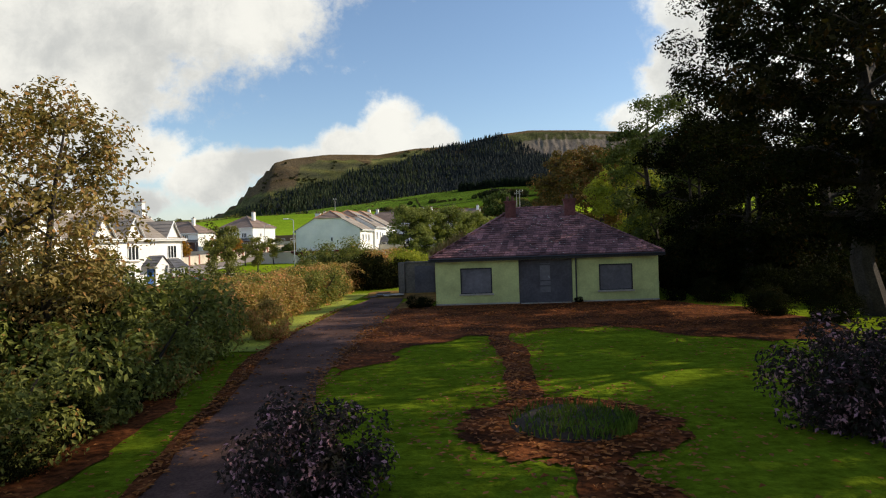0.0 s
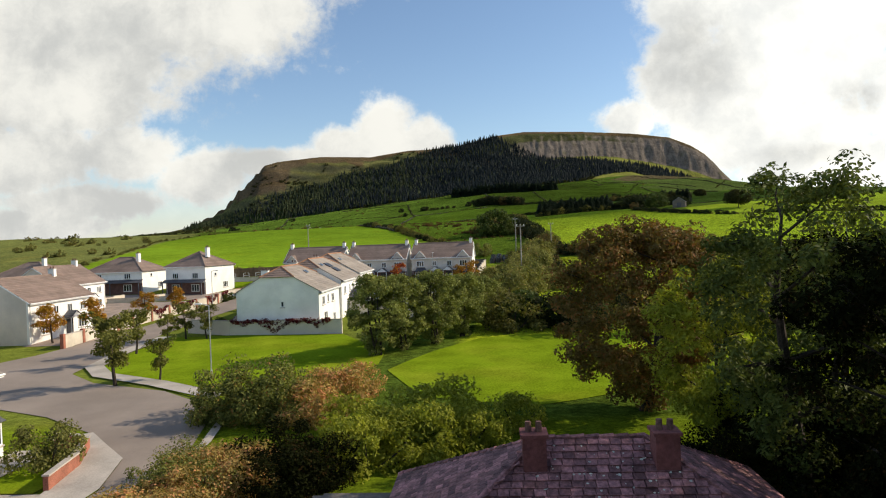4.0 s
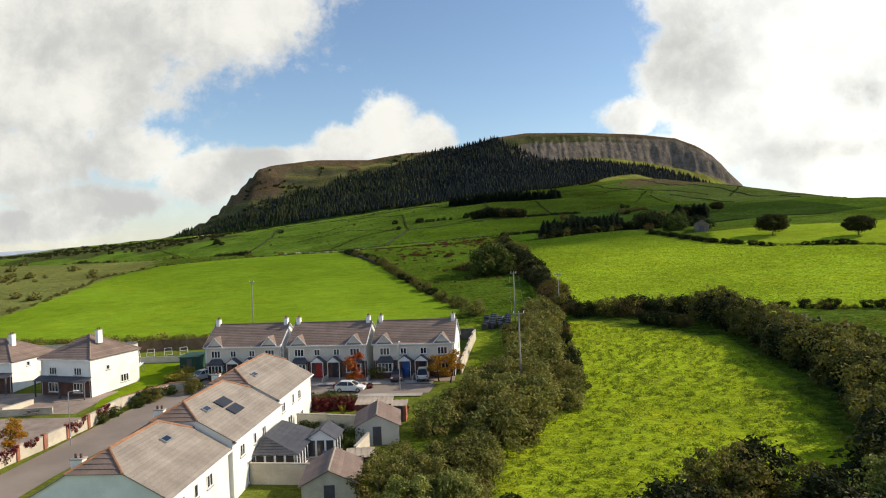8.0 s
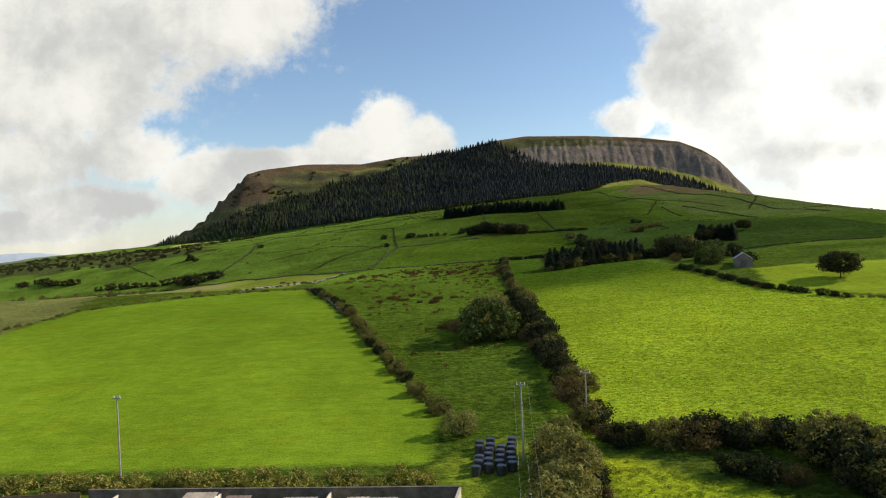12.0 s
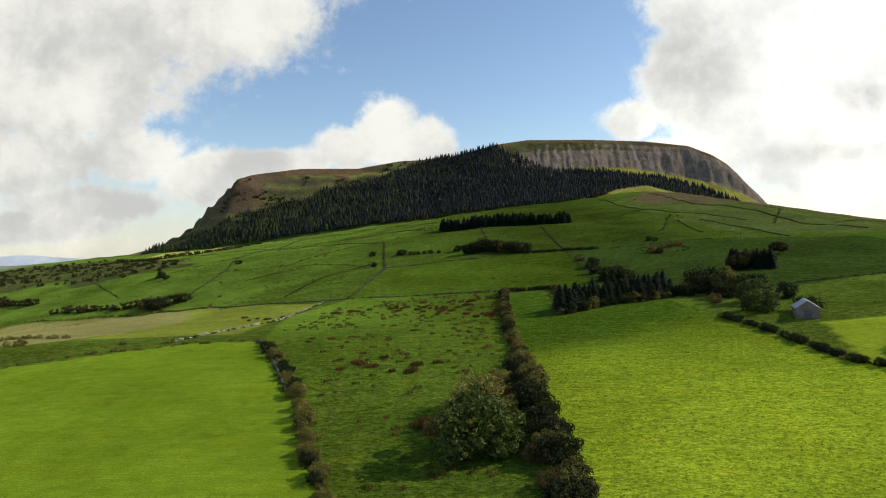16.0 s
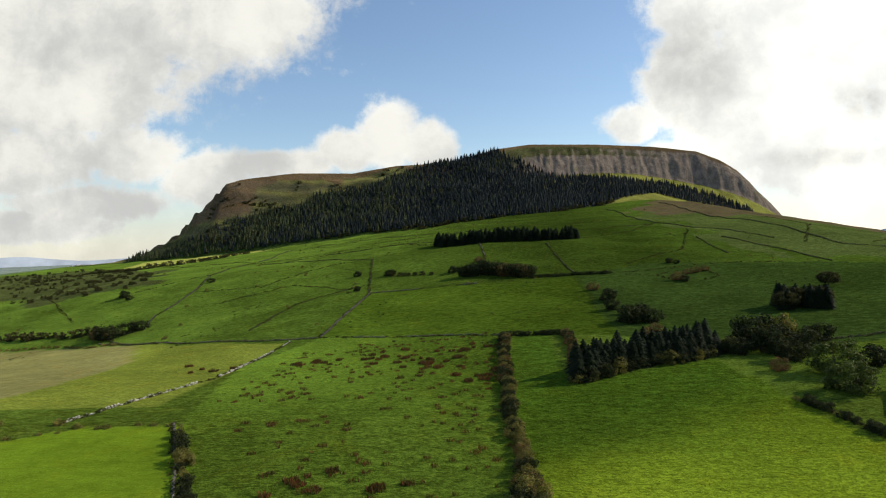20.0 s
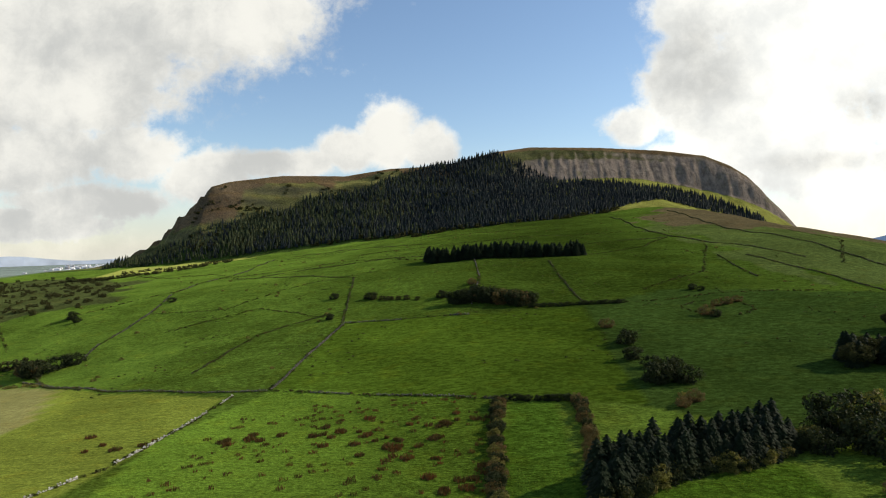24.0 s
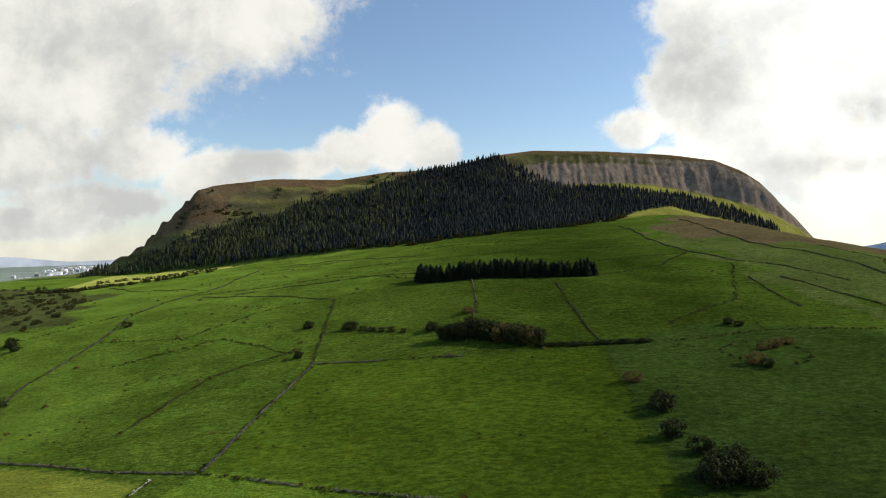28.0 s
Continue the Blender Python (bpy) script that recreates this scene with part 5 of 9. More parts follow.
LEAF_LIME = leaf_material("lime_leaves", (0.15, 0.17, 0.020), (0.43, 0.44, 0.055), thin=0.4)
build_near_plants()

# ---- housing estate ----
MESHES = {}


def shared(key, build, material):
    """One mesh for all alike pieces."""
    if key not in MESHES:
        bm = bmesh.new()
        build(bm)
        me = bpy.data.meshes.new(key[0])
        bm.to_mesh(me)
        bm.free()
        me.materials.append(material)
        MESHES[key] = me
    return MESHES[key]


def put(name, me, parent, m, label=""):
    ob = new(name, me)
    ob.parent = parent
    ob.matrix_parent_inverse = Matrix()
    ob.matrix_basis = m
    return tagged(ob, label)


def face_frame(face, w, d):
    """Local frame of a wall: x along the wall, y inwards, z up."""
    return {"F": pose(0, 0, 0), "B": pose(0, d, 0, 0, 0, 180), "L": pose(-w / 2, d / 2, 0, 0, 0, -90), "R": pose(w / 2, d / 2, 0, 0, 0, 90)}[face]


def window(parent, m, u, z, w, h, lights=2, frame_mat=None, out=0.0):
    """A casement: frame with mullions, panes set back, a sill."""
    fm = frame_mat or TRIM_WHITE

    def casing(bm):
        b = 0.10
        xs = []
        for k in range(lights + 1):
            x = -w / 2 + b / 2 + (w - b) * k / lights
            xs += [x - b / 2, x + b / 2]
        zs = [0, b, h - b, h]
        grid = [[[bm.verts.new((x, y, z)) for z in zs] for x in xs] for y in (-0.06, 0.02)]

        def solid(i, j):
            return 0 <= i < len(xs) - 1 and 0 <= j < 3 and (i % 2 == 0 or j != 1)

        for i in range(len(xs) - 1):
            for j in range(3):
                if not solid(i, j):
                    continue
                f, k = grid
                bm.faces.new((f[i][j], f[i + 1][j], f[i + 1][j + 1], f[i][j + 1]))
                bm.faces.new((k[i][j], k[i][j + 1], k[i + 1][j + 1], k[i + 1][j]))
                for di, dj, p, q in ((-1, 0, (i, j), (i, j + 1)), (1, 0, (i + 1, j), (i + 1, j + 1)), (0, -1, (i, j), (i + 1, j)), (0, 1, (i, j + 1), (i + 1, j + 1))):
                    if not solid(i + di, j + dj):
                        bm.faces.new((f[p[0]][p[1]], f[q[0]][q[1]], k[q[0]][q[1]], k[p[0]][p[1]]))
        bmesh.ops.recalc_face_normals(bm, faces=bm.faces[:])

    ob = put("window", shared(("window_frame", w, h, lights, fm.name), casing, fm), parent, m @ pose(u, -out, z))
    pw = (w - 0.075) / lights
    pane = shared(("pane", pw, h), lambda bm: bx(bm, -pw / 2 + 0.03, pw / 2 - 0.03, -0.03, -0.015, 0.07, h - 0.07), GLASS)
    for k in range(lights):
        put("pane", pane, ob, pose(-w / 2 + 0.0375 + pw * (k + 0.5), 0, 0))
    put("sill", shared(("sill", w), lambda bm: bx(bm, -w / 2 - 0.08, w / 2 + 0.08, -0.13, -0.001, -0.09, 0), CONCRETE), ob, Matrix())
    return ob


def coursed(bm, a, b, c, d, courses, lift=0.035, thick=0.06):
    """A roof slope a-b (eave) to d-c (ridge) in overlapping courses."""
    a, b, c, d = (Vector(p) for p in (a, b, c, d))
    n = (b - a).cross(d - a).normalized()
    if n.z < 0:
        n = -n
    for i in range(courses):
        s, e = i / courses, min(1.0, (i + 1.06) / courses)
        p, q, r, t = a.lerp(d, s), b.lerp(c, s), b.lerp(c, e), a.lerp(d, e)
        pts = [p + n * lift, q + n * lift, r, t]
        top = [bm.verts.new(v) for v in pts]
        low = [bm.verts.new(v - n * thick) for v in pts]
        bm.faces.new(top)
        bm.faces.new(low[::-1])
        for k in range(4):
            j = (k + 1) % 4
            if (pts[k] - pts[j]).length > 1e-3:
                bm.faces.new((top[j], top[k], low[k], low[j]))
    bmesh.ops.recalc_face_normals(bm, faces=bm.faces[:])


def tiled_slope(name, a, b, c, d, courses, material, parent, lift=0.035):
    """A roof slope: a deck with its tile courses as pieces."""
    bm = bmesh.new()
    pts = [Vector(p) for p in (a, b, c, d)]
    slab(bm, [p for i, p in enumerate(pts) if (p - pts[i - 1]).length > 0.06], 0.06)
    deck = part(name, bm, material, parent)
    A, Bv, C, D = pts
    n = (Bv - A).cross(D - A).normalized()
    if n.z < 0:
        n = -n
    for i in range(courses):
        s, e = i / courses, min(1.0, (i + 1.06) / courses)
        q = [A.lerp(D, s) + n * (lift + 0.004), Bv.lerp(C, s) + n * (lift + 0.004), Bv.lerp(C, e) + n * 0.004, A.lerp(D, e) + n * 0.004]
        bm = bmesh.new()
        top = [bm.verts.new(v) for v in q]
        low = [bm.verts.new(v - n * (lift + 0.002 if k < 2 else 0.002)) for k, v in enumerate(q)]
        bm.faces.new(top)
        bm.faces.new(low[::-1])
        for k in range(4):
            j = (k + 1) % 4
            bm.faces.new((top[j], top[k], low[k], low[j]))
        bmesh.ops.recalc_face_normals(bm, faces=bm.faces[:])
        part("tile_course", bm, material, deck)
    return deck


def build_house(m, w, d, eave, ridge, label, wall=None, roof=None, style="gable", clip=0.0, windows=(), gablets=(), porches=(), bays=(), chimneys=(), brick=0.0, ridge_mat=None, group="", verge=0.12, patch=()):
    """A two-storey house: width along x, front at y = 0, ridge along x."""
    t = thing("house", m, label, "house", group)
    wall, roof = wall or RENDER_WHITE, roof or ROOF_BROWN
    hw, th = w / 2, 0.25
    base = -0.8
    # walls, with gable ends where the roof has them
    bm = bmesh.new()
    bx(bm, -hw, hw, 0, th, base, eave)
    part("front_wall", bm, wall, t)
    bm = bmesh.new()
    bx(bm, -hw, hw, d - th, d, base, eave)
    part("back_wall", bm, wall, t)
    hgt = ridge - eave
    for sx in (-1, 1):
        bm = bmesh.new()
        prof = [(th, base), (d - th, base), (d - th, eave), (th, eave)]
        if style == "gable":
            if clip:
                k = clip * d / 2 / hgt
                prof = [(th, base), (d - th, base), (d - th, eave + th * hgt / (d / 2) - 0.05), (d / 2 + k, ridge - clip - 0.05), (d / 2 - k, ridge - clip - 0.05), (th, eave + th * hgt / (d / 2) - 0.05)]
            else:
                prof = [(th, base), (d - th, base), (d - th, eave + th * hgt / (d / 2) - 0.05), (d / 2, ridge - 0.06), (th, eave + th * hgt / (d / 2) - 0.05)]
        xa, xb = sx * hw, sx * (hw - th)
        A = [bm.verts.new((xa, y, z)) for y, z in prof]
        Bv = [bm.verts.new((xb, y, z)) for y, z in prof]
        bm.faces.new(A)
        bm.faces.new(Bv[::-1])
        for k in range(len(prof)):
            j = (k + 1) % len(prof)
            bm.faces.new((A[k], A[j], Bv[j], Bv[k]))
        bmesh.ops.recalc_face_normals(bm, faces=bm.faces[:])
        part("gable_wall" if style == "gable" else "side_wall", bm, patch[0] if patch and sx == patch[1] else wall, t)
    # roof slopes in courses
    o = 0.32
    ez = eave - o * hgt / (d / 2)
    n = max(6, int(math.hypot(d / 2, hgt) / 0.34))
    r = hw + verge
    if style == "gable":
        k = clip * d / 2 / hgt if clip else 0.0
        for ya, yb, nm in ((-o, d / 2, "front_slope"), (d + o, d / 2, "back_slope")):
            if clip:
                zc = ridge - clip
                yc = d / 2 + (-k if ya < 0 else k)
                n1 = max(3, int(n * (zc - ez) / (ridge - ez)))
                tiled_slope(nm, (-r, ya, ez), (r, ya, ez), (r, yc, zc), (-r, yc, zc), n1, roof, t)
                tiled_slope("upper_slope", (-r, yc, zc), (r, yc, zc), (r - k, yb, ridge), (-r + k, yb, ridge), max(2, n - n1), roof, t)
            else:
                tiled_slope(nm, (-r, ya, ez), (r, ya, ez), (r, yb, ridge), (-r, yb, ridge), n, roof, t)
        ends = (-r, r)
        if clip:
            for sx in (-1, 1):
                bm = bmesh.new()
                coursed(bm, (sx * (r + 0.1), d / 2 - k - 0.15, ridge - clip - 0.05), (sx * (r + 0.1), d / 2 + k + 0.15, ridge - clip - 0.05), (sx * (r - k), d / 2 + 0.02, ridge), (sx * (r - k), d / 2 - 0.02, ridge), 5, 0.05)
                part("clipped_hip", bm, ROOF_BROWN, t)
                for sy in (-1, 1):
                    bm = bmesh.new()
                    tube(bm, [(sx * (r + 0.05), d / 2 + sy * (k + 0.1), ridge - clip), (sx * (r - k), d / 2, ridge + 0.03)], [0.10, 0.10], 6)
                    part("hip_tiles", bm, ridge_mat or roof, t)
            ends = (-r + k, r - k)
    else:
        k = d / 2
        e = hw + o
        for a, b, c, f, nm in (((-e, -o, ez), (e, -o, ez), (hw - k, d / 2, ridge), (-hw + k, d / 2, ridge), "front_slope"), ((e, d + o, ez), (-e, d + o, ez), (-hw + k, d / 2, ridge), (hw - k, d / 2, ridge), "back_slope"),
                               ((e, -o, ez), (e, d + o, ez), (hw - k, d / 2 + 0.02, ridge), (hw - k, d / 2 - 0.02, ridge), "side_slope"), ((-e, d + o, ez), (-e, -o, ez), (-hw + k, d / 2 - 0.02, ridge), (-hw + k, d / 2 + 0.02, ridge), "side_slope")):
            tiled_slope(nm, a, b, c, f, n, roof, t)
        for sx in (-1, 1):
            for yy in (-o, d + o):
                bm = bmesh.new()
                tube(bm, [(sx * e, yy, ez + 0.04), (sx * (hw - k), d / 2, ridge + 0.04)], [0.11, 0.11], 6)
                part("hip_tiles", bm, ridge_mat or roof, t)
        ends = (-hw + k, hw - k)
    bm = bmesh.new()
    tube(bm, [(ends[0], d / 2, ridge + 0.03), (ends[1], d / 2, ridge + 0.03)], [0.12, 0.12], 6)
    part("ridge_tiles", bm, ridge_mat or roof, t)
    # fascias and gutters
    for yy, sg in ((-o, -1), (d + o, 1)):
        bm = bmesh.new()
        bx(bm, -r, r, yy - 0.05 if sg < 0 else yy + 0.02, yy - 0.02 if sg < 0 else yy + 0.05, ez - 0.22, ez - 0.01)
        part("fascia", bm, TRIM_WHITE, t)
        bm = bmesh.new()
        tube(bm, [(-r, yy + sg * 0.11, ez - 0.06), (r, yy + sg * 0.11, ez - 0.06)], [0.06, 0.06], 6)
        part("gutter", bm, TRIM_WHITE, t)
    bm = bmesh.new()
    bx(bm, -r, r, -o, -0.002, ez - 0.20, ez - 0.17)
    bx(bm, -r, r, d + 0.002, d + o, ez - 0.20, ez - 0.17)
    part("soffit", bm, TRIM_WHITE, t)
    if style == "gable" and not clip:
        for sx in (-1, 1):
            bm = bmesh.new()
            for ya in (-o, d + o):
                p, q = Vector((sx * (r + 0.02), ya, ez - 0.10)), Vector((sx * (r + 0.02), d / 2, ridge - 0.10))
                tube(bm, [p, q], [0.09, 0.09], 4)
            part("bargeboard", bm, TRIM_WHITE, t)
    for sx in (-0.96, 0.96):
        bm = bmesh.new()
        tube(bm, [(sx * hw, -0.06, ez - 0.1), (sx * hw, -0.06, base + 0.6)], [0.04, 0.04], 6)
        part("downpipe", bm, TRIM_WHITE, t)
    if brick:
        bm = bmesh.new()
        bx(bm, -hw - 0.015, hw + 0.015, -0.05, -0.002, base, brick)
        part("brick_face", bm, BRICK_DARK, t, "dark brick ground floor")
    for face, u, z, ww, hh, lights in windows:
        window(t, face_frame(face, w, d), u, z, ww, hh, lights, out=0.05 if brick and face == "F" and z < brick else 0.0)
    for u, gw, gh in gablets:
        zt = ez + 0.15 + gh
        g = part("gablet", _gable(gw, ez - 0.25, zt - gh - 0.12, zt), wall, t)
        g.matrix_basis = pose(u, -0.12, 0)
        back = (zt - eave) / hgt * d / 2 + 0.3
        low = (ez + 0.0 - eave) / hgt * d / 2
        for sx in (-1, 1):
            bm = bmesh.new()
            coursed(bm, (sx * (gw / 2 + 0.16), -0.30, zt - gh - 0.14), (sx * (gw / 2 + 0.16), max(low, 0.05), zt - gh - 0.14), (0, back + 0.12, zt + 0.05), (0, -0.30, zt + 0.05), 5, 0.03, 0.05)
            ob = part("gablet_slope", bm, roof, g)
            ob.matrix_basis = pose(0, 0.12, 0)
            bm = bmesh.new()
            tube(bm, [(sx * (gw / 2 + 0.16), -0.20, zt - gh - 0.20), (0, -0.20, zt - 0.02)], [0.075, 0.075], 4)
            part("bargeboard", bm, TRIM_WHITE, g)
    for u, pw, mat, dmat in porches:
        p = part("porch", _gable(pw, 2.35, 2.42, 3.15, 1.1), TRIM_WHITE, t, "white gabled porch canopy")
        p.matrix_basis = pose(u, -1.15, 0)
        for sx in (-1, 1):
            bm = bmesh.new()
            coursed(bm, (sx * (pw / 2 + 0.15), -0.12, 2.38), (sx * (pw / 2 + 0.15), 1.14, 2.38), (0, 1.14, 3.22), (0, -0.12, 3.22), 4, 0.03, 0.05)
            part("porch_slope", bm, SLATE, p)
            bm = bmesh.new()
            tube(bm, [(sx * (pw / 2 - 0.06), 0.05, 2.36), (sx * (pw / 2 - 0.06), 0.05, -0.3)], [0.06, 0.06], 6)
            part("post", bm, TRIM_WHITE, p)
        dr = box("door", u - 0.48, u + 0.48, -0.10, -0.055, -0.05, 2.1, dmat, t)
        box("door_light", u + 0.56, u + 0.9, -0.09, -0.055, 0.0, 2.1, mat, dr)
        box("door_handle", u + 0.32, u + 0.38, -0.14, -0.105, 1.0, 1.12, METAL_GREY, dr)
    for u, bw, z0, bh in bays:
        b = thing("bay_window", Matrix(), "", "")
        b.parent = t
        b.matrix_parent_inverse = Matrix()
        b.matrix_basis = pose(u, 0, 0)
        box("bay_base", -bw / 2, bw / 2, -0.75, -0.055, -0.6, z0, wall if not brick else BRICK_DARK, b)
        window(b, pose(0, -0.70, 0), 0, z0, bw - 0.1, bh, 4)
        window(b, pose(-bw / 2 + 0.05, -0.40, 0, 0, 0, -90), 0, z0, 0.6, bh, 1)
        window(b, pose(bw / 2 - 0.05, -0.40, 0, 0, 0, 90), 0, z0, 0.6, bh, 1)
        bm = bmesh.new()
        z1 = z0 + bh
        coursed(bm, (-bw / 2 - 0.15, -0.9, z1), (bw / 2 + 0.15, -0.9, z1), (bw / 2 - 0.35, -0.06, z1 + 0.85), (-bw / 2 + 0.35, -0.06, z1 + 0.85), 4)
        for sx in (-1, 1):
            coursed(bm, (sx * (bw / 2 + 0.15), -0.9, z1), (sx * (bw / 2 + 0.15), -0.06, z1), (sx * (bw / 2 - 0.35), -0.05, z1 + 0.85), (sx * (bw / 2 - 0.35), -0.07, z1 + 0.85), 4)
        part("bay_roof", bm, SLATE, b)
        box("bay_soffit", -bw / 2 - 0.12, bw / 2 + 0.12, -0.86, -0.06, z1 - 0.02, z1 + 0.03, TRIM_WHITE, b)
    for u, v in chimneys:
        zc = ridge - abs(v - d / 2) * hgt / (d / 2)
        tip = zc + 0.55 if clip else ridge + 0.75
        c = box("chimney", u - 0.28, u + 0.28, v - 0.42, v + 0.42, zc - 0.8, tip, RENDER_WHITE, t, "white rendered chimney")
        box("cap", u - 0.34, u + 0.34, v - 0.48, v + 0.48, tip, tip + 0.1, CONCRETE, c)
        for q in (-0.2, 0.2):
            bm = bmesh.new()
            tube(bm, [(u, v + q, tip + 0.1), (u, v + q, tip + 0.4)], [0.10, 0.085], 8)
            part("chimney_pot", bm, BRICK_DARK, c)
    return t


def _gable(w, z0, z1, z2, deep=0.11):
    """A small wall with a pointed top."""
    bm = bmesh.new()
    prof = [(-w / 2, z0), (w / 2, z0), (w / 2, z1), (0, z2), (-w / 2, z1)]
    A = [bm.verts.new((x, 0, z)) for x, z in prof]
    Bv = [bm.verts.new((x, deep, z)) for x, z in prof]
    bm.faces.new(A)
    bm.faces.new(Bv[::-1])
    for k in range(5):
        j = (k + 1) % 5
        bm.faces.new((A[k], A[j], Bv[j], Bv[k]))
    bmesh.ops.recalc_face_normals(bm, faces=bm.faces[:])
    return bm


def build_estate():
    # three pairs of semi-detached houses below the field
    # fronts grey, right gable white: shade and sun put into the render
    for k, (cx, dark) in enumerate(((-35.6, PAINT_DARK), (-22.3, PAINT_RED), (-9.1, PAINT_BLUE))):
        z = hz(cx, 157.0) + 0.05
        build_house(pose(cx, 157.2 - 0.9 * k, z, 0, 0, -3.0), 12.1, 8.4, 5.05, 7.75, ("semi-detached white house pair with brown tiled roof and dark doors", "semi-detached white house pair with brown roof and a red door", "semi-detached white house pair with brown roof and blue doors")[k],
                    RENDER_GREY_AND_SHADE, ROOF_BROWN, windows=[("F", -4.3, 3.1, 1.5, 1.15, 3), ("F", 4.3, 3.1, 1.5, 1.15, 3), ("F", -1.5, 3.2, 0.95, 1.0, 2), ("F", 1.5, 3.2, 0.95, 1.0, 2), ("R", 1.5, 3.2, 0.6, 0.9, 1),
                                                      ("B", -4, 3.1, 1.2, 1.1, 2), ("B", 4, 3.1, 1.2, 1.1, 2)],
                    gablets=((-4.3, 2.3, 1.25), (4.3, 2.3, 1.25)), porches=((-1.25, 1.9, GLASS, dark), (1.25, 1.9, GLASS, PAINT_DARK)), bays=((-4.2, 2.3, 0.75, 1.35), (4.2, 2.3, 0.75, 1.35)),
                    chimneys=((-5.6, 4.2), (5.6, 4.2)), brick=2.35, group="semi-detached pairs below the field", patch=(RENDER_WHITE, 1))
    # stepped row end-on to the green: roofs run away from the road
    for k, (ya, yb, zr) in enumerate(((102.6, 113.6, 9.15), (113.9, 126.6, 9.75), (126.9, 140.3, 10.2))):
        yc = (ya + yb) / 2
        z = hz(-25.5, yc)
        e = zr - z - 2.9
        ln = yb - ya
        win = [("B", -ln / 2 + 2.2, 3.0, 1.1, 1.1, 2), ("B", 1.6, 3.0, 1.1, 1.1, 2), ("B", -0.9, 3.1, 0.7, 1.1, 1), ("B", -2.3, 0.05, 1.5, 2.05, 2), ("B", 2.3, 0.3, 1.1, 1.2, 2), ("F", -2.5, 3.0, 1.4, 1.1, 3), ("F", 2.5, 3.0, 1.4, 1.1, 3)]
        if k == 0:
            win.append(("R", 0.6, 3.0, 0.45, 0.75, 1))
        h = build_house(pose(-30.7 + (0.3 if k == 1 else 0), yc, z, 0, 0, -90), ln, 10.2, e, zr - z, "white stepped house of the row with tan tiled half-hipped roof", RENDER_WHITE, ROOF_TAN, clip=1.15, windows=win, ridge_mat=RIDGE_ORANGE, chimneys=((ln / 2 - 0.9, 3.4),), group="stepped row")
        up = 2.9 / 5.1
        ang = math.degrees(math.atan(up))
        if k == 1:
            for j in range(2):
                p = box("solar_panel", -1.15, 1.15, -0.55, 0.55, 0.05, 0.12, PAINT_DARK, h, "dark blue solar panel")
                p.matrix_basis = pose(0.4 - 0.0 * j, 10.2 - 2.0 - 1.15 * j, e + 2.9 * (2.0 + 1.15 * j) / 5.1 + 0.03, -ang, 0, 0)
        sk = box("skylight", -0.55, 0.55, -0.32, 0.32, 0.02, 0.14, METAL_GREY, h, "grey roof window")
        sk.matrix_basis = pose(-1.5 if k == 0 else 3.6, 10.2 - 3.4, e + 2.9 * 3.4 / 5.1 + 0.03, -ang, 0, 0)
        box("pane", -0.45, 0.45, -0.24, 0.24, 0.141, 0.15, GLASS, sk)
    # hipped houses across the road
    for cx, cy, w, d, zr, rot in ((-75.4, 152.8, 12.6, 9.5, 10.6, -4), (-58.9, 149.6, 9.2, 9.2, 11.3, -14), (-95.0, 152.0, 12.0, 9.5, 10.3, -4), (-112.0, 152.0, 12.0, 9.5, 10.0, -4)):
        z = hz(cx, cy)
        e = zr - z - 2.7
        h = build_house(pose(cx, cy, z, 0, 0, rot), w, d, e, zr - z, "detached white house with brown hipped roof", RENDER_WHITE, ROOF_BROWN, "hip",
                    windows=[("F", -w / 4, 3.1, 1.4, 1.1, 3), ("F", w / 4, 3.1, 1.4, 1.1, 3), ("R", -1.5, 3.4, 0.7, 0.7, 1), ("R", 1.6, 1.0, 1.6, 1.2, 3), ("F", -w / 4, 0.6, 1.8, 1.4, 3), ("F", w / 4, 0.6, 1.8, 1.4, 3)],
                    chimneys=((w / 4, 4.0),), brick=2.3, group="hipped houses")
        part("veranda_roof", _veranda(w), SLATE, h, "dark lean-to roof over the ground floor front")
    # houses facing the green
    # the gable facing -y is greyed, its shade put into the render
    for cx, cy, ln, lab in ((-54.8, 105.6, 13.0, "long white house with brown tiled roof facing the green"), (-57.0, 88.0, 12.0, "white house with brown tiled roof facing the road"), (-66.0, 128.0, 12.0, "white house with brown tiled roof behind the others")):
        z = hz(cx, cy)
        build_house(pose(cx, cy, z, 0, 0, 90), ln, 8.6, 5.0, 7.8, lab, RENDER_WHITE, ROOF_BROWN, windows=[("F", -4.2, 3.0, 1.2, 1.1, 3), ("F", -1.4, 3.0, 1.0, 1.1, 2), ("F", 1.4, 3.0, 1.0, 1.1, 2), ("F", 4.2, 3.0, 1.2, 1.1, 3), ("F", -3.4, 0.7, 1.8, 1.3, 3), ("F", 4.0, 0.7, 1.8, 1.3, 3)],
                    porches=((1.0, 2.2, GLASS, PAINT_DARK),), chimneys=((4.5, 4.3),), group="houses facing the green", patch=(RENDER_GREY_AND_SHADE, -1))
    # pair nearest the hedge
    # here too the gable turned from the sun has shade in its colour
    for cy, ln, mat in ((54.6, 11.4, PAINT_BLUE), (41.6, 11.4, PAINT_DARK)):
        cx = -28.9 if cy > 50 else -27.5
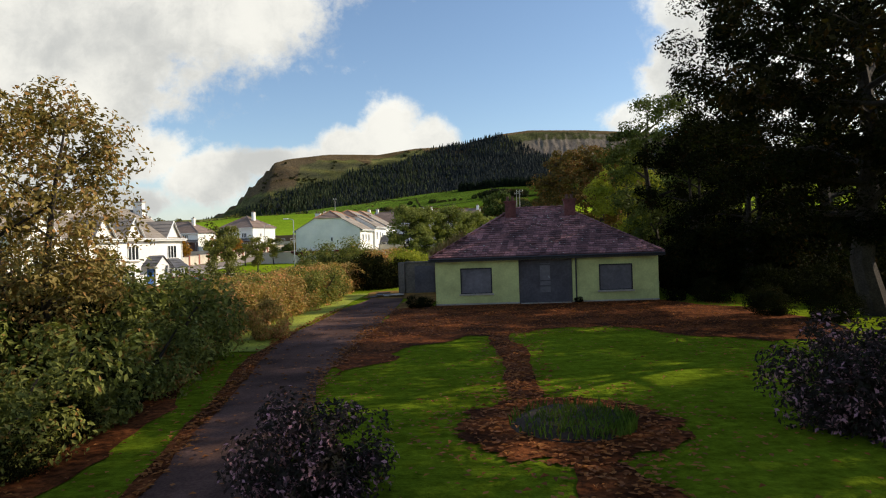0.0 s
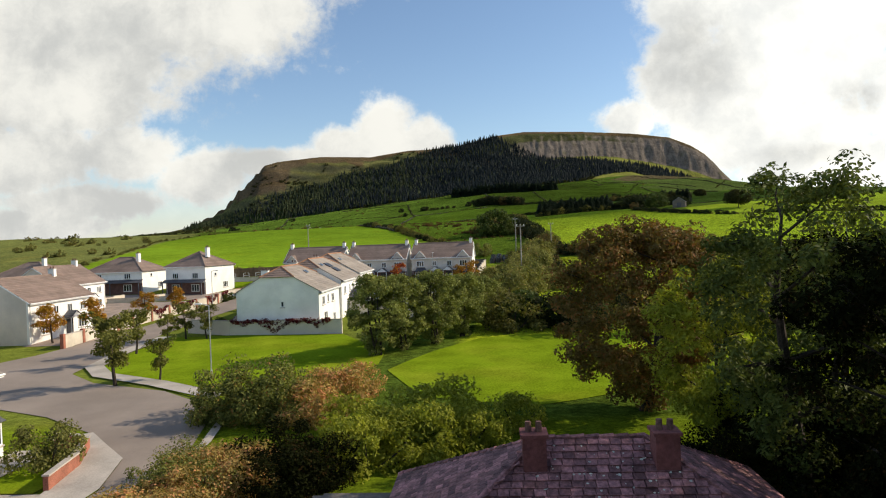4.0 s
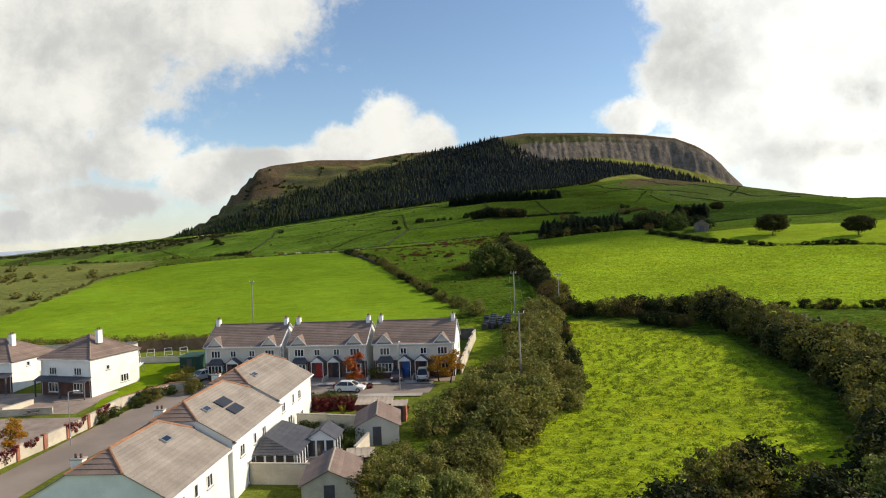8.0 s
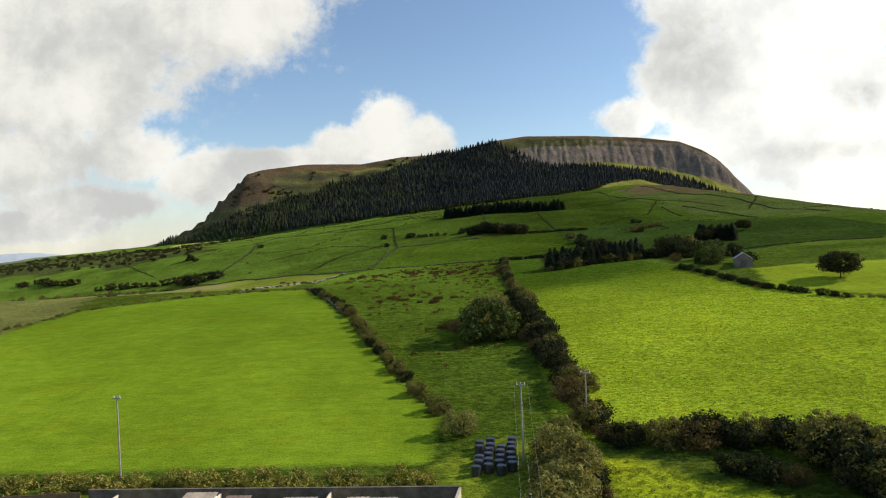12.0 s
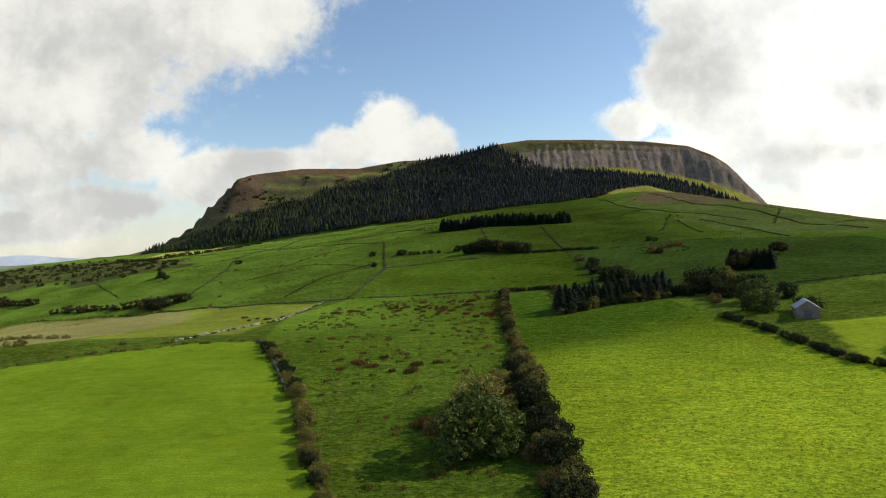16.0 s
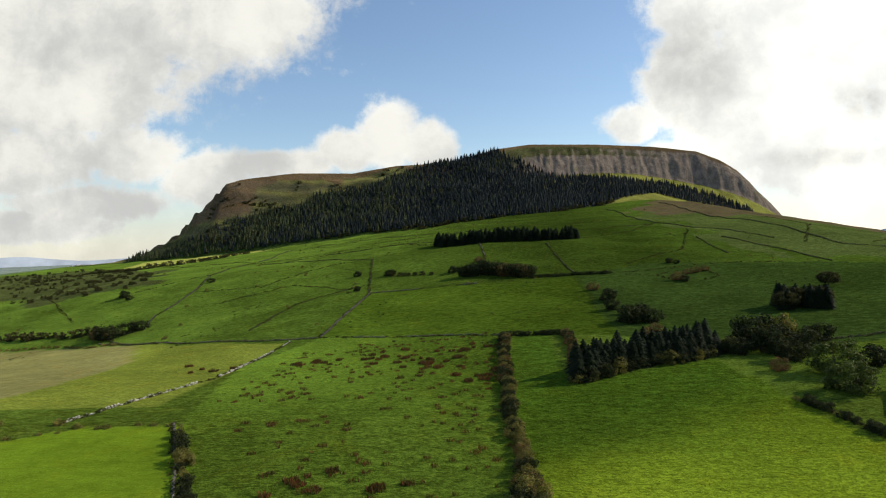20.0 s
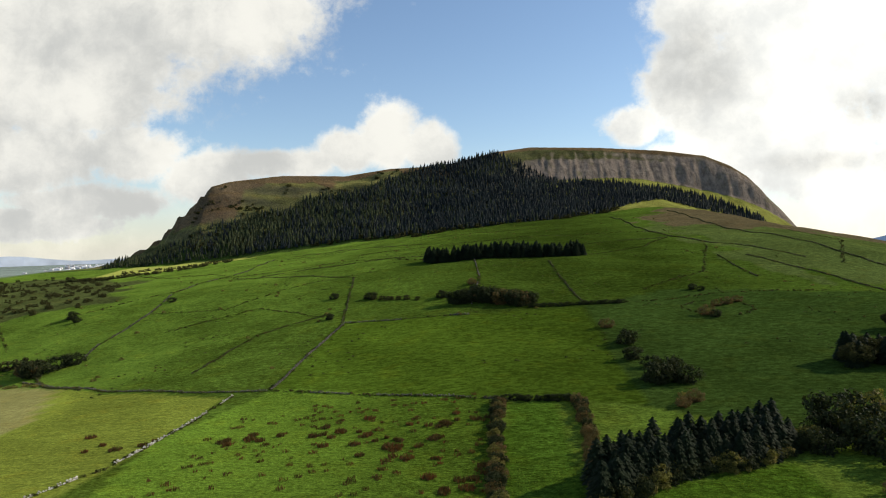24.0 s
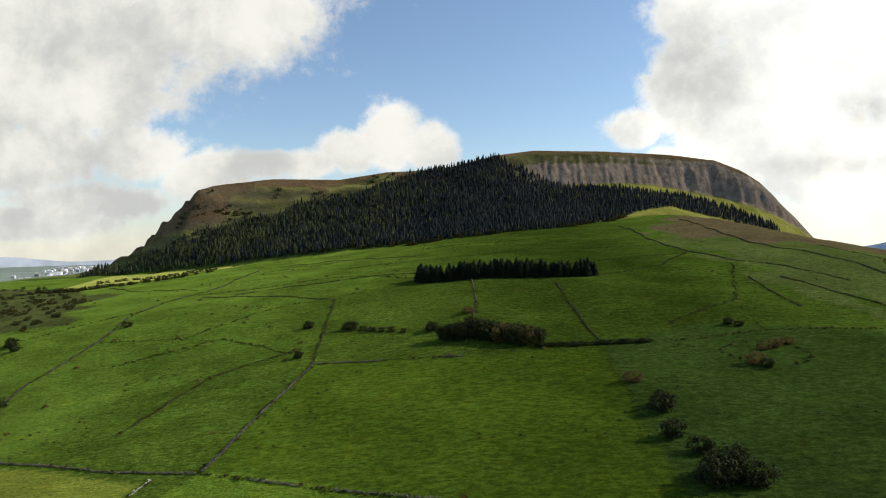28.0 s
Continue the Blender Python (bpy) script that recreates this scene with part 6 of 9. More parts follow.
        build_house(pose(cx, cy, hz(cx, cy), 0, 0, 90), ln, 8.6, 4.85, 7.35, "white house with twin gablets, brick base and " + ("blue" if mat is PAINT_BLUE else "dark") + " door", RENDER_WHITE, ROOF_TAN,
                    windows=[("F", -2.9, 2.85, 1.7, 1.25, 3), ("F", 3.6, 2.85, 1.7, 1.25, 3), ("F", -3.6, 0.35, 1.7, 1.7, 3)], gablets=((-2.9, 2.7, 1.5), (3.6, 2.5, 1.4)), porches=((-0.4, 2.3, GLASS, mat),), bays=((3.7, 2.6, 0.7, 1.35),),
                    chimneys=((4.9, 3.6),), group="houses by the hedge", patch=(RENDER_GREY_AND_SHADE, -1))


def _veranda(w):
    bm = bmesh.new()
    coursed(bm, (-w / 2 - 0.2, -1.35, 2.35), (w / 2 + 0.2, -1.35, 2.35), (w / 2 + 0.2, -0.06, 2.95), (-w / 2 - 0.2, -0.06, 2.95), 4)
    for x in (-w / 2 + 0.1, 0.0, w / 2 - 0.1):
        bx(bm, x - 0.08, x + 0.08, -1.25, -1.09, -0.3, 2.36)
    return bm


def build_roads():
    rng = random.Random(2)
    road = [(-18.5, 10), (-17.3, 38), (-17.1, 52), (-17.3, 60), (-19.5, 69), (-26, 74.5), (-34, 78.0), (-38.5, 82), (-40.0, 90), (-41.0, 105), (-40.8, 120), (-39.0, 138), (-37.5, 147.2), (-30, 147.2), (-6.2, 146.8), (-5.6, 151.4), (-30, 151.6), (-40, 152.3), (-44.6, 149), (-45.8, 138), (-46.8, 120), (-47.4, 105), (-49.0, 92), (-52, 84), (-49, 77), (-40, 71.5), (-31, 67.5), (-25.2, 63.4), (-22.9, 61.0), (-20.4, 58.4), (-19.1, 54), (-19.2, 46.5), (-19.3, 38), (-19.3, 10)]
    sheet("road", road, ROAD_GREY, 0.05, "grey worn tarmac estate road", "road")
    green = [(-21.6, 71.5), (-28, 76.2), (-34.5, 80), (-37.3, 84.5), (-38.4, 92), (-38.8, 101.5), (-30.5, 102.0), (-17.2, 100.6), (-10.6, 90), (-10.2, 83), (-13.2, 76), (-17, 71)]
    sheet("lawn", wobble(green, rng, 0.05, 1), LAWN, 0.06, "mown bright green lawn between the roads", "lawn")
    lawn2 = [(-9.0, 80.5), (-5.5, 89), (-1.0, 95.5), (9, 97.5), (14, 92), (13.5, 80), (9, 71), (3, 68), (-5, 71)]
    sheet("back_lawn", wobble(lawn2, rng, 0.08, 1), LAWN, 0.05, "mown lawn enclosed by trees", "lawn")
    side = [(18, 66), (32, 64), (42, 76), (42, 92), (30, 93), (20, 88), (16.5, 76)]
    sheet("side_lawn", side, LAWN, 0.05, "small mown lawn among the trees", "lawn")
    footway = [(-19.25, 10), (-19.25, 38), (-19.15, 46.5), (-19.05, 54), (-20.35, 58.4), (-22.85, 61.0), (-25.1, 63.4), (-27.0, 62.0), (-24.0, 60.3), (-22.2, 57.0), (-21.35, 52), (-21.35, 38), (-21.35, 10)]
    sheet("footway", footway, CONCRETE, 0.15, "pale concrete footway with a kerb before the houses", "pavement")
    for nm, line, wid in (("pavement", [(-20.6, 72.2), (-28, 77.2), (-35.0, 81.0), (-38.2, 85), (-39.4, 92), (-39.6, 102)], 0.85), ("pavement", [(-17.2, 24), (-16.8, 40), (-16.6, 54), (-16.8, 61), (-18.2, 68)], 0.28), ("pavement", [(-38, 146.4), (-30, 146.3), (-7, 145.9)], 0.7), ("pavement", [(-40, 153.4), (-30, 152.6), (-6, 152.2)], 0.9)):
        o, p = [], []
        for i, (x, y) in enumerate(line):
            a, b = line[max(i - 1, 0)], line[min(i + 1, len(line) - 1)]
            d = Vector((b[0] - a[0], b[1] - a[1])).normalized()
            o.append((x - d.y * wid, y + d.x * wid))
            p.append((x + d.y * wid, y - d.x * wid))
        sheet(nm, o + p[::-1], CONCRETE, 0.13, "pale concrete pavement along the road", "pavement")
    for x0, x1, y0, y1 in ((-27.9, -21.4, 46.5, 53.6), (-27.9, -25.6, 53.6, 60.3), (-41.5, -3.0, 152.6, 157.2), (-82, -52, 141, 151.5), (-33.5, -30.9, 103.2, 140), (-55, -48, 98, 112), (-84, -49.9, 112.2, 139.4)):
        sheet("paved_yard", [(x0, y0), (x1, y0), (x1, y1), (x0, y1)], CONCRETE if y0 < 60 else YARD, 0.045, "worn paved front yard", "yard")
    for x0, x1, y0, y1 in ((-25.5, -22.2, 53.7, 59.6), (-20.4, -15.5, 126.5, 139), (-44, -3, 166, 178.2)):
        sheet("garden_grass", [(x0, y0), (x1, y0), (x1, y1), (x0, y1)], LAWN, 0.06, "small garden lawn beside the house", "lawn")


def wall_line(name, points, high, thick, material, label, cap=None, group="", piers=0.0, pier_mat=None):
    """A wall on the ground along a line, one panel per stretch, with a coping."""
    t = thing(name, pose(points[0][0], points[0][1], 0), label, "wall", group)
    t.matrix_world = Matrix()
    for a, b in zip(points, points[1:]):
        A, Bv = Vector((*a, 0)), Vector((*b, 0))
        ln = (Bv - A).length
        n = max(1, round(ln / 4.0))
        for k in range(n):
            p, q = A.lerp(Bv, k / n), A.lerp(Bv, (k + 1) / n)
            mid = (p + q) / 2
            m = pose(mid.x, mid.y, hz(mid.x, mid.y), 0, 0, math.degrees(math.atan2(q.y - p.y, q.x - p.x)))
            h = (q - p).length / 2
            put("panel", shared(("wall_panel", round(h, 3), high, thick, material.name), lambda bm: bx(bm, -h, h, -thick / 2, thick / 2, -0.5, high), material), t, m)
            if cap:
                put("coping", shared(("coping", round(h, 3), high, thick, cap.name), lambda bm: bx(bm, -h, h, -thick / 2 - 0.05, thick / 2 + 0.05, high, high + 0.08), cap), t, m)
            if piers:
                put("pier", shared(("pier", high, piers, (pier_mat or material).name), lambda bm: bx(bm, -piers / 2, piers / 2, -piers / 2, piers / 2, -0.5, high + 0.2), pier_mat or material), t, pose(p.x, p.y, hz(p.x, p.y), 0, 0, 0))
    return t


def lawn_material():
    m = bpy.data.materials.new("mown_lawn")
    m.use_nodes = True
    N = Nodes(m.node_tree)
    pos = N.add("ShaderNodeNewGeometry").outputs["Position"]
    k = N.math("MULTIPLY", N.ramp(N.noise(pos, 0.25, 4.0, 0.6), 0.3, 0.7, 0.8, 1.2), N.ramp(N.noise(pos, 6.0, 5.0, 0.7), 0.3, 0.7, 0.75, 1.25))
    c = N.mix(N.ramp(N.noise(pos, 0.12, 3.0, 0.5), 0.45, 0.7), (0.165, 0.240, 0.010, 1), (0.220, 0.275, 0.016, 1))
    c = N.mix(1.0, c, N.add("ShaderNodeCombineXYZ", i0=k, i1=k, i2=k).outputs[0], "MULTIPLY")
    b = N.add("ShaderNodeBsdfPrincipled", Roughness=0.9)
    b.inputs["Specular IOR Level"].default_value = 0.0
    N.link(c, b.inputs["Base Color"])
    h = N.add("ShaderNodeBump", Strength=0.5, Distance=0.04, Height=N.noise(pos, 12.0, 5.0, 0.7))
    N.link(h.outputs[0], b.inputs["Normal"])
    N.link(b.outputs[0], N.add("ShaderNodeOutputMaterial").inputs[0])
    return m


LAWN = lawn_material()
YARD = surface("yard_paving", (0.30, 0.235, 0.19), 0.9, 8.0, 0.18, 0.5, 0.22, 0.3, 40.0)
build_roads()
build_estate()


def build_estate_walls():
    wall_line("boundary_wall", [(-48.6, 96), (-49.2, 112), (-48.4, 121), (-47.3, 128), (-46.6, 135), (-47.0, 143)], 1.5, 0.22, WALL_CREAM, "cream panelled boundary wall with red brick piers", CONCRETE, piers=0.42, pier_mat=BRICK_RED)
    wall_line("green_wall", [(-38.0, 105.0), (-31.4, 102.2), (-17.5, 101.4)], 1.7, 0.22, RENDER_GREY_AND_SHADE, "pale rendered wall below the gable with dark creeper", CONCRETE)
    wall_line("yard_wall", [(-20.2, 117.6), (-11.6, 117.0)], 1.9, 0.2, WALL_CREAM, "pale garden wall behind the row", CONCRETE)
    wall_line("yard_wall", [(-20.2, 133.0), (-12.2, 131.6)], 1.8, 0.2, WALL_CREAM, "pale garden wall behind the row", CONCRETE)
    wall_line("yard_wall", [(-11.6, 117.0), (-10.6, 126.0)], 1.8, 0.2, WALL_CREAM, "pale garden wall behind the row", CONCRETE)
    wall_line("field_wall", [(-44.5, 179.2), (-30, 179.0), (-0.6, 178.5)], 1.9, 0.22, CONCRETE_OLD, "long grey wall between gardens and field", CONCRETE_OLD)
    wall_line("timber_fence", [(-63.0, 177.0), (-45.2, 178.6)], 2.0, 0.08, BOARD_BROWN, "dark brown timber garden fence with posts", None, piers=0.14, pier_mat=BOARD_BROWN)
    wall_line("back_wall", [(-110, 175.2), (-72, 176.2), (-63.1, 176.9)], 1.9, 0.2, RENDER_GREY_AND_SHADE, "pale grey wall behind the back gardens", CONCRETE)
    wall_line("end_wall", [(-2.2, 156.0), (-1.3, 170.0), (-0.5, 178.5)], 1.9, 0.22, WALL_CREAM, "pale side wall of the end garden", CONCRETE)
    wall_line("front_wall", [(-25.6, 46.2), (-21.9, 46.4)], 0.95, 0.22, RENDER_GREY_AND_SHADE, "low rendered front garden wall with pale coping", WALL_CREAM)
    wall_line("brick_wall", [(-25.8, 60.8), (-23.6, 60.4), (-22.3, 57.4), (-21.6, 53.8)], 0.8, 0.25, BRICK_RED, "low red brick garden wall", CONCRETE)
    wall_line("brick_wall", [(-21.6, 46.6), (-21.6, 50.2)], 0.8, 0.25, BRICK_RED, "low red brick garden wall", CONCRETE)
    for x in (-41.0, -28.6, -15.6):
        wall_line("garden_divider", [(x, 165.8), (x + 0.3, 178.8)], 1.7, 0.18, RENDER_GREY_AND_SHADE, "grey wall between back gardens", None, "garden dividers")
    for x in (-35.6, -22.3, -9.1, -29.0, -15.7):
        wall_line("drive_divider", [(x, 152.9), (x, 156.0)], 0.6, 0.18, WALL_CREAM, "low wall between driveways", None, "drive dividers")
    # garages and conservatory behind the row
    for cx, cy, w, d, rot, mat in ((-9.9, 127.2, 4.6, 6.2, 8, RENDER_GREY_AND_SHADE), (-11.4, 112.2, 4.6, 6.0, 8, WALL_CREAM)):
        t = thing("garage", pose(cx, cy, hz(cx, cy + 2), 0, 0, rot), "small garage with a brown pitched roof", "garage", "back garages")
        bm = bmesh.new()
        bx(bm, -w / 2, w / 2, 0, d, -0.5, 2.0)
        part("wall", bm, mat, t)
        g = part("gable", _gable(w, 2.001, 2.02, 3.1, 0.2), mat, t)
        g = part("gable", _gable(w, 2.001, 2.02, 3.1, 0.2), mat, t)
        g.matrix_basis = pose(0, d - 0.2, 0)
        for sx in (-1, 1):
            tiled_slope("roof_slope", (sx * (w / 2 + 0.25), -0.25, 1.92), (sx * (w / 2 + 0.25), d + 0.25, 1.92), (0, d + 0.25, 3.18), (0, -0.25, 3.18), 8, ROOF_BROWN, t)
        bm = bmesh.new()
        tube(bm, [(0, -0.25, 3.2), (0, d + 0.25, 3.2)], [0.1, 0.1], 6)
        part("ridge_tiles", bm, ROOF_TAN, t)
        box("door", -0.45, 0.45, -0.05, -0.002, -0.1, 1.9, BOARD_GREY, t)
    c = thing("conservatory", pose(-20.0, 118.6, hz(-18, 121)), "white framed conservatory with grey slate roof", "conservatory")
    box("base", 0.0, 4.0, 0.0, 7.2, -0.4, 0.5, RENDER_WHITE, c)
    for k in range(8):
        window(c, pose(4.0, 3.6, 0, 0, 0, 90), -3.2 + 0.9 * k, 0.5, 0.9, 1.75, 1)
    for k in range(4):
        window(c, pose(0, 0, 0), 0.5 + 0.95 * k, 0.5, 0.95, 1.75, 1)
    tiled_slope("roof_slope", (4.25, -0.25, 2.25), (4.25, 7.4, 2.25), (0.3, 7.4, 3.5), (0.3, 1.8, 3.5), 7, SLATE, c)
    tiled_slope("roof_slope", (-0.1, -0.25, 2.25), (4.25, -0.25, 2.25), (0.33, 1.8, 3.5), (0.27, 1.8, 3.5), 7, SLATE, c)
    box("eaves_beam", -0.1, 4.2, -0.2, 7.35, 2.18, 2.26, TRIM_WHITE, c)
    w2 = thing("sun_room", pose(-16.2, 122.8, hz(-15, 124), 0, 0, 0), "white glazed sun room gable beside the conservatory", "sun room")
    box("base", 0, 2.8, 0, 3.2, -0.4, 0.4, RENDER_WHITE, w2)
    for k in range(3):
        window(w2, pose(0, 0, 0), 0.46 + 0.93 * k, 0.4, 0.93, 1.8, 1)
        window(w2, pose(2.8, 1.6, 0, 0, 0, 90), -1.05 + 1.05 * k, 0.4, 1.0, 1.8, 1)
    g = part("gable", _gable(2.8, 2.201, 2.25, 3.1, 0.1), TRIM_WHITE, w2)
    g.matrix_basis = pose(1.4, 0, 0)
    for sx in (-1, 1):
        bm = bmesh.new()
        coursed(bm, (1.4 + sx * 1.65, -0.15, 2.15), (1.4 + sx * 1.65, 3.4, 2.15), (1.4, 3.4, 3.2), (1.4, -0.15, 3.2), 5)
        part("roof_slope", bm, SLATE, w2)


build_estate_walls()


# ---- vehicles ----
def build_car(m, paint, label, length=4.1, tall=1.45):
    """A car on its wheels: shaped body, glazed cabin, lamps, four wheels. Nose towards -x."""
    t = thing("car", m, label, "car")
    L, W = length / 2, 0.84
    prof = [(-L, 0.38), (-L + 0.05, 0.68), (-L + 0.75, 0.88), (-L + 1.05, 0.95), (L - 0.12, 1.0), (L, 0.72), (L - 0.03, 0.35), (L - 0.5, 0.26), (-L + 0.3, 0.26)]
    bm = bmesh.new()
    rings = []
    for y, k in ((-W, 0.94), (-W * 0.82, 1.0), (W * 0.82, 1.0), (W, 0.94)):
        rings.append([bm.verts.new((x * (0.985 if abs(y) == W else 1), y, 0.26 + (z - 0.26) * k)) for x, z in prof])
    for a, b in zip(rings, rings[1:]):
        for i in range(len(prof)):
            j = (i + 1) % len(prof)
            bm.faces.new((a[i], a[j], b[j], b[i]))
    bm.faces.new(rings[0])
    bm.faces.new(rings[-1][::-1])
    bmesh.ops.recalc_face_normals(bm, faces=bm.faces[:])
    part("body", bm, paint, t)
    # cabin
    cab = [(-L + 1.0, 0.94), (-L + 1.75, tall - 0.06), (-L + 2.3, tall), (L - 0.75, tall - 0.02), (L - 0.12, 0.98)]
    bm = bmesh.new()
    A = [bm.verts.new((x, -W * (0.93 if z < 1.1 else 0.72), z)) for x, z in cab]
    Bv = [bm.verts.new((x, W * (0.93 if z < 1.1 else 0.72), z)) for x, z in cab]
    for i in range(5):
        j = (i + 1) % 5
        bm.faces.new((A[i], A[j], Bv[j], Bv[i]))
    bm.faces.new(A)
    bm.faces.new(Bv[::-1])
    bmesh.ops.recalc_face_normals(bm, faces=bm.faces[:])
    part("cabin_glass", bm, GLASS, t)
    bm = bmesh.new()
    bx(bm, -L + 1.72, L - 0.72, -W * 0.73, W * 0.73, tall - 0.05, tall + 0.02)
    bmesh.ops.bevel(bm, geom=bm.edges[:], offset=0.03, segments=2, affect="EDGES")
    part("roof", bm, paint, t)
    for x0, x1 in ((-L + 1.0, -L + 1.78), (L - 0.12, L - 0.74), (0.15, 0.12)):
        for s in (-1, 1):
            bm = bmesh.new()
            tube(bm, [(x0, s * W * 0.93, 0.97), (x1, s * W * 0.735, tall - 0.02)], [0.045, 0.04], 5)
            part("pillar", bm, paint, t)
    for s in (-1, 1):
        box("wing_mirror", -L + 1.22, -L + 1.36, min(s * W, s * (W + 0.16)), max(s * W, s * (W + 0.16)), 0.98, 1.10, paint, t, bevel=0.02)
        for x0 in (-0.62, 0.42):
            box("door_seam", x0, x0 + 0.012, min(s * W, s * (W + 0.004)), max(s * W, s * (W + 0.004)), 0.36, 0.9, PAINT_DARK, t)
        for x0 in (0.2, 1.1):
            box("door_handle", x0, x0 + 0.16, min(s * W, s * (W + 0.02)), max(s * W, s * (W + 0.02)), 0.80, 0.83, PAINT_DARK, t)
    wheel = bmesh.new()
    bmesh.ops.create_cone(wheel, cap_ends=True, segments=18, radius1=0.31, radius2=0.31, depth=0.2, matrix=pose(0, 0, 0, 90))
    tyre = bpy.data.meshes.new("tyre")
    wheel.to_mesh(tyre)
    wheel.free()
    tyre.materials.append(PAINT_DARK)
    for sx in (-L + 0.78, L - 0.75):
        for sy in (-1, 1):
            w = put("wheel", tyre, t, pose(sx, sy * (W - 0.09), 0.31))
            bm = bmesh.new()
            bmesh.ops.create_cone(bm, cap_ends=True, segments=14, radius1=0.19, radius2=0.17, depth=0.02, matrix=pose(0, sy * 0.108, 0, 90))
            part("rim", bm, METAL_GREY, w)
    for sy in (-1, 1):
        box("headlight", -L - 0.01, -L + 0.12, sy * 0.62 - 0.16, sy * 0.62 + 0.16, 0.58, 0.72, TRIM_WHITE, t)
        box("tail_light", L - 0.09, L + 0.012, sy * 0.66 - 0.09, sy * 0.66 + 0.09, 0.68, 0.92, PAINT_RED, t)
    box("number_plate", L + 0.002, L + 0.02, -0.26, 0.26, 0.50, 0.61, TRIM_WHITE, t)
    box("bumper", L - 0.06, L + 0.03, -W * 0.9, W * 0.9, 0.34, 0.48, PAINT_DARK, t)
    return t


PAINT_CAR_RED = surface("red_car_paint", (0.45, 0.018, 0.025), 0.25, 3.0, 0.03, 0.6, 0.03, 0.0, spec=0.6)
PAINT_SILVER = surface("silver_car_paint", (0.55, 0.56, 0.57), 0.3, 3.0, 0.03, 0.6, 0.03, 0.0, metal=0.4)
PAINT_CAR_WHITE = surface("white_car_paint", (0.78, 0.78, 0.77), 0.3, 3.0, 0.03, 0.6, 0.03, 0.0, spec=0.5)
PAINT_CAR_DARK = surface("dark_car_paint", (0.05, 0.03, 0.035), 0.3, 3.0, 0.03, 0.6, 0.03, 0.0, spec=0.5)
for x, y, rot, paint, lab, tall in ((-25.0, 51.6, -10, PAINT_CAR_RED, "red hatchback parked on the drive before a blue door", 1.45), (-17.2, 148.3, 176, PAINT_CAR_WHITE, "white hatchback parked along the estate road", 1.45), (-11.4, 153.8, 92, PAINT_CAR_DARK, "dark estate car on a driveway", 1.45),
                                   (-7.6, 153.6, -88, PAINT_SILVER, "silver people carrier parked on a driveway", 1.75), (-42.0, 156.8, 60, PAINT_SILVER, "silver estate car on a driveway", 1.45), (-83.5, 146.5, 20, PAINT_CAR_DARK, "dark car in a front yard", 1.45), (-32.5, 108.5, 85, PAINT_CAR_DARK, "dark car in the shade beside the row", 1.5)):
    build_car(pose(x, y, hz(x, y) + 0.07, 0, 0, rot), paint, lab, tall=tall)

# ---- hedges, trees and walls of the hillside ----
def along(points, step, rng, wide=0.0):
    """Places along a line at about even steps, strayed sideways."""
    out = []
    for a, b in zip(points, points[1:]):
        A, Bv = Vector(a), Vector(b)
        d = (Bv - A)
        n = max(1, int(d.length / step))
        s = Vector((-d.y, d.x)).normalized()
        for k in range(n):
            p = A.lerp(Bv, (k + rng.random() * 0.6) / n) + s * rng.uniform(-wide, wide)
            out.append((p.x, p.y))
    return out


LEAF_HEDGE = leaf_material("hawthorn_leaves", (0.044, 0.046, 0.014), (0.265, 0.245, 0.062), (0.25, 0.15, 0.055), 0.12, 0.35, thin=0.3)
LEAF_BRAMBLE = leaf_material("bramble_leaves", (0.050, 0.042, 0.015), (0.17, 0.130, 0.044), (0.18, 0.085, 0.038), 0.3, 0.4)
LEAF_WEEDY = leaf_material("tall_weeds", (0.11, 0.115, 0.025), (0.36, 0.34, 0.07), (0.34, 0.24, 0.08), 0.2, 0.3)
LEAF_HEATH = leaf_material("heath_leaves", (0.026, 0.030, 0.011), (0.085, 0.082, 0.030), spec=0.04)
LEAF_HILL = leaf_material("wind_dark_leaves", (0.011, 0.016, 0.008), (0.050, 0.060, 0.024), spec=0.04)
LEAF_WILLOW = leaf_material("willow_leaves", (0.062, 0.070, 0.021), (0.36, 0.345, 0.095), (0.34, 0.24, 0.09), 0.10, 0.35, thin=0.3)
LEAF_RED = leaf_material("red_autumn_leaves", (0.20, 0.035, 0.015), (0.48, 0.10, 0.02), (0.50, 0.26, 0.03), 0.3, 1.0)
LEAF_ORANGE = leaf_material("orange_autumn_leaves", (0.22, 0.11, 0.012), (0.52, 0.30, 0.03), (0.40, 0.14, 0.02), 0.35, 1.0)
STONE_PALE = surface("pale_field_stone", (0.42, 0.40, 0.34), 0.9, 6.0, 0.25, 0.8, 0.25, 0.4, 20.0, island=0.35)
BANK = surface("overgrown_stone_bank", (0.058, 0.060, 0.024), 0.95, 3.0, 0.3, 0.3, 0.3, 0.4, 20.0, island=0.4)
STONE = surface("grey_field_stone", (0.105, 0.098, 0.078), 0.9, 6.0, 0.25, 0.8, 0.25, 0.4, 20.0, island=0.35)
BALE_WRAP = surface("black_bale_wrap", (0.035, 0.036, 0.042), 0.3, 4.0, 0.15, 1.2, 0.2, 0.2, 14.0, spec=0.6)
RUSH = leaf_material("rushes", (0.050, 0.040, 0.014), (0.135, 0.085, 0.028), (0.16, 0.060, 0.024), 0.4, 0.1)
WEED = leaf_material("field_weeds", (0.130, 0.165, 0.015), (0.34, 0.41, 0.035), (0.30, 0.24, 0.07), 0.12, 0.15)


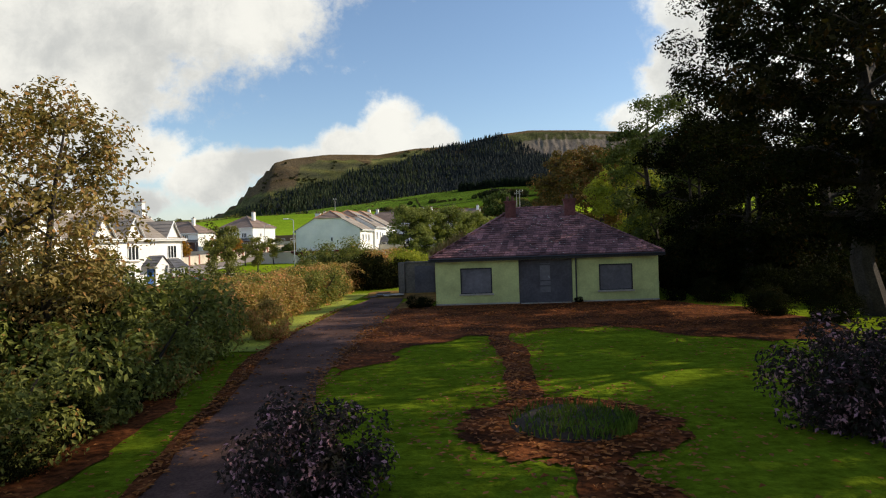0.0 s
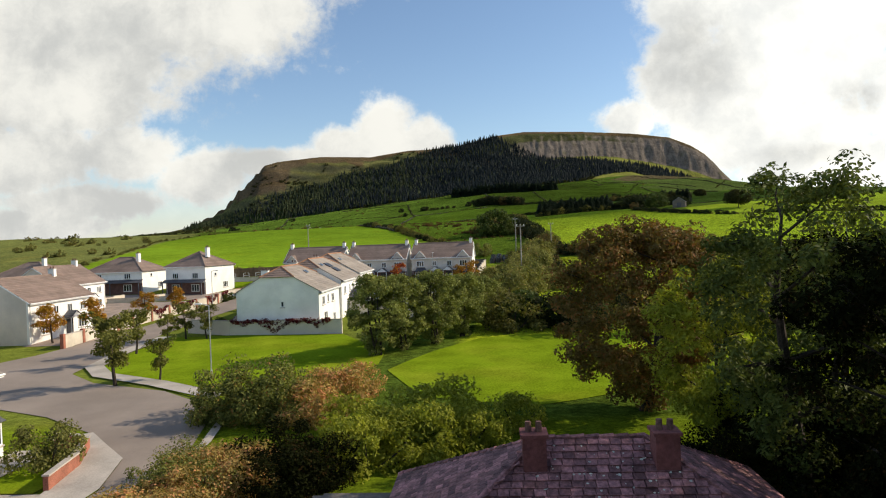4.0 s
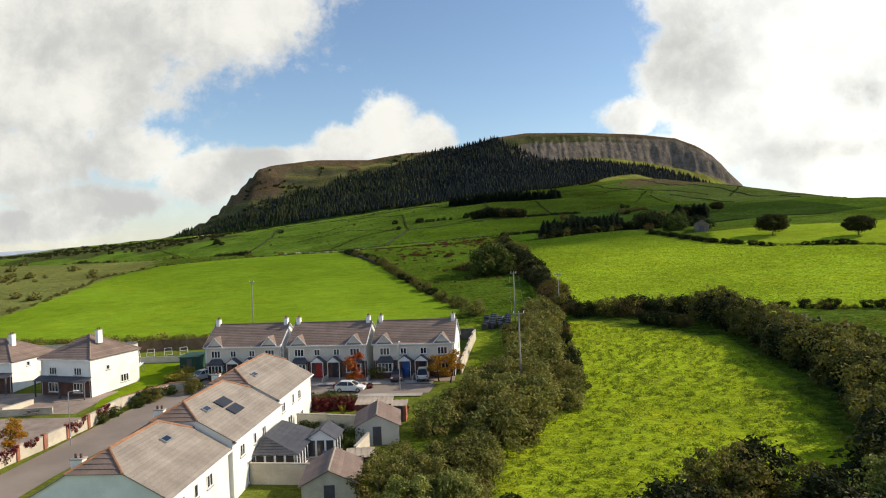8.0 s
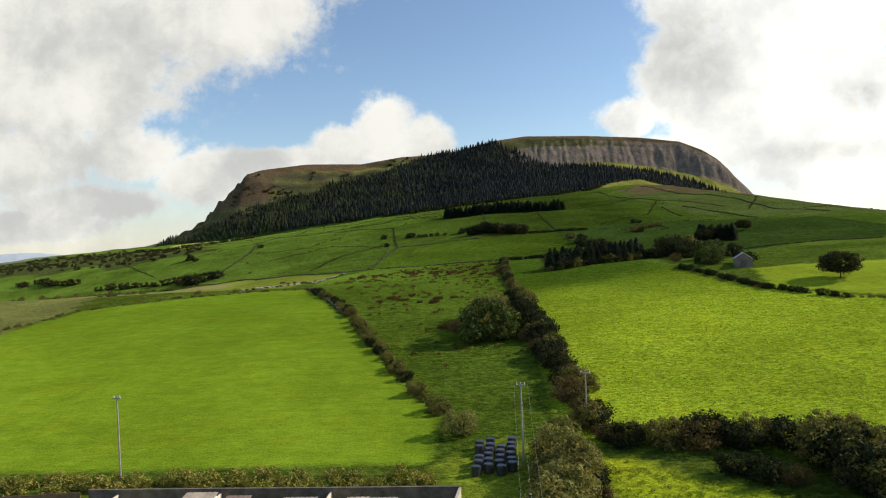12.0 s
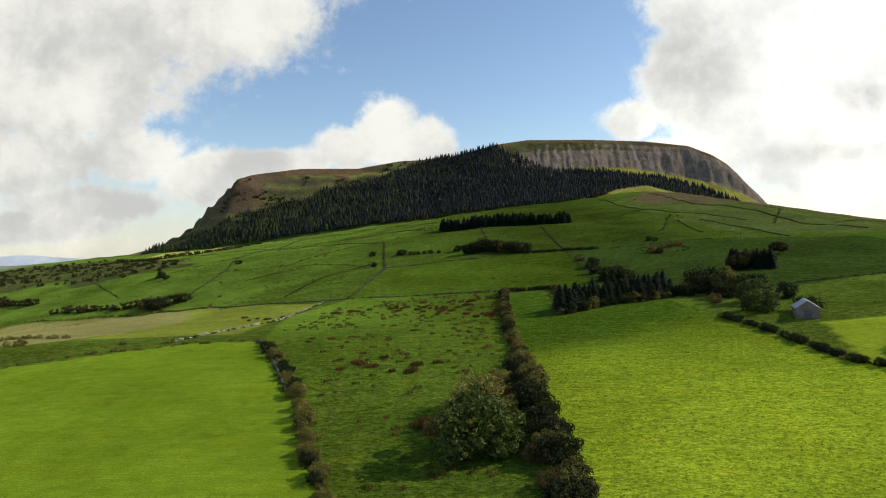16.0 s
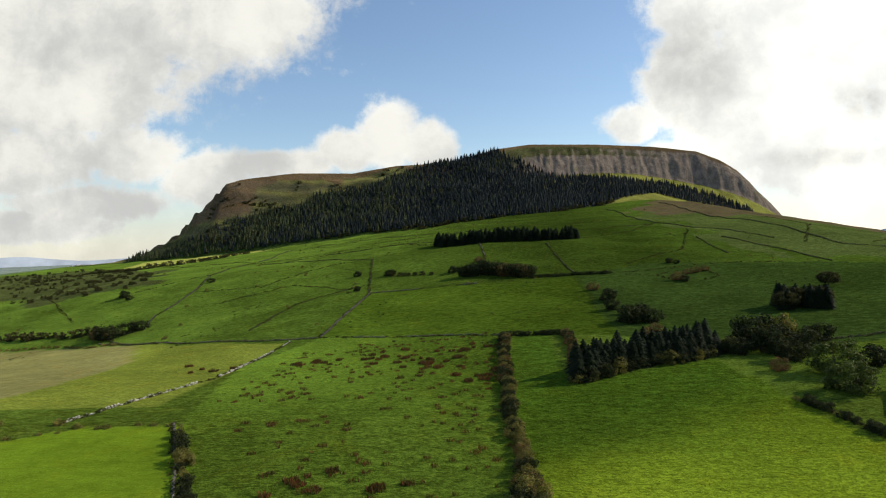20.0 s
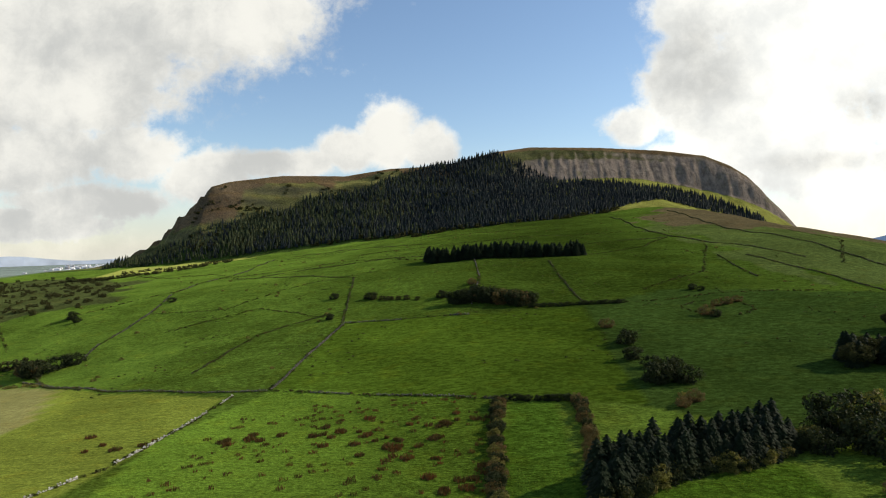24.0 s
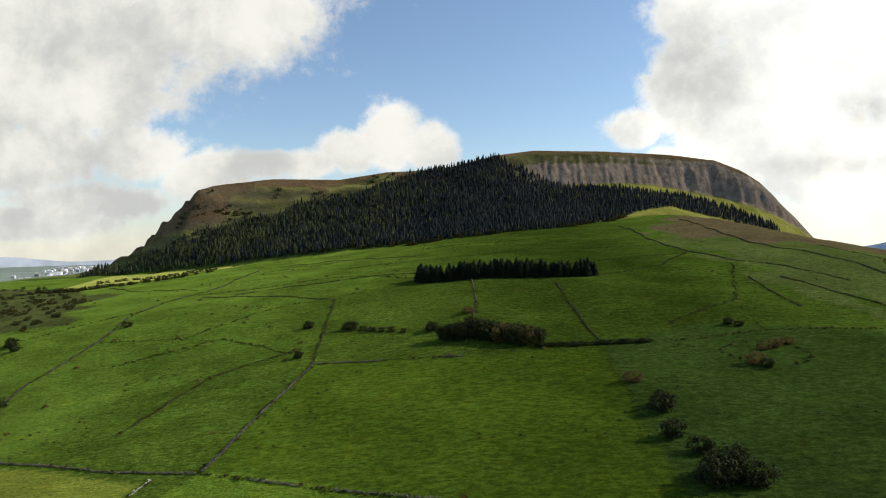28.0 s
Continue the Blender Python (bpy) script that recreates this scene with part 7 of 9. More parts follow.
def build_hedges():
    rng = random.Random(77)
    low = make_bush("hedge_shrub", 51, 1.25, 1.25, 0.9, LEAF_HEDGE, 22, 30, 0.17, 0.48)
    midb = make_bush("hedge_bush", 52, 2.3, 2.3, 2.1, LEAF_HEDGE, 46, 80, 0.135, 0.80, BARK)
    midw = make_bush("hedge_bush", 53, 2.4, 2.4, 2.2, LEAF_WILLOW, 46, 80, 0.135, 0.80, BARK)
    dark = make_bush("thicket", 54, 2.3, 2.3, 2.0, LEAF_HILL, 40, 46, 0.20, 0.85, BARK)
    rustb = make_bush("hedge_bush", 59, 2.2, 2.2, 1.9, LEAF_BRAMBLE, 40, 70, 0.135, 0.8, BARK)
    weedy = make_bush("weed_clump", 60, 1.2, 1.2, 0.9, LEAF_WEEDY, 14, 22, 0.17, 0.5)
    leafy = make_bush("hedge_bush", 55, 2.4, 2.4, 2.3, LEAF_GREEN, 56, 70, 0.17, 0.75, BARK)
    sparse = make_bush("scrub_bush", 57, 2.3, 2.3, 1.9, LEAF_HEDGE, 16, 20, 0.42, 0.9)
    gloomy = make_bush("scrub_bush", 58, 2.3, 2.3, 1.9, LEAF_HEATH, 16, 20, 0.42, 0.9)
    lines = [  # points, step, width, choices, scale range, label, group
        ([(-5, 206), (-14, 228), (-24, 252), (-34, 280), (-45, 304), (-57, 328)], 1.7, 0.5, (low, dark, midb, low), (0.40, 0.85), "low brown hawthorn hedge along the bright field", "hawthorn hedge"),
        ([(-58, 328), (-77, 327), (-94, 319), (-110, 308), (-124, 298), (-126, 270), (-120, 235), (-116, 200)], 3.2, 1.2, (low,), (0.35, 0.75), "scrubby bank of low bushes above the bright field", "scrubby bank"),
        ([(17.5, 197), (16.6, 212), (15.8, 226), (14.8, 242), (13.6, 258), (12.4, 276), (11.4, 297)], 1.6, 1.3, (midb, rustb, dark, dark), (0.65, 1.3), "overgrown central hedge of hawthorn between the fields", "central hedge"),
        ([(12, 297), (10.4, 327), (10, 360), (10.4, 390), (11, 415)], 1.7, 0.6, (rustb, dark, midb, dark), (0.5, 0.85), "overgrown central hedge of hawthorn between the fields", "central hedge"),
        ([(-3, 129), (0, 134), (2, 141), (3, 149)], 2.0, 1.8, (midw, midb, midw), (1.05, 1.4), "tall olive-green willow thicket beside the gardens", "willow thicket"),
        ([(-8, 122), (-6, 117), (-2, 119), (2, 122)], 2.0, 1.2, (midw, leafy, midw), (0.55, 0.9), "bushy scrub behind the garages", "scrub behind the garages"),
        ([(2, 126), (4.5, 134), (6.5, 142), (7.5, 150), (8.6, 158), (9.2, 166), (9.8, 175), (13, 190)], 1.8, 1.5, (midw, midb, midw), (1.2, 1.65), "tall olive-green willow thicket beside the meadow", "willow thicket"),
        ([(11, 137), (12.2, 145), (12.8, 153), (13, 162)], 2.2, 0.5, (midw, dark, midb), (0.7, 1.1), "bushy green edge of the thicket beside the meadow", "willow thicket"),
        ([(15, 184), (14.4, 177), (13.6, 171)], 1.7, 0.8, (rustb, rustb, dark), (0.55, 0.8), "brown bramble at the edge of the thicket", "bramble"),
        ([(46, 194), (60, 190), (74, 186), (90, 182)], 2.0, 0.8, (low, dark, rustb), (0.45, 0.7), "low dark hedge below the grazed field", "hawthorn hedge below the field"),
        ([(18, 194), (29, 191.5), (40, 192), (46, 190)], 1.7, 1.2, (dark, midb, dark, rustb), (0.85, 1.3), "tall dark hawthorn hedge below the grazed field", "hawthorn hedge below the field"),
        ([(44.5, 186), (48, 171), (48.5, 156), (48, 138), (42, 122), (35, 108)], 1.9, 1.9, (midb, dark, midb), (1.4, 1.95), "thick mixed hedge along the meadow", "meadow hedge"),
        ([(57, 166), (60, 155), (61, 140), (57, 122), (51, 105)], 3.0, 2.4, (midb, midw), (1.0, 1.4), "scrubby bushes beyond the meadow", "scrub beyond the meadow"),
        ([(66, 332), (72, 312), (75, 285), (88, 269), (101, 262), (122, 250), (152, 238)], 1.5, 0.35, (dark, low, dark), (0.40, 0.62), "low dark hedge bounding the grazed field", "field hedge"),
        ([(31, 411), (29.5, 380), (27, 357)], 2.0, 0.5, (rustb, dark, rustb), (0.55, 0.85), "short brown hedge running down to the conifers", "short hedge"),
        ([(13, 416.5), (22, 413.6), (31, 411.5)], 1.6, 0.3, (dark,), (0.45, 0.6), "clipped low hedge across the hillside", "cross hedge"),
        ([(26, 352), (40, 362), (54, 366), (66, 374), (72, 378)], 1.9, 0.8, (dark, dark, midb), (0.7, 1.15), "dark undergrowth along the conifer row", "undergrowth by the conifers"),
        ([(-6, 545), (2, 548), (14, 542), (26, 537)], 1.3, 3.0, (dark, dark, dark, rustb), (1.5, 2.4), "dark shelter belt of bushes high on the hill", "shelter belt"),
        ([(26, 532), (40, 531), (51, 532), (67, 535)], 1.8, 0.6, (dark, dark), (0.45, 0.7), "dark shelter belt of bushes high on the hill", "shelter belt"),
        ([(-54, 582), (-40, 572), (-24, 563)], 4.0, 1.0, (dark, low), (0.7, 1.0), "sparse dark bushes along a hill wall", "bushes on the hill"),
        ([(-8, 112), (-4, 118), (-1, 122), (1, 112), (-3, 108)], 2.0, 2.0, (midw, midb), (0.75, 1.1), "bushy scrub behind the garages", "scrub behind the garages"),
        ([(12, 104), (17, 108), (23, 113), (29, 112), (26, 103), (33, 99), (20, 99)], 2.3, 2.4, (dark, midb, dark), (0.95, 1.35), "bushes closing the end of the meadow", "meadow scrub"),
        ([(2, 101), (6, 103), (10, 102), (13, 98)], 2.2, 1.4, (leafy, midb, dark), (1.1, 1.5), "leafy trees closing off the enclosed lawn", "lawn edge thicket"),
        ([(-186, 520), (-200, 526), (-214, 530), (-241, 534), (-262, 542)], 5.0, 3.0, (dark, midb), (1.0, 1.7), "dark thicket on the scrubby hillside", "lower thickets"),
        ([(-300, 575), (-330, 590), (-360, 600)], 5.0, 5.0, (dark, midb), (1.2, 1.9), "dark thicket on the scrubby hillside", "lower thickets"),
        ([(-130, 352), (-180, 372), (-240, 410), (-300, 430)], 3.6, 0.8, (low, dark), (0.7, 1.1), "hedge bounding the pale field", "pale field hedge"),
        ([(-160, 487), (-200, 508), (-270, 524)], 3.6, 0.8, (low, dark), (0.6, 1.0), "hedge bounding the pale field", "pale field hedge"),
        ([(-110, 184), (-80, 184), (-60, 184.4), (-45, 184.4), (-20, 183.6), (-4, 183)], 1.0, 2.0, (weedy,), (0.7, 1.25), "rough weedy strip along the garden wall", "weedy strip"),
        ([(-405, 968), (-370, 985), (-340, 1005), (-300, 1040)], 5.0, 3.0, (dark, midb), (0.9, 1.3), "hedge below the pale hill field", "upper hedge"),
    ]
    joined = {"scrubby bank", "weedy strip", "pale field hedge", "upper hedge", "lower thickets", "bushes on the hill", "scrub beyond the meadow"}
    for pts, step, wide, kinds, (s0, s1), lab, grp in lines:
        spots = along(pts, step, rng, wide)
        if grp in joined:
            thicket("scrub", kinds[0] if kinds[0] in (low, weedy) else gloomy if kinds[0] is dark else sparse, [(x, y, rng.uniform(s0, s1)) for x, y in spots], lab, "scrub")
            continue
        for x, y in spots:
            plant(rng.choice(kinds), x, y, rng.uniform(s0, s1), rng.uniform(0, 360), lab, "hedge", grp, sink=0.15)
    singles = [(2.4, 250.5, 2.6, leafy), (6.6, 249.5, 1.3, leafy), (-0.6, 262.0, 1.35, midw), (2.6, 268.0, 1.8, midw), (5.8, 273.0, 1.45, rustb), (8.0, 266.0, 0.9, midb), (11.5, 246.0, 0.9, rustb), (12.8, 238.0, 0.8, rustb), (-4.2, 258.0, 0.9, rustb), (7.0, 281.0, 0.9, midw), (-1.2, 198.5, 1.05, midw), (34, 181.5, 0.9, dark), (31.5, 183.5, 0.8, dark), (37, 180.5, 0.75, rustb), (51, 489, 1.15, rustb), (53.5, 467, 1.55, dark), (52, 450, 1.3, dark), (55, 440, 1.1, dark), (53, 425, 1.9, dark), (57.5, 427, 1.9, dark), (60.5, 424, 1.5, dark), (56, 413, 0.7, low), (57.5, 408, 1.0, rustb), (54, 404, 0.8, rustb),
               (-4, 524, 0.9, low), (-63, 541, 0.9, dark), (91, 503, 1.3, rustb), (93, 500, 0.9, dark), (100, 520, 0.9, rustb), (105, 523, 1.0, rustb), (110, 525, 0.9, rustb), (101, 556, 0.9, dark), (104, 553, 0.7, dark), (-72, 588, 1.1, dark), (-51, 580, 1.2, dark), (-14, 563, 1.2, dark), (2.5, 560, 1.3, rustb), (0, 582, 1.1, rustb), (-177, 624, 1.0, dark), (-228, 608, 1.5, dark), (-220, 600, 1.0, dark), (-182, 512, 2.4, dark), (-177, 520, 1.9, dark), (-188, 515, 1.9, rustb), (-172, 524, 1.7, dark), (-84, 330, 0.9, low), (80, 384, 2.6, dark), (86, 386, 2.2, midb), (95, 383, 1.6, dark), (80, 372, 2.2, dark), (72, 352, 1.0, rustb), (82, 347, 2.0, leafy), (87, 371, 1.9, dark), (75, 378, 1.9, dark), (79, 362, 1.6, dark), (78, 334, 1.7, leafy), (89, 331, 1.3, dark), (70, 372, 1.4, dark), (92, 352, 1.5, dark),
               (-97, 329, 0.8, low), (-68, 556, 0.8, low), (-170, 600, 0.8, low), (-120, 640, 0.9, low)]
    for x, y, s, p in singles:
        plant(p, x, y, s, x * 37 % 360, "lone wind-shaped bush standing on the hillside", "bush", "hillside bushes")
    gorse = []
    while len(gorse) < 130:
        x, y = rng.uniform(-330, 190), rng.uniform(470, 1030)
        if -60 < x < 130 and y < 700 and rng.random() < 0.8:
            continue
        gorse.append((x, y, rng.uniform(0.3, 0.95)))
    foot = []
    for _ in range(150):
        x = rng.uniform(-330, 190)
        foot.append((x, float(np.interp(x, BX, BY)) + rng.uniform(-6, 22) + max(0.0, -60 - x) * 0.09, rng.uniform(1.0, 2.1)))
    flank = []
    while len(flank) < 420:
        x, q = rng.uniform(-400, -20), rng.uniform(0.15, 0.95)
        y0, y1 = float(np.interp(x, BX, BY)), float(np.interp(x, RX, RY))
        y = y0 + q * (y1 - y0)
        if noise.noise(Vector((x * 0.02, q * 6.0, 2.0))) > 0.12 * q:
            flank.append((x, y, rng.uniform(0.6, 1.5)))
    thicket("scrub", gloomy, flank, "dark scrub along the ledges of the mountain flank", "scrub")
    thicket("wood_edge", gloomy, foot, "dark broadleaf trees along the forest edge", "wood")
    thicket("gorse", low, gorse, "small dark gorse bushes dotted over the hillside", "gorse")
    scrub = []
    while len(scrub) < 420:
        x, y = rng.uniform(-560, -225), rng.uniform(600, 960)
        if inside_polygon(np.array([x]), np.array([y]), HEATH)[0] and noise.noise(Vector((x * 0.012, y * 0.02, 5.0))) > -0.35:
            scrub.append((x, y, rng.uniform(0.45, 1.1)))
    for k in range(60):
        q = k / 60
        scrub.append((-433 + 150 * q + rng.uniform(-6, 6), 900 + 70 * q * q + rng.uniform(-8, 8), rng.uniform(0.7, 1.5)))
    thicket("scrub", gloomy, scrub, "dark heathy scrub on the rough hillside", "scrub")
    rough = []
    while len(rough) < 260:
        x, y = rng.uniform(-330, -122), rng.uniform(192, 470)
        if y > 330 - (x + 122) * 0.9:
            continue
        if noise.noise(Vector((x * 0.02, y * 0.03, 2.0))) > 0.0 or rng.random() < 0.12:
            rough.append((x, y, rng.uniform(0.25, 0.75)))
    thicket("scrub", sparse, rough, "low scrub and bramble on the rough land beside the field", "scrub")
    for x, y, lab in ((-42.6, 153.2, "garden bush beside the drive"), (-14.2, 155.4, "round silvery bush before the house"), (-40.0, 149.5, "garden bush beside the road"), (-44.6, 146, "shrub growing by the wall"), (-23.8, 57.2, "rounded green shrub in a front garden")):
        plant(midb if y > 100 else midw, x, y, 0.62 if y > 100 else 0.75, x * 31, lab, "bush")
    for k in range(7):
        plant(midb, -21.5 + 0.9 * k, 141.5 + 0.6 * (k % 2), 0.5, k * 50, "clipped garden shrub with reddish leaves", "shrub", "garden border")
    for k in range(6):
        plant(midw, -17.5 + 1.2 * k, 133.6, 0.45, k * 50, "low shrub along a garden border", "shrub", "garden border")
    for k in range(5):
        plant(dark, -45.6 + 0.25 * k, 146.5 + 1.4 * k, 0.45, k * 50, "ivy-like shrub along the wall", "shrub", "wall shrubs")
    for o in (low, weedy, midb, midw, dark, rustb, leafy, sparse, gloomy):
        drop(o)


def build_trees():
    rng = random.Random(5)
    broad = make_tree("tree", 61, 9.0, 3.3, 1.0, LEAF_WILLOW2, BARK, 90, 80, 0.14, 0.8, 3, 0.5, fill=70)
    for x, y, s in ((-10.8, 87.5, 0.88), (-8.6, 90.2, 0.85), (-5.6, 93.2, 0.86), (-3.0, 97.5, 0.78), (-0.4, 104, 0.68), (-3.5, 103, 0.7)):
        plant(broad, x, y, s, rng.uniform(0, 360), "bushy green tree at the edge of the lawn", "tree", "trees by the lawn")
    drop(broad)
    street = make_tree("street_tree", 62, 4.6, 1.45, 1.7, LEAF_OLIVE, BARK, 34, 60, 0.11, 0.55, 1, 0.4)
    for x, y, s in ((-31.3, 76.8, 1.3), (-28.4, 78.4, 0.8), (-37.0, 86.0, 0.95), (-37.2, 97.9, 0.75), (-33.5, 100.2, 0.9), (-36.2, 100.4, 0.95), (-37.6, 91.5, 1.05), (-23.8, 39.5, 0.8)):
        plant(street, x, y, s, rng.uniform(0, 360), "young street tree on the green", "tree", "street trees")
    drop(street)
    for mat, seed, spots, lab in ((LEAF_RED, 63, ((-17.6, 152.4, 1.0),), "young tree in bright red autumn leaf"), (LEAF_ORANGE, 64, ((-3.6, 151.6, 1.05), (-5.2, 152.6, 0.85), (-50.5, 106, 1.1), (-52.5, 100, 1.1), (-50.4, 118, 0.95), (-49.8, 126, 0.9)), "garden tree in orange autumn leaf")):
        p = make_tree("tree", seed, 4.4, 1.6, 1.0, mat, BARK, 30, 60, 0.11, 0.6, 1, 0.4)
        for x, y, s in spots:
            plant(p, x, y, s, rng.uniform(0, 360), lab, "tree")
        drop(p)
    oak = make_tree("tree", 65, 7.0, 5.2, 1.2, LEAF_HEATH, BARK, 90, 46, 0.24, 1.1, 1, 0.5, fill=170)
    for x, y, s in ((98, 290, 1.0), (117, 273, 0.85), (112, 436, 0.9), (119, 434, 0.95), (107, 431, 0.85), (140, 470, 0.8)):
        plant(oak, x, y, s, rng.uniform(0, 360), "wind-shaped dark tree in the field", "tree", "field trees")
    drop(oak)
    con = make_conifer("conifer", 66, 9.0, 3.3, LEAF_CONIFER, BARK, 620)
    con2 = make_conifer("conifer", 67, 7.6, 3.3, LEAF_CONIFER, BARK, 560)
    for x, y in along([(26, 354), (39, 363), (54, 367), (66, 375)], 1.6, rng, 0.7) + along([(27, 358), (39, 367), (54, 371), (65, 379)], 1.8, rng, 0.8) + along([(27, 362), (39, 371), (54, 375), (65, 383)], 2.0, rng, 0.8):
        plant(con if rng.random() < 0.5 else con2, x, y, rng.uniform(0.62, 0.95), rng.uniform(0, 360), "dark spruce in a row across the slope", "conifer", "spruce row")
    for _ in range(16):
        plant(con, rng.uniform(105, 123), rng.uniform(428, 438), rng.uniform(0.7, 1.0), rng.uniform(0, 360), "dark pine in a hillside clump", "conifer", "pine clump")
    for k in range(170):
        x = rng.uniform(-31, 68)
        y = 668 - (x + 31) * 0.07 + rng.uniform(-4, 7)
        plant(con2 if k % 2 else con, x, y, rng.uniform(0.75, 1.1), rng.uniform(0, 360), "dark spruce in the small plantation", "conifer", "plantation")
    for o in (con, con2):
        drop(o)


def build_forest():
    """The conifer forest on the mountain's flank, one sheet of ragged trees."""
    rng = np.random.default_rng(9)
    # the old and young keys only tell darker from lighter green trees
    stands, spots = {"old": ([], []), "young": ([], [])}, []
    gx = np.arange(-500, 430, 4.2)
    for x0 in gx:
        by, ry = np.interp(x0, BX, BY), np.interp(x0, RX, RY)
        top = np.interp(x0, [-510, -456, -392, -364, -325, -279, -250, -208, -162, -110, -60, 23, 47, 111, 161, 222, 262, 300, 374, 430], [0.5, 0.42, 0.45, 0.54, 0.57, 0.61, 0.72, 0.78, 0.78, 0.93, 1.0, 0.97, 0.86, 0.77, 0.71, 0.63, 0.57, 0.66, 0.60, 0.46])
        low = np.interp(x0, [-470, -417, -300, -224, -138, -17, 60, 157, 240, 260, 430], [0.04, 0.05, 0.07, 0.07, 0.05, 0.02, 0.0, 0.0, 0.22, 0.30, 0.30])
        u = float(low)
        while u < top:
            step = 4.3 / (ry - by)
            x, y = x0 + rng.uniform(-2.6, 2.6), by + (u + rng.uniform(-0.3, 0.3) * step) * (ry - by)
            u += step
            if rng.random() < 0.04:
                continue
            spots.append((x, y))
    P = np.array(spots)
    for (x, y), z in zip(spots, height(P[:, 0], P[:, 1])):
        share = float(np.interp(x, [-420, -250, -120, -20], [0.95, 0.7, 0.3, 0.04])) * (0.4 + 1.2 * float(vnoise(np.array(x / 40.0), np.array(y / 25.0), 61)))
        v, f = stands["young" if rng.random() < share else "old"]
        h = rng.uniform(6.5, 12.0) * (0.8 if x < -350 else 1.0)
        w = h * rng.uniform(0.17, 0.26)
        tiers = 4
        for i in range(tiers):
            k = i / tiers
            zb, zt = z + h * (0.08 + 0.72 * k), z + h * (0.08 + 0.72 * k) + h * 0.34
            rad = w * (1 - k) ** 0.8 + 0.15
            b = len(v)
            v.append((x, y, zt))
            a0 = rng.uniform(0, 6.28)
            for j in range(5):
                a = a0 + j * 1.2566
                rr = rad * rng.uniform(0.75, 1.2)
                v.append((x + math.cos(a) * rr, y + math.sin(a) * rr, zb + rng.uniform(-0.3, 0.3)))
            f += [(b, b + 1 + j, b + 1 + (j + 1) % 5) for j in range(5)]
    tagged(mesh_object("forest", *stands["old"], LEAF_FOREST_HAZED), "dense dark conifer forest covering the mountain flank", "forest", kind="stuff")
    tagged(mesh_object("forest", *stands["young"], LEAF_FOREST_PALE), "lighter green conifers on the mountain flank", "forest", kind="stuff")


VERGES = []


def stone_wall(points, label, seed, high=0.9, size=0.42, gap=0.0, rock=None):
    """A tumbledown dry-stone wall: rough blocks piled along a line."""
    rng = random.Random(seed)
    v, f = [], []
    for a, b in zip(points, points[1:]):
        A, Bv = Vector(a), Vector(b)
        n = int((Bv - A).length / (size * 0.9))
        for k in range(n):
            p = A.lerp(Bv, k / n)
            if noise.noise(Vector((p.x * 0.06, p.y * 0.06, seed))) < gap - 0.5:
                continue
            z = hz(p.x, p.y)
            rows = max(1, int(high / (size * 0.62) * rng.uniform(0.6, 1.1)))
            for r in range(rows):
                c = Vector((p.x + rng.uniform(-0.15, 0.15), p.y + rng.uniform(-0.15, 0.15), z + size * 0.25 + r * size * 0.6))
                s = size * rng.uniform(0.38, 0.62)
                i = len(v)
                for dx, dy, dz in ((1, 0, 0), (-1, 0, 0), (0, 1, 0), (0, -1, 0), (0, 0, 0.8), (0, 0, -0.8)):
                    v.append((c.x + dx * s * rng.uniform(0.8, 1.25), c.y + dy * s * rng.uniform(0.8, 1.25), c.z + dz * s * rng.uniform(0.8, 1.2)))
                f += [(i, i + 2, i + 4), (i + 2, i + 1, i + 4), (i + 1, i + 3, i + 4), (i + 3, i, i + 4), (i + 2, i, i + 5), (i + 1, i + 2, i + 5), (i + 3, i + 1, i + 5), (i, i + 3, i + 5)]
    ob = mesh_object("stone_wall", v, f, rock or STONE)
    VERGES.append((points, seed))
    return tagged(ob, label, "stone wall", kind="stuff")


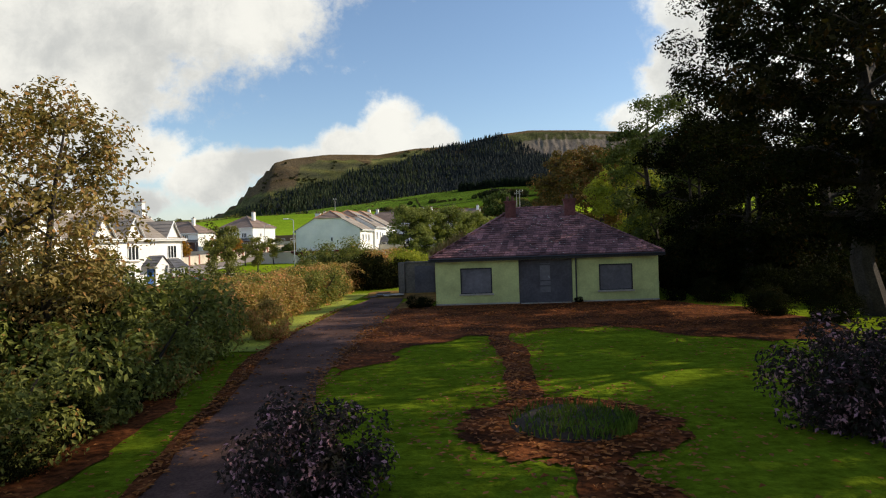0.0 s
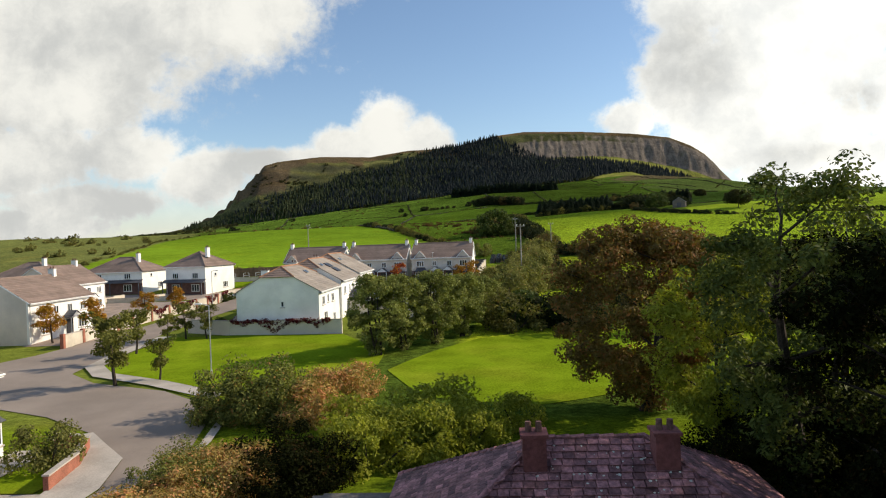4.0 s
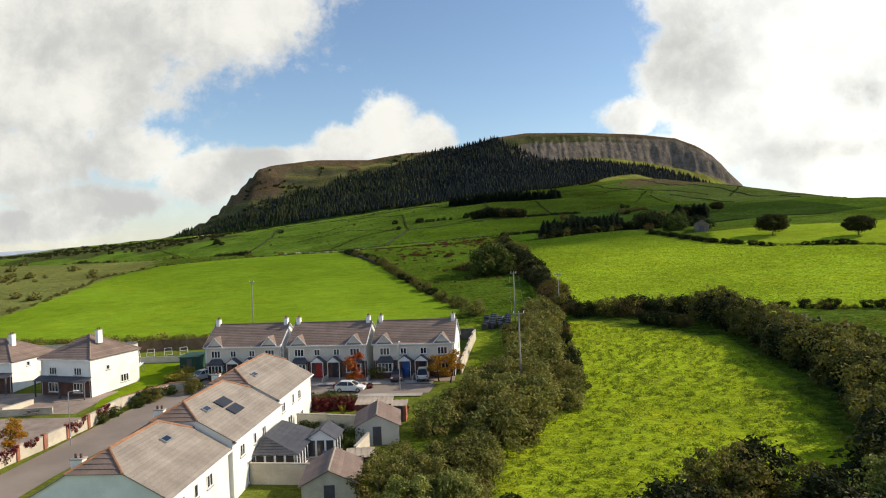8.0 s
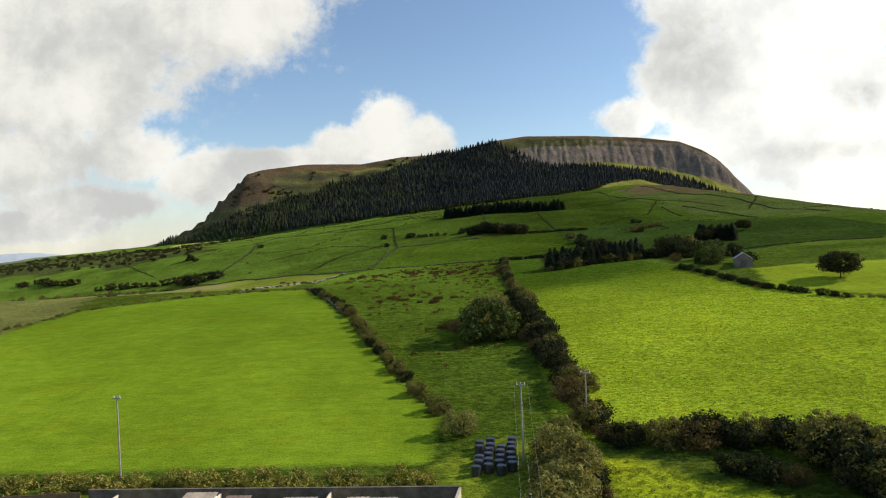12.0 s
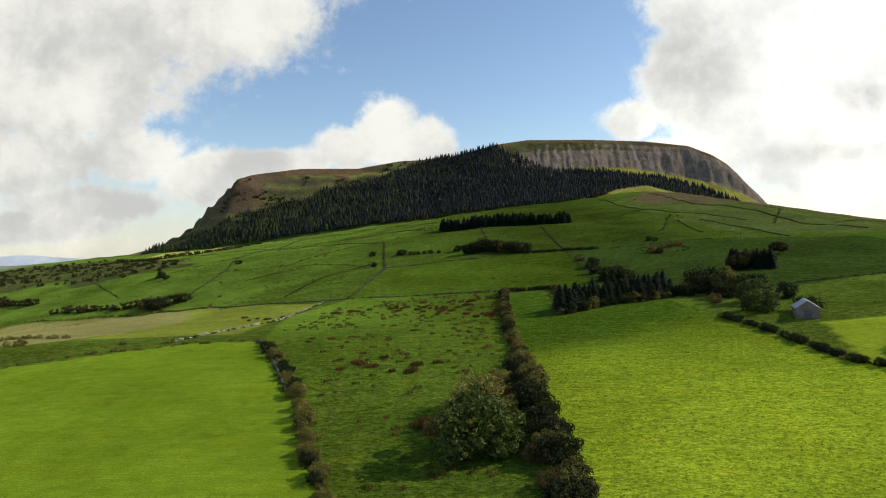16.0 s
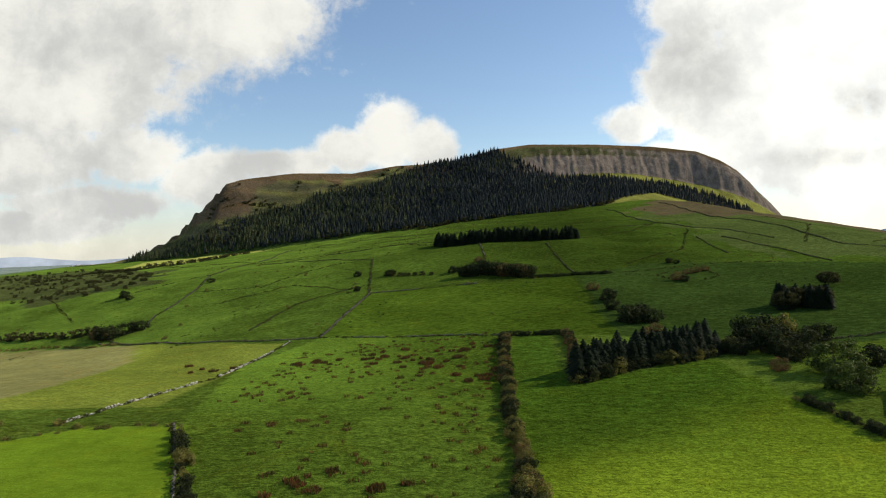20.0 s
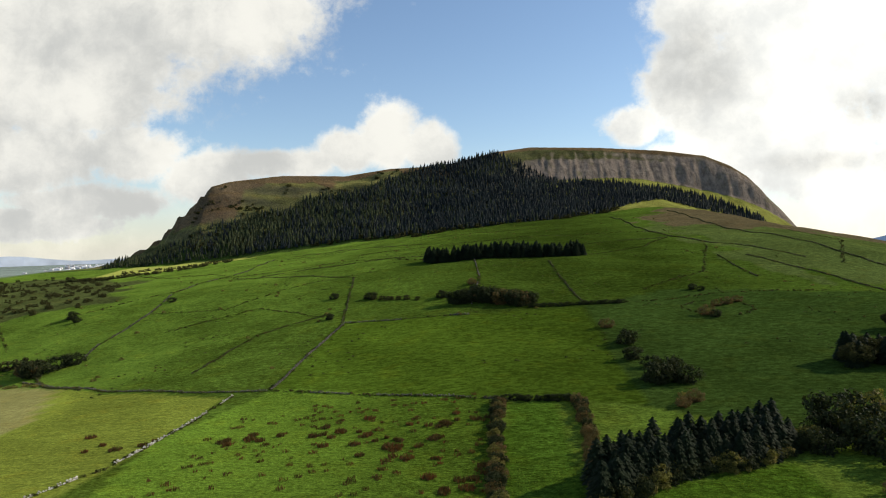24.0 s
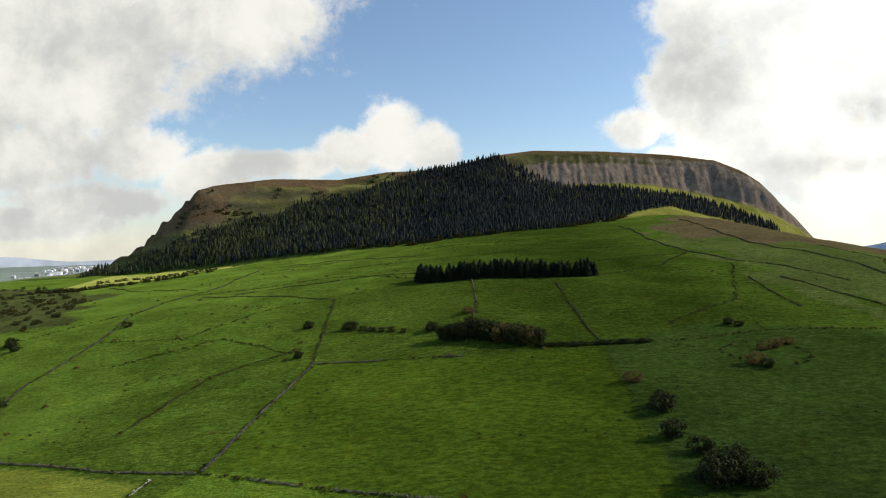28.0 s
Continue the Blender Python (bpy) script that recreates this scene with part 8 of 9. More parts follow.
def build_stone_walls():
    stone_wall([(-58.5, 328.5), (-46.5, 304), (-35.8, 280)], "grey dry-stone wall beside the hawthorn hedge", 1, 1.0)
    stone_wall([(-183, 506), (-150, 480), (-120, 461), (-86, 449), (-58, 444), (-16, 427), (12, 417)], "low grey dry-stone wall across the hillside", 2, 0.8, 0.45, 0.35)
    stone_wall([(-69, 442), (-70, 411), (-72, 380), (-80, 350), (-84, 331)], "tumbled pale stone wall through the pasture", 3, 0.8, 0.6, 0.3, STONE_PALE)
    stone_wall([(-58, 445), (-57, 485), (-54, 531)], "grey dry-stone wall up the hill", 4, 0.9, 0.5, 0.25)
    stone_wall([(-54, 531), (1, 522)], "grey dry-stone wall bounding the smooth field", 5, 0.9, 0.5, 0.2)
    stone_wall([(-172, 530), (-177, 549), (-178, 600), (-191, 663), (-190, 724), (-186, 761), (-192, 833), (-205, 900)], "long grey stone wall climbing the hillside", 6, 0.9, 0.6, 0.3)
    stone_wall([(1, 541), (4, 600), (0, 660)], "stone wall running up to the plantation", 8, 0.8, 0.55, 0.4)
    stone_wall([(-98, 477), (-97, 509), (-92, 532), (-65, 555)], "broken stone wall slanting over the hill", 10, 0.6, 0.5, 0.3, BANK)
    stone_wall([(-180, 510), (-160, 486), (-133, 467)], "grey dry-stone wall beside the dark thicket", 16, 0.8, 0.5, 0.2, BANK)
    stone_wall([(-172, 704), (-120, 675), (-72, 641), (-66, 600), (-55, 531)], "low stone wall between the hill pastures", 17, 0.7, 0.55, 0.35, BANK)
    stone_wall([(148, 1020), (141, 850), (139, 776), (147, 723), (156, 698), (175, 679), (190, 640)], "dark field wall running down from the forest", 18, 1.0, 0.7, 0.2, BANK)
    stone_wall([(220, 1050), (203, 860), (199, 743), (214, 682), (217, 611), (230, 560)], "stone wall between pasture and brown moor", 19, 1.1, 0.7, 0.2, BANK)
    stone_wall([(144, 650), (142, 586)], "short stone wall on the upper pasture", 20, 0.9, 0.6, 0.2, BANK)
    stone_wall([(160, 650), (169, 624), (176, 578), (173, 533)], "stone wall on the upper pasture", 21, 0.9, 0.6, 0.2, BANK)
    stone_wall([(44, 640), (46, 590), (49.5, 537)], "stone wall between plantation and shelter belt", 22, 0.8, 0.55, 0.3, BANK)
    stone_wall([(-196, 934), (-120, 890), (-52, 855)], "faint wall below the forest", 23, 0.8, 0.6, 0.3, BANK)
    stone_wall([(-150, 700), (-60, 705), (40, 700), (140, 743)], "faint field wall above the plantation", 11, 0.8, 0.6, 0.45, BANK)
    stone_wall([(74, 377), (100, 385), (130, 392), (180, 400)], "field wall behind the barn", 13, 0.9, 0.55, 0.3, BANK)
    stone_wall([(47, 180), (53, 182), (60, 179), (56, 184)], "heap of grey rubble beside the hedge", 15, 1.3, 0.8)


def build_barn():
    t = thing("barn", pose(84.5, 321.5, hz(84.5, 321.5), 0, 0, -18), "small grey stone barn with a sheet roof", "barn")
    w, d = 5.4, 8.0
    for y in (0.0, d - 0.4):
        g = part("gable_wall", _gable(w, -1.0, 2.6, 4.4, 0.4), STONE_WALLING, t)
        g.matrix_basis = pose(0, y, 0)
    for sx in (-1, 1):
        bm = bmesh.new()
        bx(bm, min(sx * w / 2, sx * (w / 2 - 0.4)), max(sx * w / 2, sx * (w / 2 - 0.4)), 0.402, d - 0.402, -1, 2.6)
        part("side_wall", bm, STONE_WALLING, t)
        bm = bmesh.new()
        coursed(bm, (sx * (w / 2 + 0.2), -0.15, 2.5), (sx * (w / 2 + 0.2), d + 0.15, 2.5), (0, d + 0.15, 4.5), (0, -0.15, 4.5), 5)
        part("roof_slope", bm, ROOF_SHEET, t)
    box("door", -0.9, 0.9, -0.06, -0.003, -0.4, 2.1, BOARD_GREY, t)


STONE_WALLING = surface("barn_stone", (0.175, 0.145, 0.120), 0.9, 5.0, 0.25, 0.8, 0.2, 0.6, 8.0)
ROOF_SHEET = surface("grey_sheet_roof", (0.30, 0.31, 0.33), 0.5, 7.0, 0.12, 0.6, 0.18, 0.2, 20.0, metal=0.3)
LEAF_WILLOW2 = leaf_material("lawn_tree_leaves", (0.090, 0.104, 0.030), (0.34, 0.355, 0.095), scale=0.5, thin=0.3)
LEAF_FOREST_PALE = leaf_material("lighter_forest_needles", (0.022, 0.030, 0.018), (0.082, 0.098, 0.045), scale=0.03, spec=0.03)
# dark needles with a bluish lift, distance haze put into the colour
LEAF_FOREST_HAZED = leaf_material("hazed_forest_needles", (0.012, 0.017, 0.021), (0.038, 0.048, 0.046), scale=0.02, spec=0.03)


def build_poles():
    def pole(x, y, top, label, arm=1.6, turn=0.0, insul=3):
        z = hz(x, y)
        t = thing("utility_pole", pose(x, y, z, 0, 0, turn), label, "utility pole", "utility poles")
        bm = bmesh.new()
        tube(bm, [(0, 0, -0.5), (0, 0, (top - z) * 0.5), (0, 0, top - z)], [0.13, 0.11, 0.085], 9)
        part("pole", bm, POLE_WOOD, t)
        if arm:
            box("crossarm", -arm / 2, arm / 2, -0.07, 0.07, top - z - 0.35, top - z - 0.2, POLE_WOOD, t)
            for k in range(insul):
                xx = -arm / 2 + 0.12 + (arm - 0.24) * k / max(1, insul - 1)
                bm = bmesh.new()
                tube(bm, [(xx, 0, top - z - 0.2), (xx, 0, top - z + 0.08)], [0.05, 0.04], 6)
                part("insulator", bm, TRIM_WHITE, t)
        return Vector((x, y, top - 0.1))

    pole(-43.8, 184.8, 16.8, "pale wooden utility pole beside the field", 1.0, 0, 2)
    b = pole(7.1, 187.4, 16.6, "pale wooden utility pole with crossarm in the hedge", 1.2)
    pole(16.9, 200.2, 15.3, "wooden utility pole with insulators in the hedge", 1.6, -35)
    d = pole(6.0, 141.7, 14.0, "pale wooden utility pole with crossarm in the thicket", 1.5)
    pole(70.0, 158.0, 14.5, "wooden utility pole beyond the meadow", 1.4)

    def wire(p, q, sag, off):
        bm = bmesh.new()
        pts = []
        for k in range(13):
            t = k / 12
            o = p.lerp(q, t) + Vector((off, 0, -sag * 4 * t * (1 - t)))
            pts.append(o)
        tube(bm, pts, [0.005] * 13, 4)
        ob = part("power_line", bm, METAL_GREY, None)
        tagged(ob, "thin overhead power line between wooden poles", "cable", "power lines")

    for off in (-0.85, 0.0, 0.85):
        wire(d, b, 0.7, off)
    for x, y, tall, turn in ((-23.6, 78.0, 6.4, 180), (-10.3, 148.4, 6.4, 90), (-27.6, 151.9, 6.0, -90), (-44.9, 129, 6.0, 0)):
        t = thing("street_lamp", pose(x, y, hz(x, y), 0, 0, turn), "slim grey street lamp beside the road", "street lamp", "street lamps")
        bm = bmesh.new()
        tube(bm, [(0, 0, -0.3), (0, 0, 0.9), (0, 0, 0.95), (0, 0, tall)], [0.085, 0.085, 0.055, 0.045], 9)
        part("pole", bm, METAL_GREY, t)
        bm = bmesh.new()
        tube(bm, [(0, 0, tall - 0.02), (0.35, 0, tall + 0.1), (0.75, 0, tall + 0.14)], [0.04, 0.035, 0.03], 7)
        part("arm", bm, METAL_GREY, t)
        box("lamp_head", 0.6, 1.2, -0.11, 0.11, tall + 0.07, tall + 0.2, TRIM_WHITE, t, bevel=0.03)


def build_bales():
    rng = random.Random(12)
    bm = bmesh.new()
    bmesh.ops.create_cone(bm, cap_ends=True, segments=18, radius1=0.62, radius2=0.62, depth=1.2)
    bmesh.ops.bevel(bm, geom=[e for e in bm.edges if abs(e.verts[0].co.z - e.verts[1].co.z) < 1e-4], offset=0.09, segments=2, affect="EDGES")
    for v in bm.verts:
        v.co += Vector((rng.gauss(0, 0.012), rng.gauss(0, 0.012), rng.gauss(0, 0.008)))
    me = bpy.data.meshes.new("bale")
    bm.to_mesh(me)
    bm.free()
    me.materials.append(BALE_WRAP)
    for i in range(4):
        for j in range(6):
            if rng.random() < 0.12:
                continue
            x, y = 1.3 + i * 1.42 + rng.uniform(-0.16, 0.16) + 0.06 * j, 185.4 + j * 1.55 + 0.7 * (i % 2) + rng.uniform(-0.16, 0.16)
            ob = new("silage_bale", me)
            ob.matrix_world = pose(x, y, hz(x, y) + 0.57, 0, 0, rng.uniform(0, 360))
            tagged(ob, "round silage bale wrapped in shiny black plastic", "bale", "silage bales")


def build_grass():
    """Rushes and weeds that give the rough pastures their tufts."""
    r = random.Random(14)
    v, f = [], []
    for _ in range(560):
        if r.random() < 0.6:
            cx, cy = r.uniform(-58, 12), r.uniform(345, 425)
        else:
            cx, cy = r.uniform(-45, 10), r.uniform(230, 340)
        if cy < 330 and cx < -5 - (cy - 205) * 0.42 + 3:
            continue
        if noise.noise(Vector((cx * 0.05, cy * 0.05, 3.0))) < -0.05 and r.random() < 0.8:
            continue
        cz = hz(cx, cy)
        s = r.uniform(0.4, 1.6)
        a, b = blades(r, int(26 * s), lambda q: disc(q, 0.55 * s + 0.2, cx, cy), 0.6, 0.06, lambda x, y: cz)
        n = len(v)
        v += a
        f += [tuple(n + k for k in p) for p in b]
    # thick bracken patches
    for px, py, wide, many in ((-10, 390, 7, 16), (-25, 397, 8, 14), (-1, 404, 5, 9), (1, 368, 4, 9), (-48, 397, 6, 8), (-79, 397, 5, 6), (-14, 296, 4, 7), (-20, 300, 4, 5), (-4, 262, 3, 5)):
        for _ in range(many):
            cx, cy = px + r.gauss(0, wide), py + r.gauss(0, wide * 0.6)
            cz = hz(cx, cy)
            s = r.uniform(0.8, 2.0)
            a, b = blades(r, int(60 * s), lambda q: disc(q, 0.8 * s, cx, cy), 0.75, 0.09, lambda x, y: cz)
            n = len(v)
            v += a
            f += [tuple(n + k for k in p) for p in b]
    tagged(mesh_object("rushes", v, f, RUSH), "rusty clumps of rushes and bracken in the pasture", "rushes", kind="stuff")
    rng = np.random.default_rng(15)
    # weeds in the meadow, thick in the near end and along the hedges
    pts = []
    while len(pts) < 2600:
        x, y = rng.uniform(-4, 42), rng.uniform(98, 190)
        if inside_polygon(np.array([x]), np.array([y]), FIELDS[4][1])[0]:
            pts.append((x, y))
    pts = np.array(pts)
    c = np.c_[pts, height(pts[:, 0], pts[:, 1]) + 0.12]
    vv, ff = leaf_cards(rng, c, 0.25 + 0.35 * rng.random(len(c)), 26, 0.10, squash=0.6)
    tagged(mesh_object("meadow_weeds", vv.tolist(), ff.tolist(), WEED), "rough bright green weeds and long grass of the meadow", "weeds", kind="stuff")
    # tussocks over the big fields
    pts = []
    while len(pts) < 15000:
        x, y = rng.uniform(8, 110), rng.uniform(190, 375)
        if inside_polygon(np.array([x]), np.array([y]), FIELDS[2][1])[0]:
            pts.append((x, y))
    while len(pts) < 22000:
        x, y = rng.uniform(-60, 14), rng.uniform(192, 440)
        if inside_polygon(np.array([x]), np.array([y]), FIELDS[0][1])[0] and not inside_polygon(np.array([x]), np.array([y]), FIELDS[1][1])[0]:
            pts.append((x, y))
    pts = np.array(pts)
    c = np.c_[pts, height(pts[:, 0], pts[:, 1]) + 0.02]
    vv, ff = leaf_cards(rng, c, 0.07 + 0.16 * rng.random(len(c)), 7, 0.085, squash=0.4)
    tagged(mesh_object("tussocks", vv.tolist(), ff.tolist(), WEED2), "tussocky grass of the grazed fields", "grass", kind="stuff")


WEED2 = leaf_material("tussock_grass", (0.085, 0.138, 0.010), (0.20, 0.265, 0.016), scale=0.06)


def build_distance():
    """Low hills, haze put into their blue colour, and a town far across the plain."""
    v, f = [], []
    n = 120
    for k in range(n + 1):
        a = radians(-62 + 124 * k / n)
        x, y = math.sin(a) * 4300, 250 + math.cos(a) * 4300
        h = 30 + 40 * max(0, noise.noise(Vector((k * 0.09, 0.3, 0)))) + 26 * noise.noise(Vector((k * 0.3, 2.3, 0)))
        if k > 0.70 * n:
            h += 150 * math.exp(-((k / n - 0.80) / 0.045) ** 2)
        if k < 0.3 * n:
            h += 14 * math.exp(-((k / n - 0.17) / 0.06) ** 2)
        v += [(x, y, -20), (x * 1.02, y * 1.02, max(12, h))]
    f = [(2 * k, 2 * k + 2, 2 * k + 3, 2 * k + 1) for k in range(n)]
    ob = mesh_object("distant_hills", v, f, HILLS_HAZED)
    tagged(ob, "low hills on the horizon, haze put into their blue colour", "hills", kind="structure")


def build_town():
    """Pale houses of a town far off on the plain, too far to part."""
    r = random.Random(90)
    v, f = [], []
    for _ in range(420):
        y = r.uniform(1500, 3300)
        x = -y * r.uniform(0.36, 0.62) + r.gauss(0, 30)
        z = hz(x, y)
        w, d, h = r.uniform(7, 16), r.uniform(7, 10), r.uniform(4, 7)
        n = len(v)
        v += [(x - w / 2, y, z - 1), (x + w / 2, y, z - 1), (x + w / 2, y + d, z - 1), (x - w / 2, y + d, z - 1), (x - w / 2, y, z + h), (x + w / 2, y, z + h), (x + w / 2, y + d, z + h), (x - w / 2, y + d, z + h), (x - w / 2, y + d / 2, z + h + 3), (x + w / 2, y + d / 2, z + h + 3)]
        f += [tuple(n + k for k in q) for q in ((0, 1, 5, 4), (1, 2, 6, 9, 5), (2, 3, 7, 6), (3, 0, 4, 8, 7), (4, 5, 9, 8), (6, 7, 8, 9))]
    tagged(mesh_object("far_town", v, f, TOWN_PALE), "pale scattered houses of a distant town", "town", kind="stuff")


TOWN_PALE = surface("far_town_walls", (0.52, 0.52, 0.52), 0.9, 0.1, 0.1, 0.02, 0.2, 0.0, island=0.5)
# the pale blue is aerial haze painted into the hill colour
HILLS_HAZED = surface("far_hazed_hills", (0.36, 0.42, 0.50), 0.95, 0.01, 0.1, 0.003, 0.12, 0.0)
build_hedges()
build_trees()
build_forest()
build_stone_walls()


def build_verges():
    """Rank grass and brambles along the stone walls, with ditches' dark growth."""
    rng = random.Random(44)
    tuft = make_bush("tuft", 56, 0.9, 0.9, 0.5, LEAF_VERGE, 7, 9, 0.30, 0.42)
    places = []
    for pts, _ in VERGES:
        for x, y in along(pts, 1.5, rng, 0.7):
            places.append((x, y, rng.uniform(0.3, 0.85)))
    faint = [[(-150, 560), (-110, 585), (-62, 545)], [(-178, 600), (-130, 590), (-100, 640), (-60, 650)], [(80, 560), (120, 600), (150, 690)], [(68, 535), (110, 545), (155, 541)], [(70, 664), (110, 690), (140, 743)], [(-240, 600), (-190, 663)], [(-31, 680), (-80, 720), (-190, 724)], [(-100, 800), (0, 790), (140, 800)], [(-190, 850), (-80, 900), (60, 930)],
             [(100, 500), (112, 510), (110, 528), (96, 532), (86, 520), (90, 503)], [(200, 620), (240, 700), (230, 760)], [(240, 620), (330, 690), (420, 700)], [(-230, 560), (-300, 640), (-360, 760)], [(-200, 760), (-280, 820), (-350, 900)]]
    for pts in faint:
        for x, y in along(pts, 1.9, rng, 0.9):
            places.append((x, y, rng.uniform(0.35, 0.9)))
    thicket("verge", tuft, places, "dark rank grass and brambles along the field walls", "verge")
    rough = []
    while len(rough) < 1500:
        x, y = rng.uniform(-220, 180), rng.uniform(450, 1000)
        if noise.noise(Vector((x * 0.03, y * 0.025, 9.0))) > 0.12:
            rough.append((x, y, rng.uniform(0.2, 0.6)))
    thicket("rough_tufts", tuft, rough, "dark tufts of rough grass over the upper pasture", "grass")
    drop(tuft)


LEAF_VERGE = leaf_material("rank_grass", (0.030, 0.040, 0.010), (0.095, 0.105, 0.022), (0.12, 0.08, 0.03), 0.25, 0.2)
build_verges()
build_barn()
build_poles()
build_bales()
build_grass()
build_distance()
build_town()

# ---- garden sheds, furniture and creepers of the estate ----
TIMBER_RED = surface("red_brown_shed_boards", (0.15, 0.055, 0.038), 0.85, 10.0, 0.2, 0.8, 0.2, 0.4, 40.0)
SHEET_TAN = surface("tan_corrugated_sheet", (0.42, 0.35, 0.27), 0.8, 9.0, 0.12, 0.6, 0.2, 0.2, 30.0)
PLASTIC_BLUE = surface("blue_plastic", (0.06, 0.14, 0.48), 0.4, 8.0, 0.05, 0.8, 0.08, 0.0)
PLASTIC_GREEN = surface("dark_green_sheet", (0.025, 0.075, 0.055), 0.6, 8.0, 0.1, 0.8, 0.2, 0.1)
LEAF_CREEPER = leaf_material("red_creeper_leaves", (0.055, 0.008, 0.014), (0.20, 0.030, 0.040), (0.32, 0.10, 0.08), 0.25, 1.5)
LEAF_GOLD = leaf_material("golden_shrub_leaves", (0.14, 0.13, 0.02), (0.40, 0.36, 0.05), (0.42, 0.20, 0.03), 0.3, 1.0)


def build_shed(x, y, w, d, high, rise, turn, wall, roof, label):
    """A small garden shed with a ribbed lean-to or pitched roof."""
    t = thing("shed", pose(x, y, hz(x, y), 0, 0, turn), label, "shed", "garden sheds")
    box("wall", -w / 2, w / 2, 0, d, -0.4, high, wall, t)
    for sx in ((-1, 1) if rise > 0.5 else (0,)):
        bm = bmesh.new()
        n = max(4, int(d / 0.25)) if sx else max(4, int(w / 0.25))
        for k in range(n):
            a, b = k / n, (k + 1) / n
            up = 0.03 * (k % 2)
            if sx:
                y0, y1 = -0.15 + (d + 0.3) * a, -0.15 + (d + 0.3) * b
                pts = [(sx * (w / 2 + 0.2), y0, high - 0.06 + up), (sx * (w / 2 + 0.2), y1, high - 0.06 + up), (sx * 0.002, y1, high + rise + up), (sx * 0.002, y0, high + rise + up)]
            else:
                x0, x1 = -w / 2 - 0.15 + (w + 0.3) * a, -w / 2 - 0.15 + (w + 0.3) * b
                pts = [(x0, -0.2, high + 0.04 + up), (x1, -0.2, high + 0.04 + up), (x1, d + 0.15, high + rise + 0.05 + up), (x0, d + 0.15, high + rise + 0.05 + up)]
            slab(bm, pts, 0.05)
        bmesh.ops.remove_doubles(bm, verts=bm.verts[:], dist=0.001)
        part("roof_slope", bm, roof, t)
    if rise > 0.5:
        for yy in (0.0, d - 0.1):
            g = part("gable", _gable(w, high + 0.001, high + 0.02, high + rise - 0.06, 0.1), wall, t)
            g.matrix_basis = pose(0, yy, 0)
    box("door", -0.42, 0.42, -0.05, -0.002, 0.02, 1.85, BOARD_GREY, t)
    return t


def creeper(points, spots, label):
    """A climbing plant flat against a wall: leaves thick at the top, thinning in hanging points."""
    rng = np.random.default_rng(int(abs(points[0][0] * 31 + points[0][1])))
    a, b = np.array(points[0], float), np.array(points[1], float)
    d = b - a
    side = np.array([d[1], -d[0]]) / np.linalg.norm(d)
    c, r = [], []
    for s, half, drop_to, top in spots:
        for _ in range(int(half * 46)):
            k = rng.uniform(-1, 1)
            low = top - (top - drop_to) * (1 - abs(k)) ** 0.8
            p = a + d * s + d / np.linalg.norm(d) * half * k + side * rng.uniform(0.13, 0.2)
            c.append((p[0], p[1], hz(p[0], p[1]) + rng.uniform(low, top + 0.1)))
            r.append(0.16)
    t = thing("creeper", Matrix(), label, "creeper", "creepers")
    v, f = leaf_cards(rng, np.array(c), np.array(r), 16, 0.085)
    mesh_object("foliage", v.tolist(), f.tolist(), LEAF_CREEPER, t)
    return t


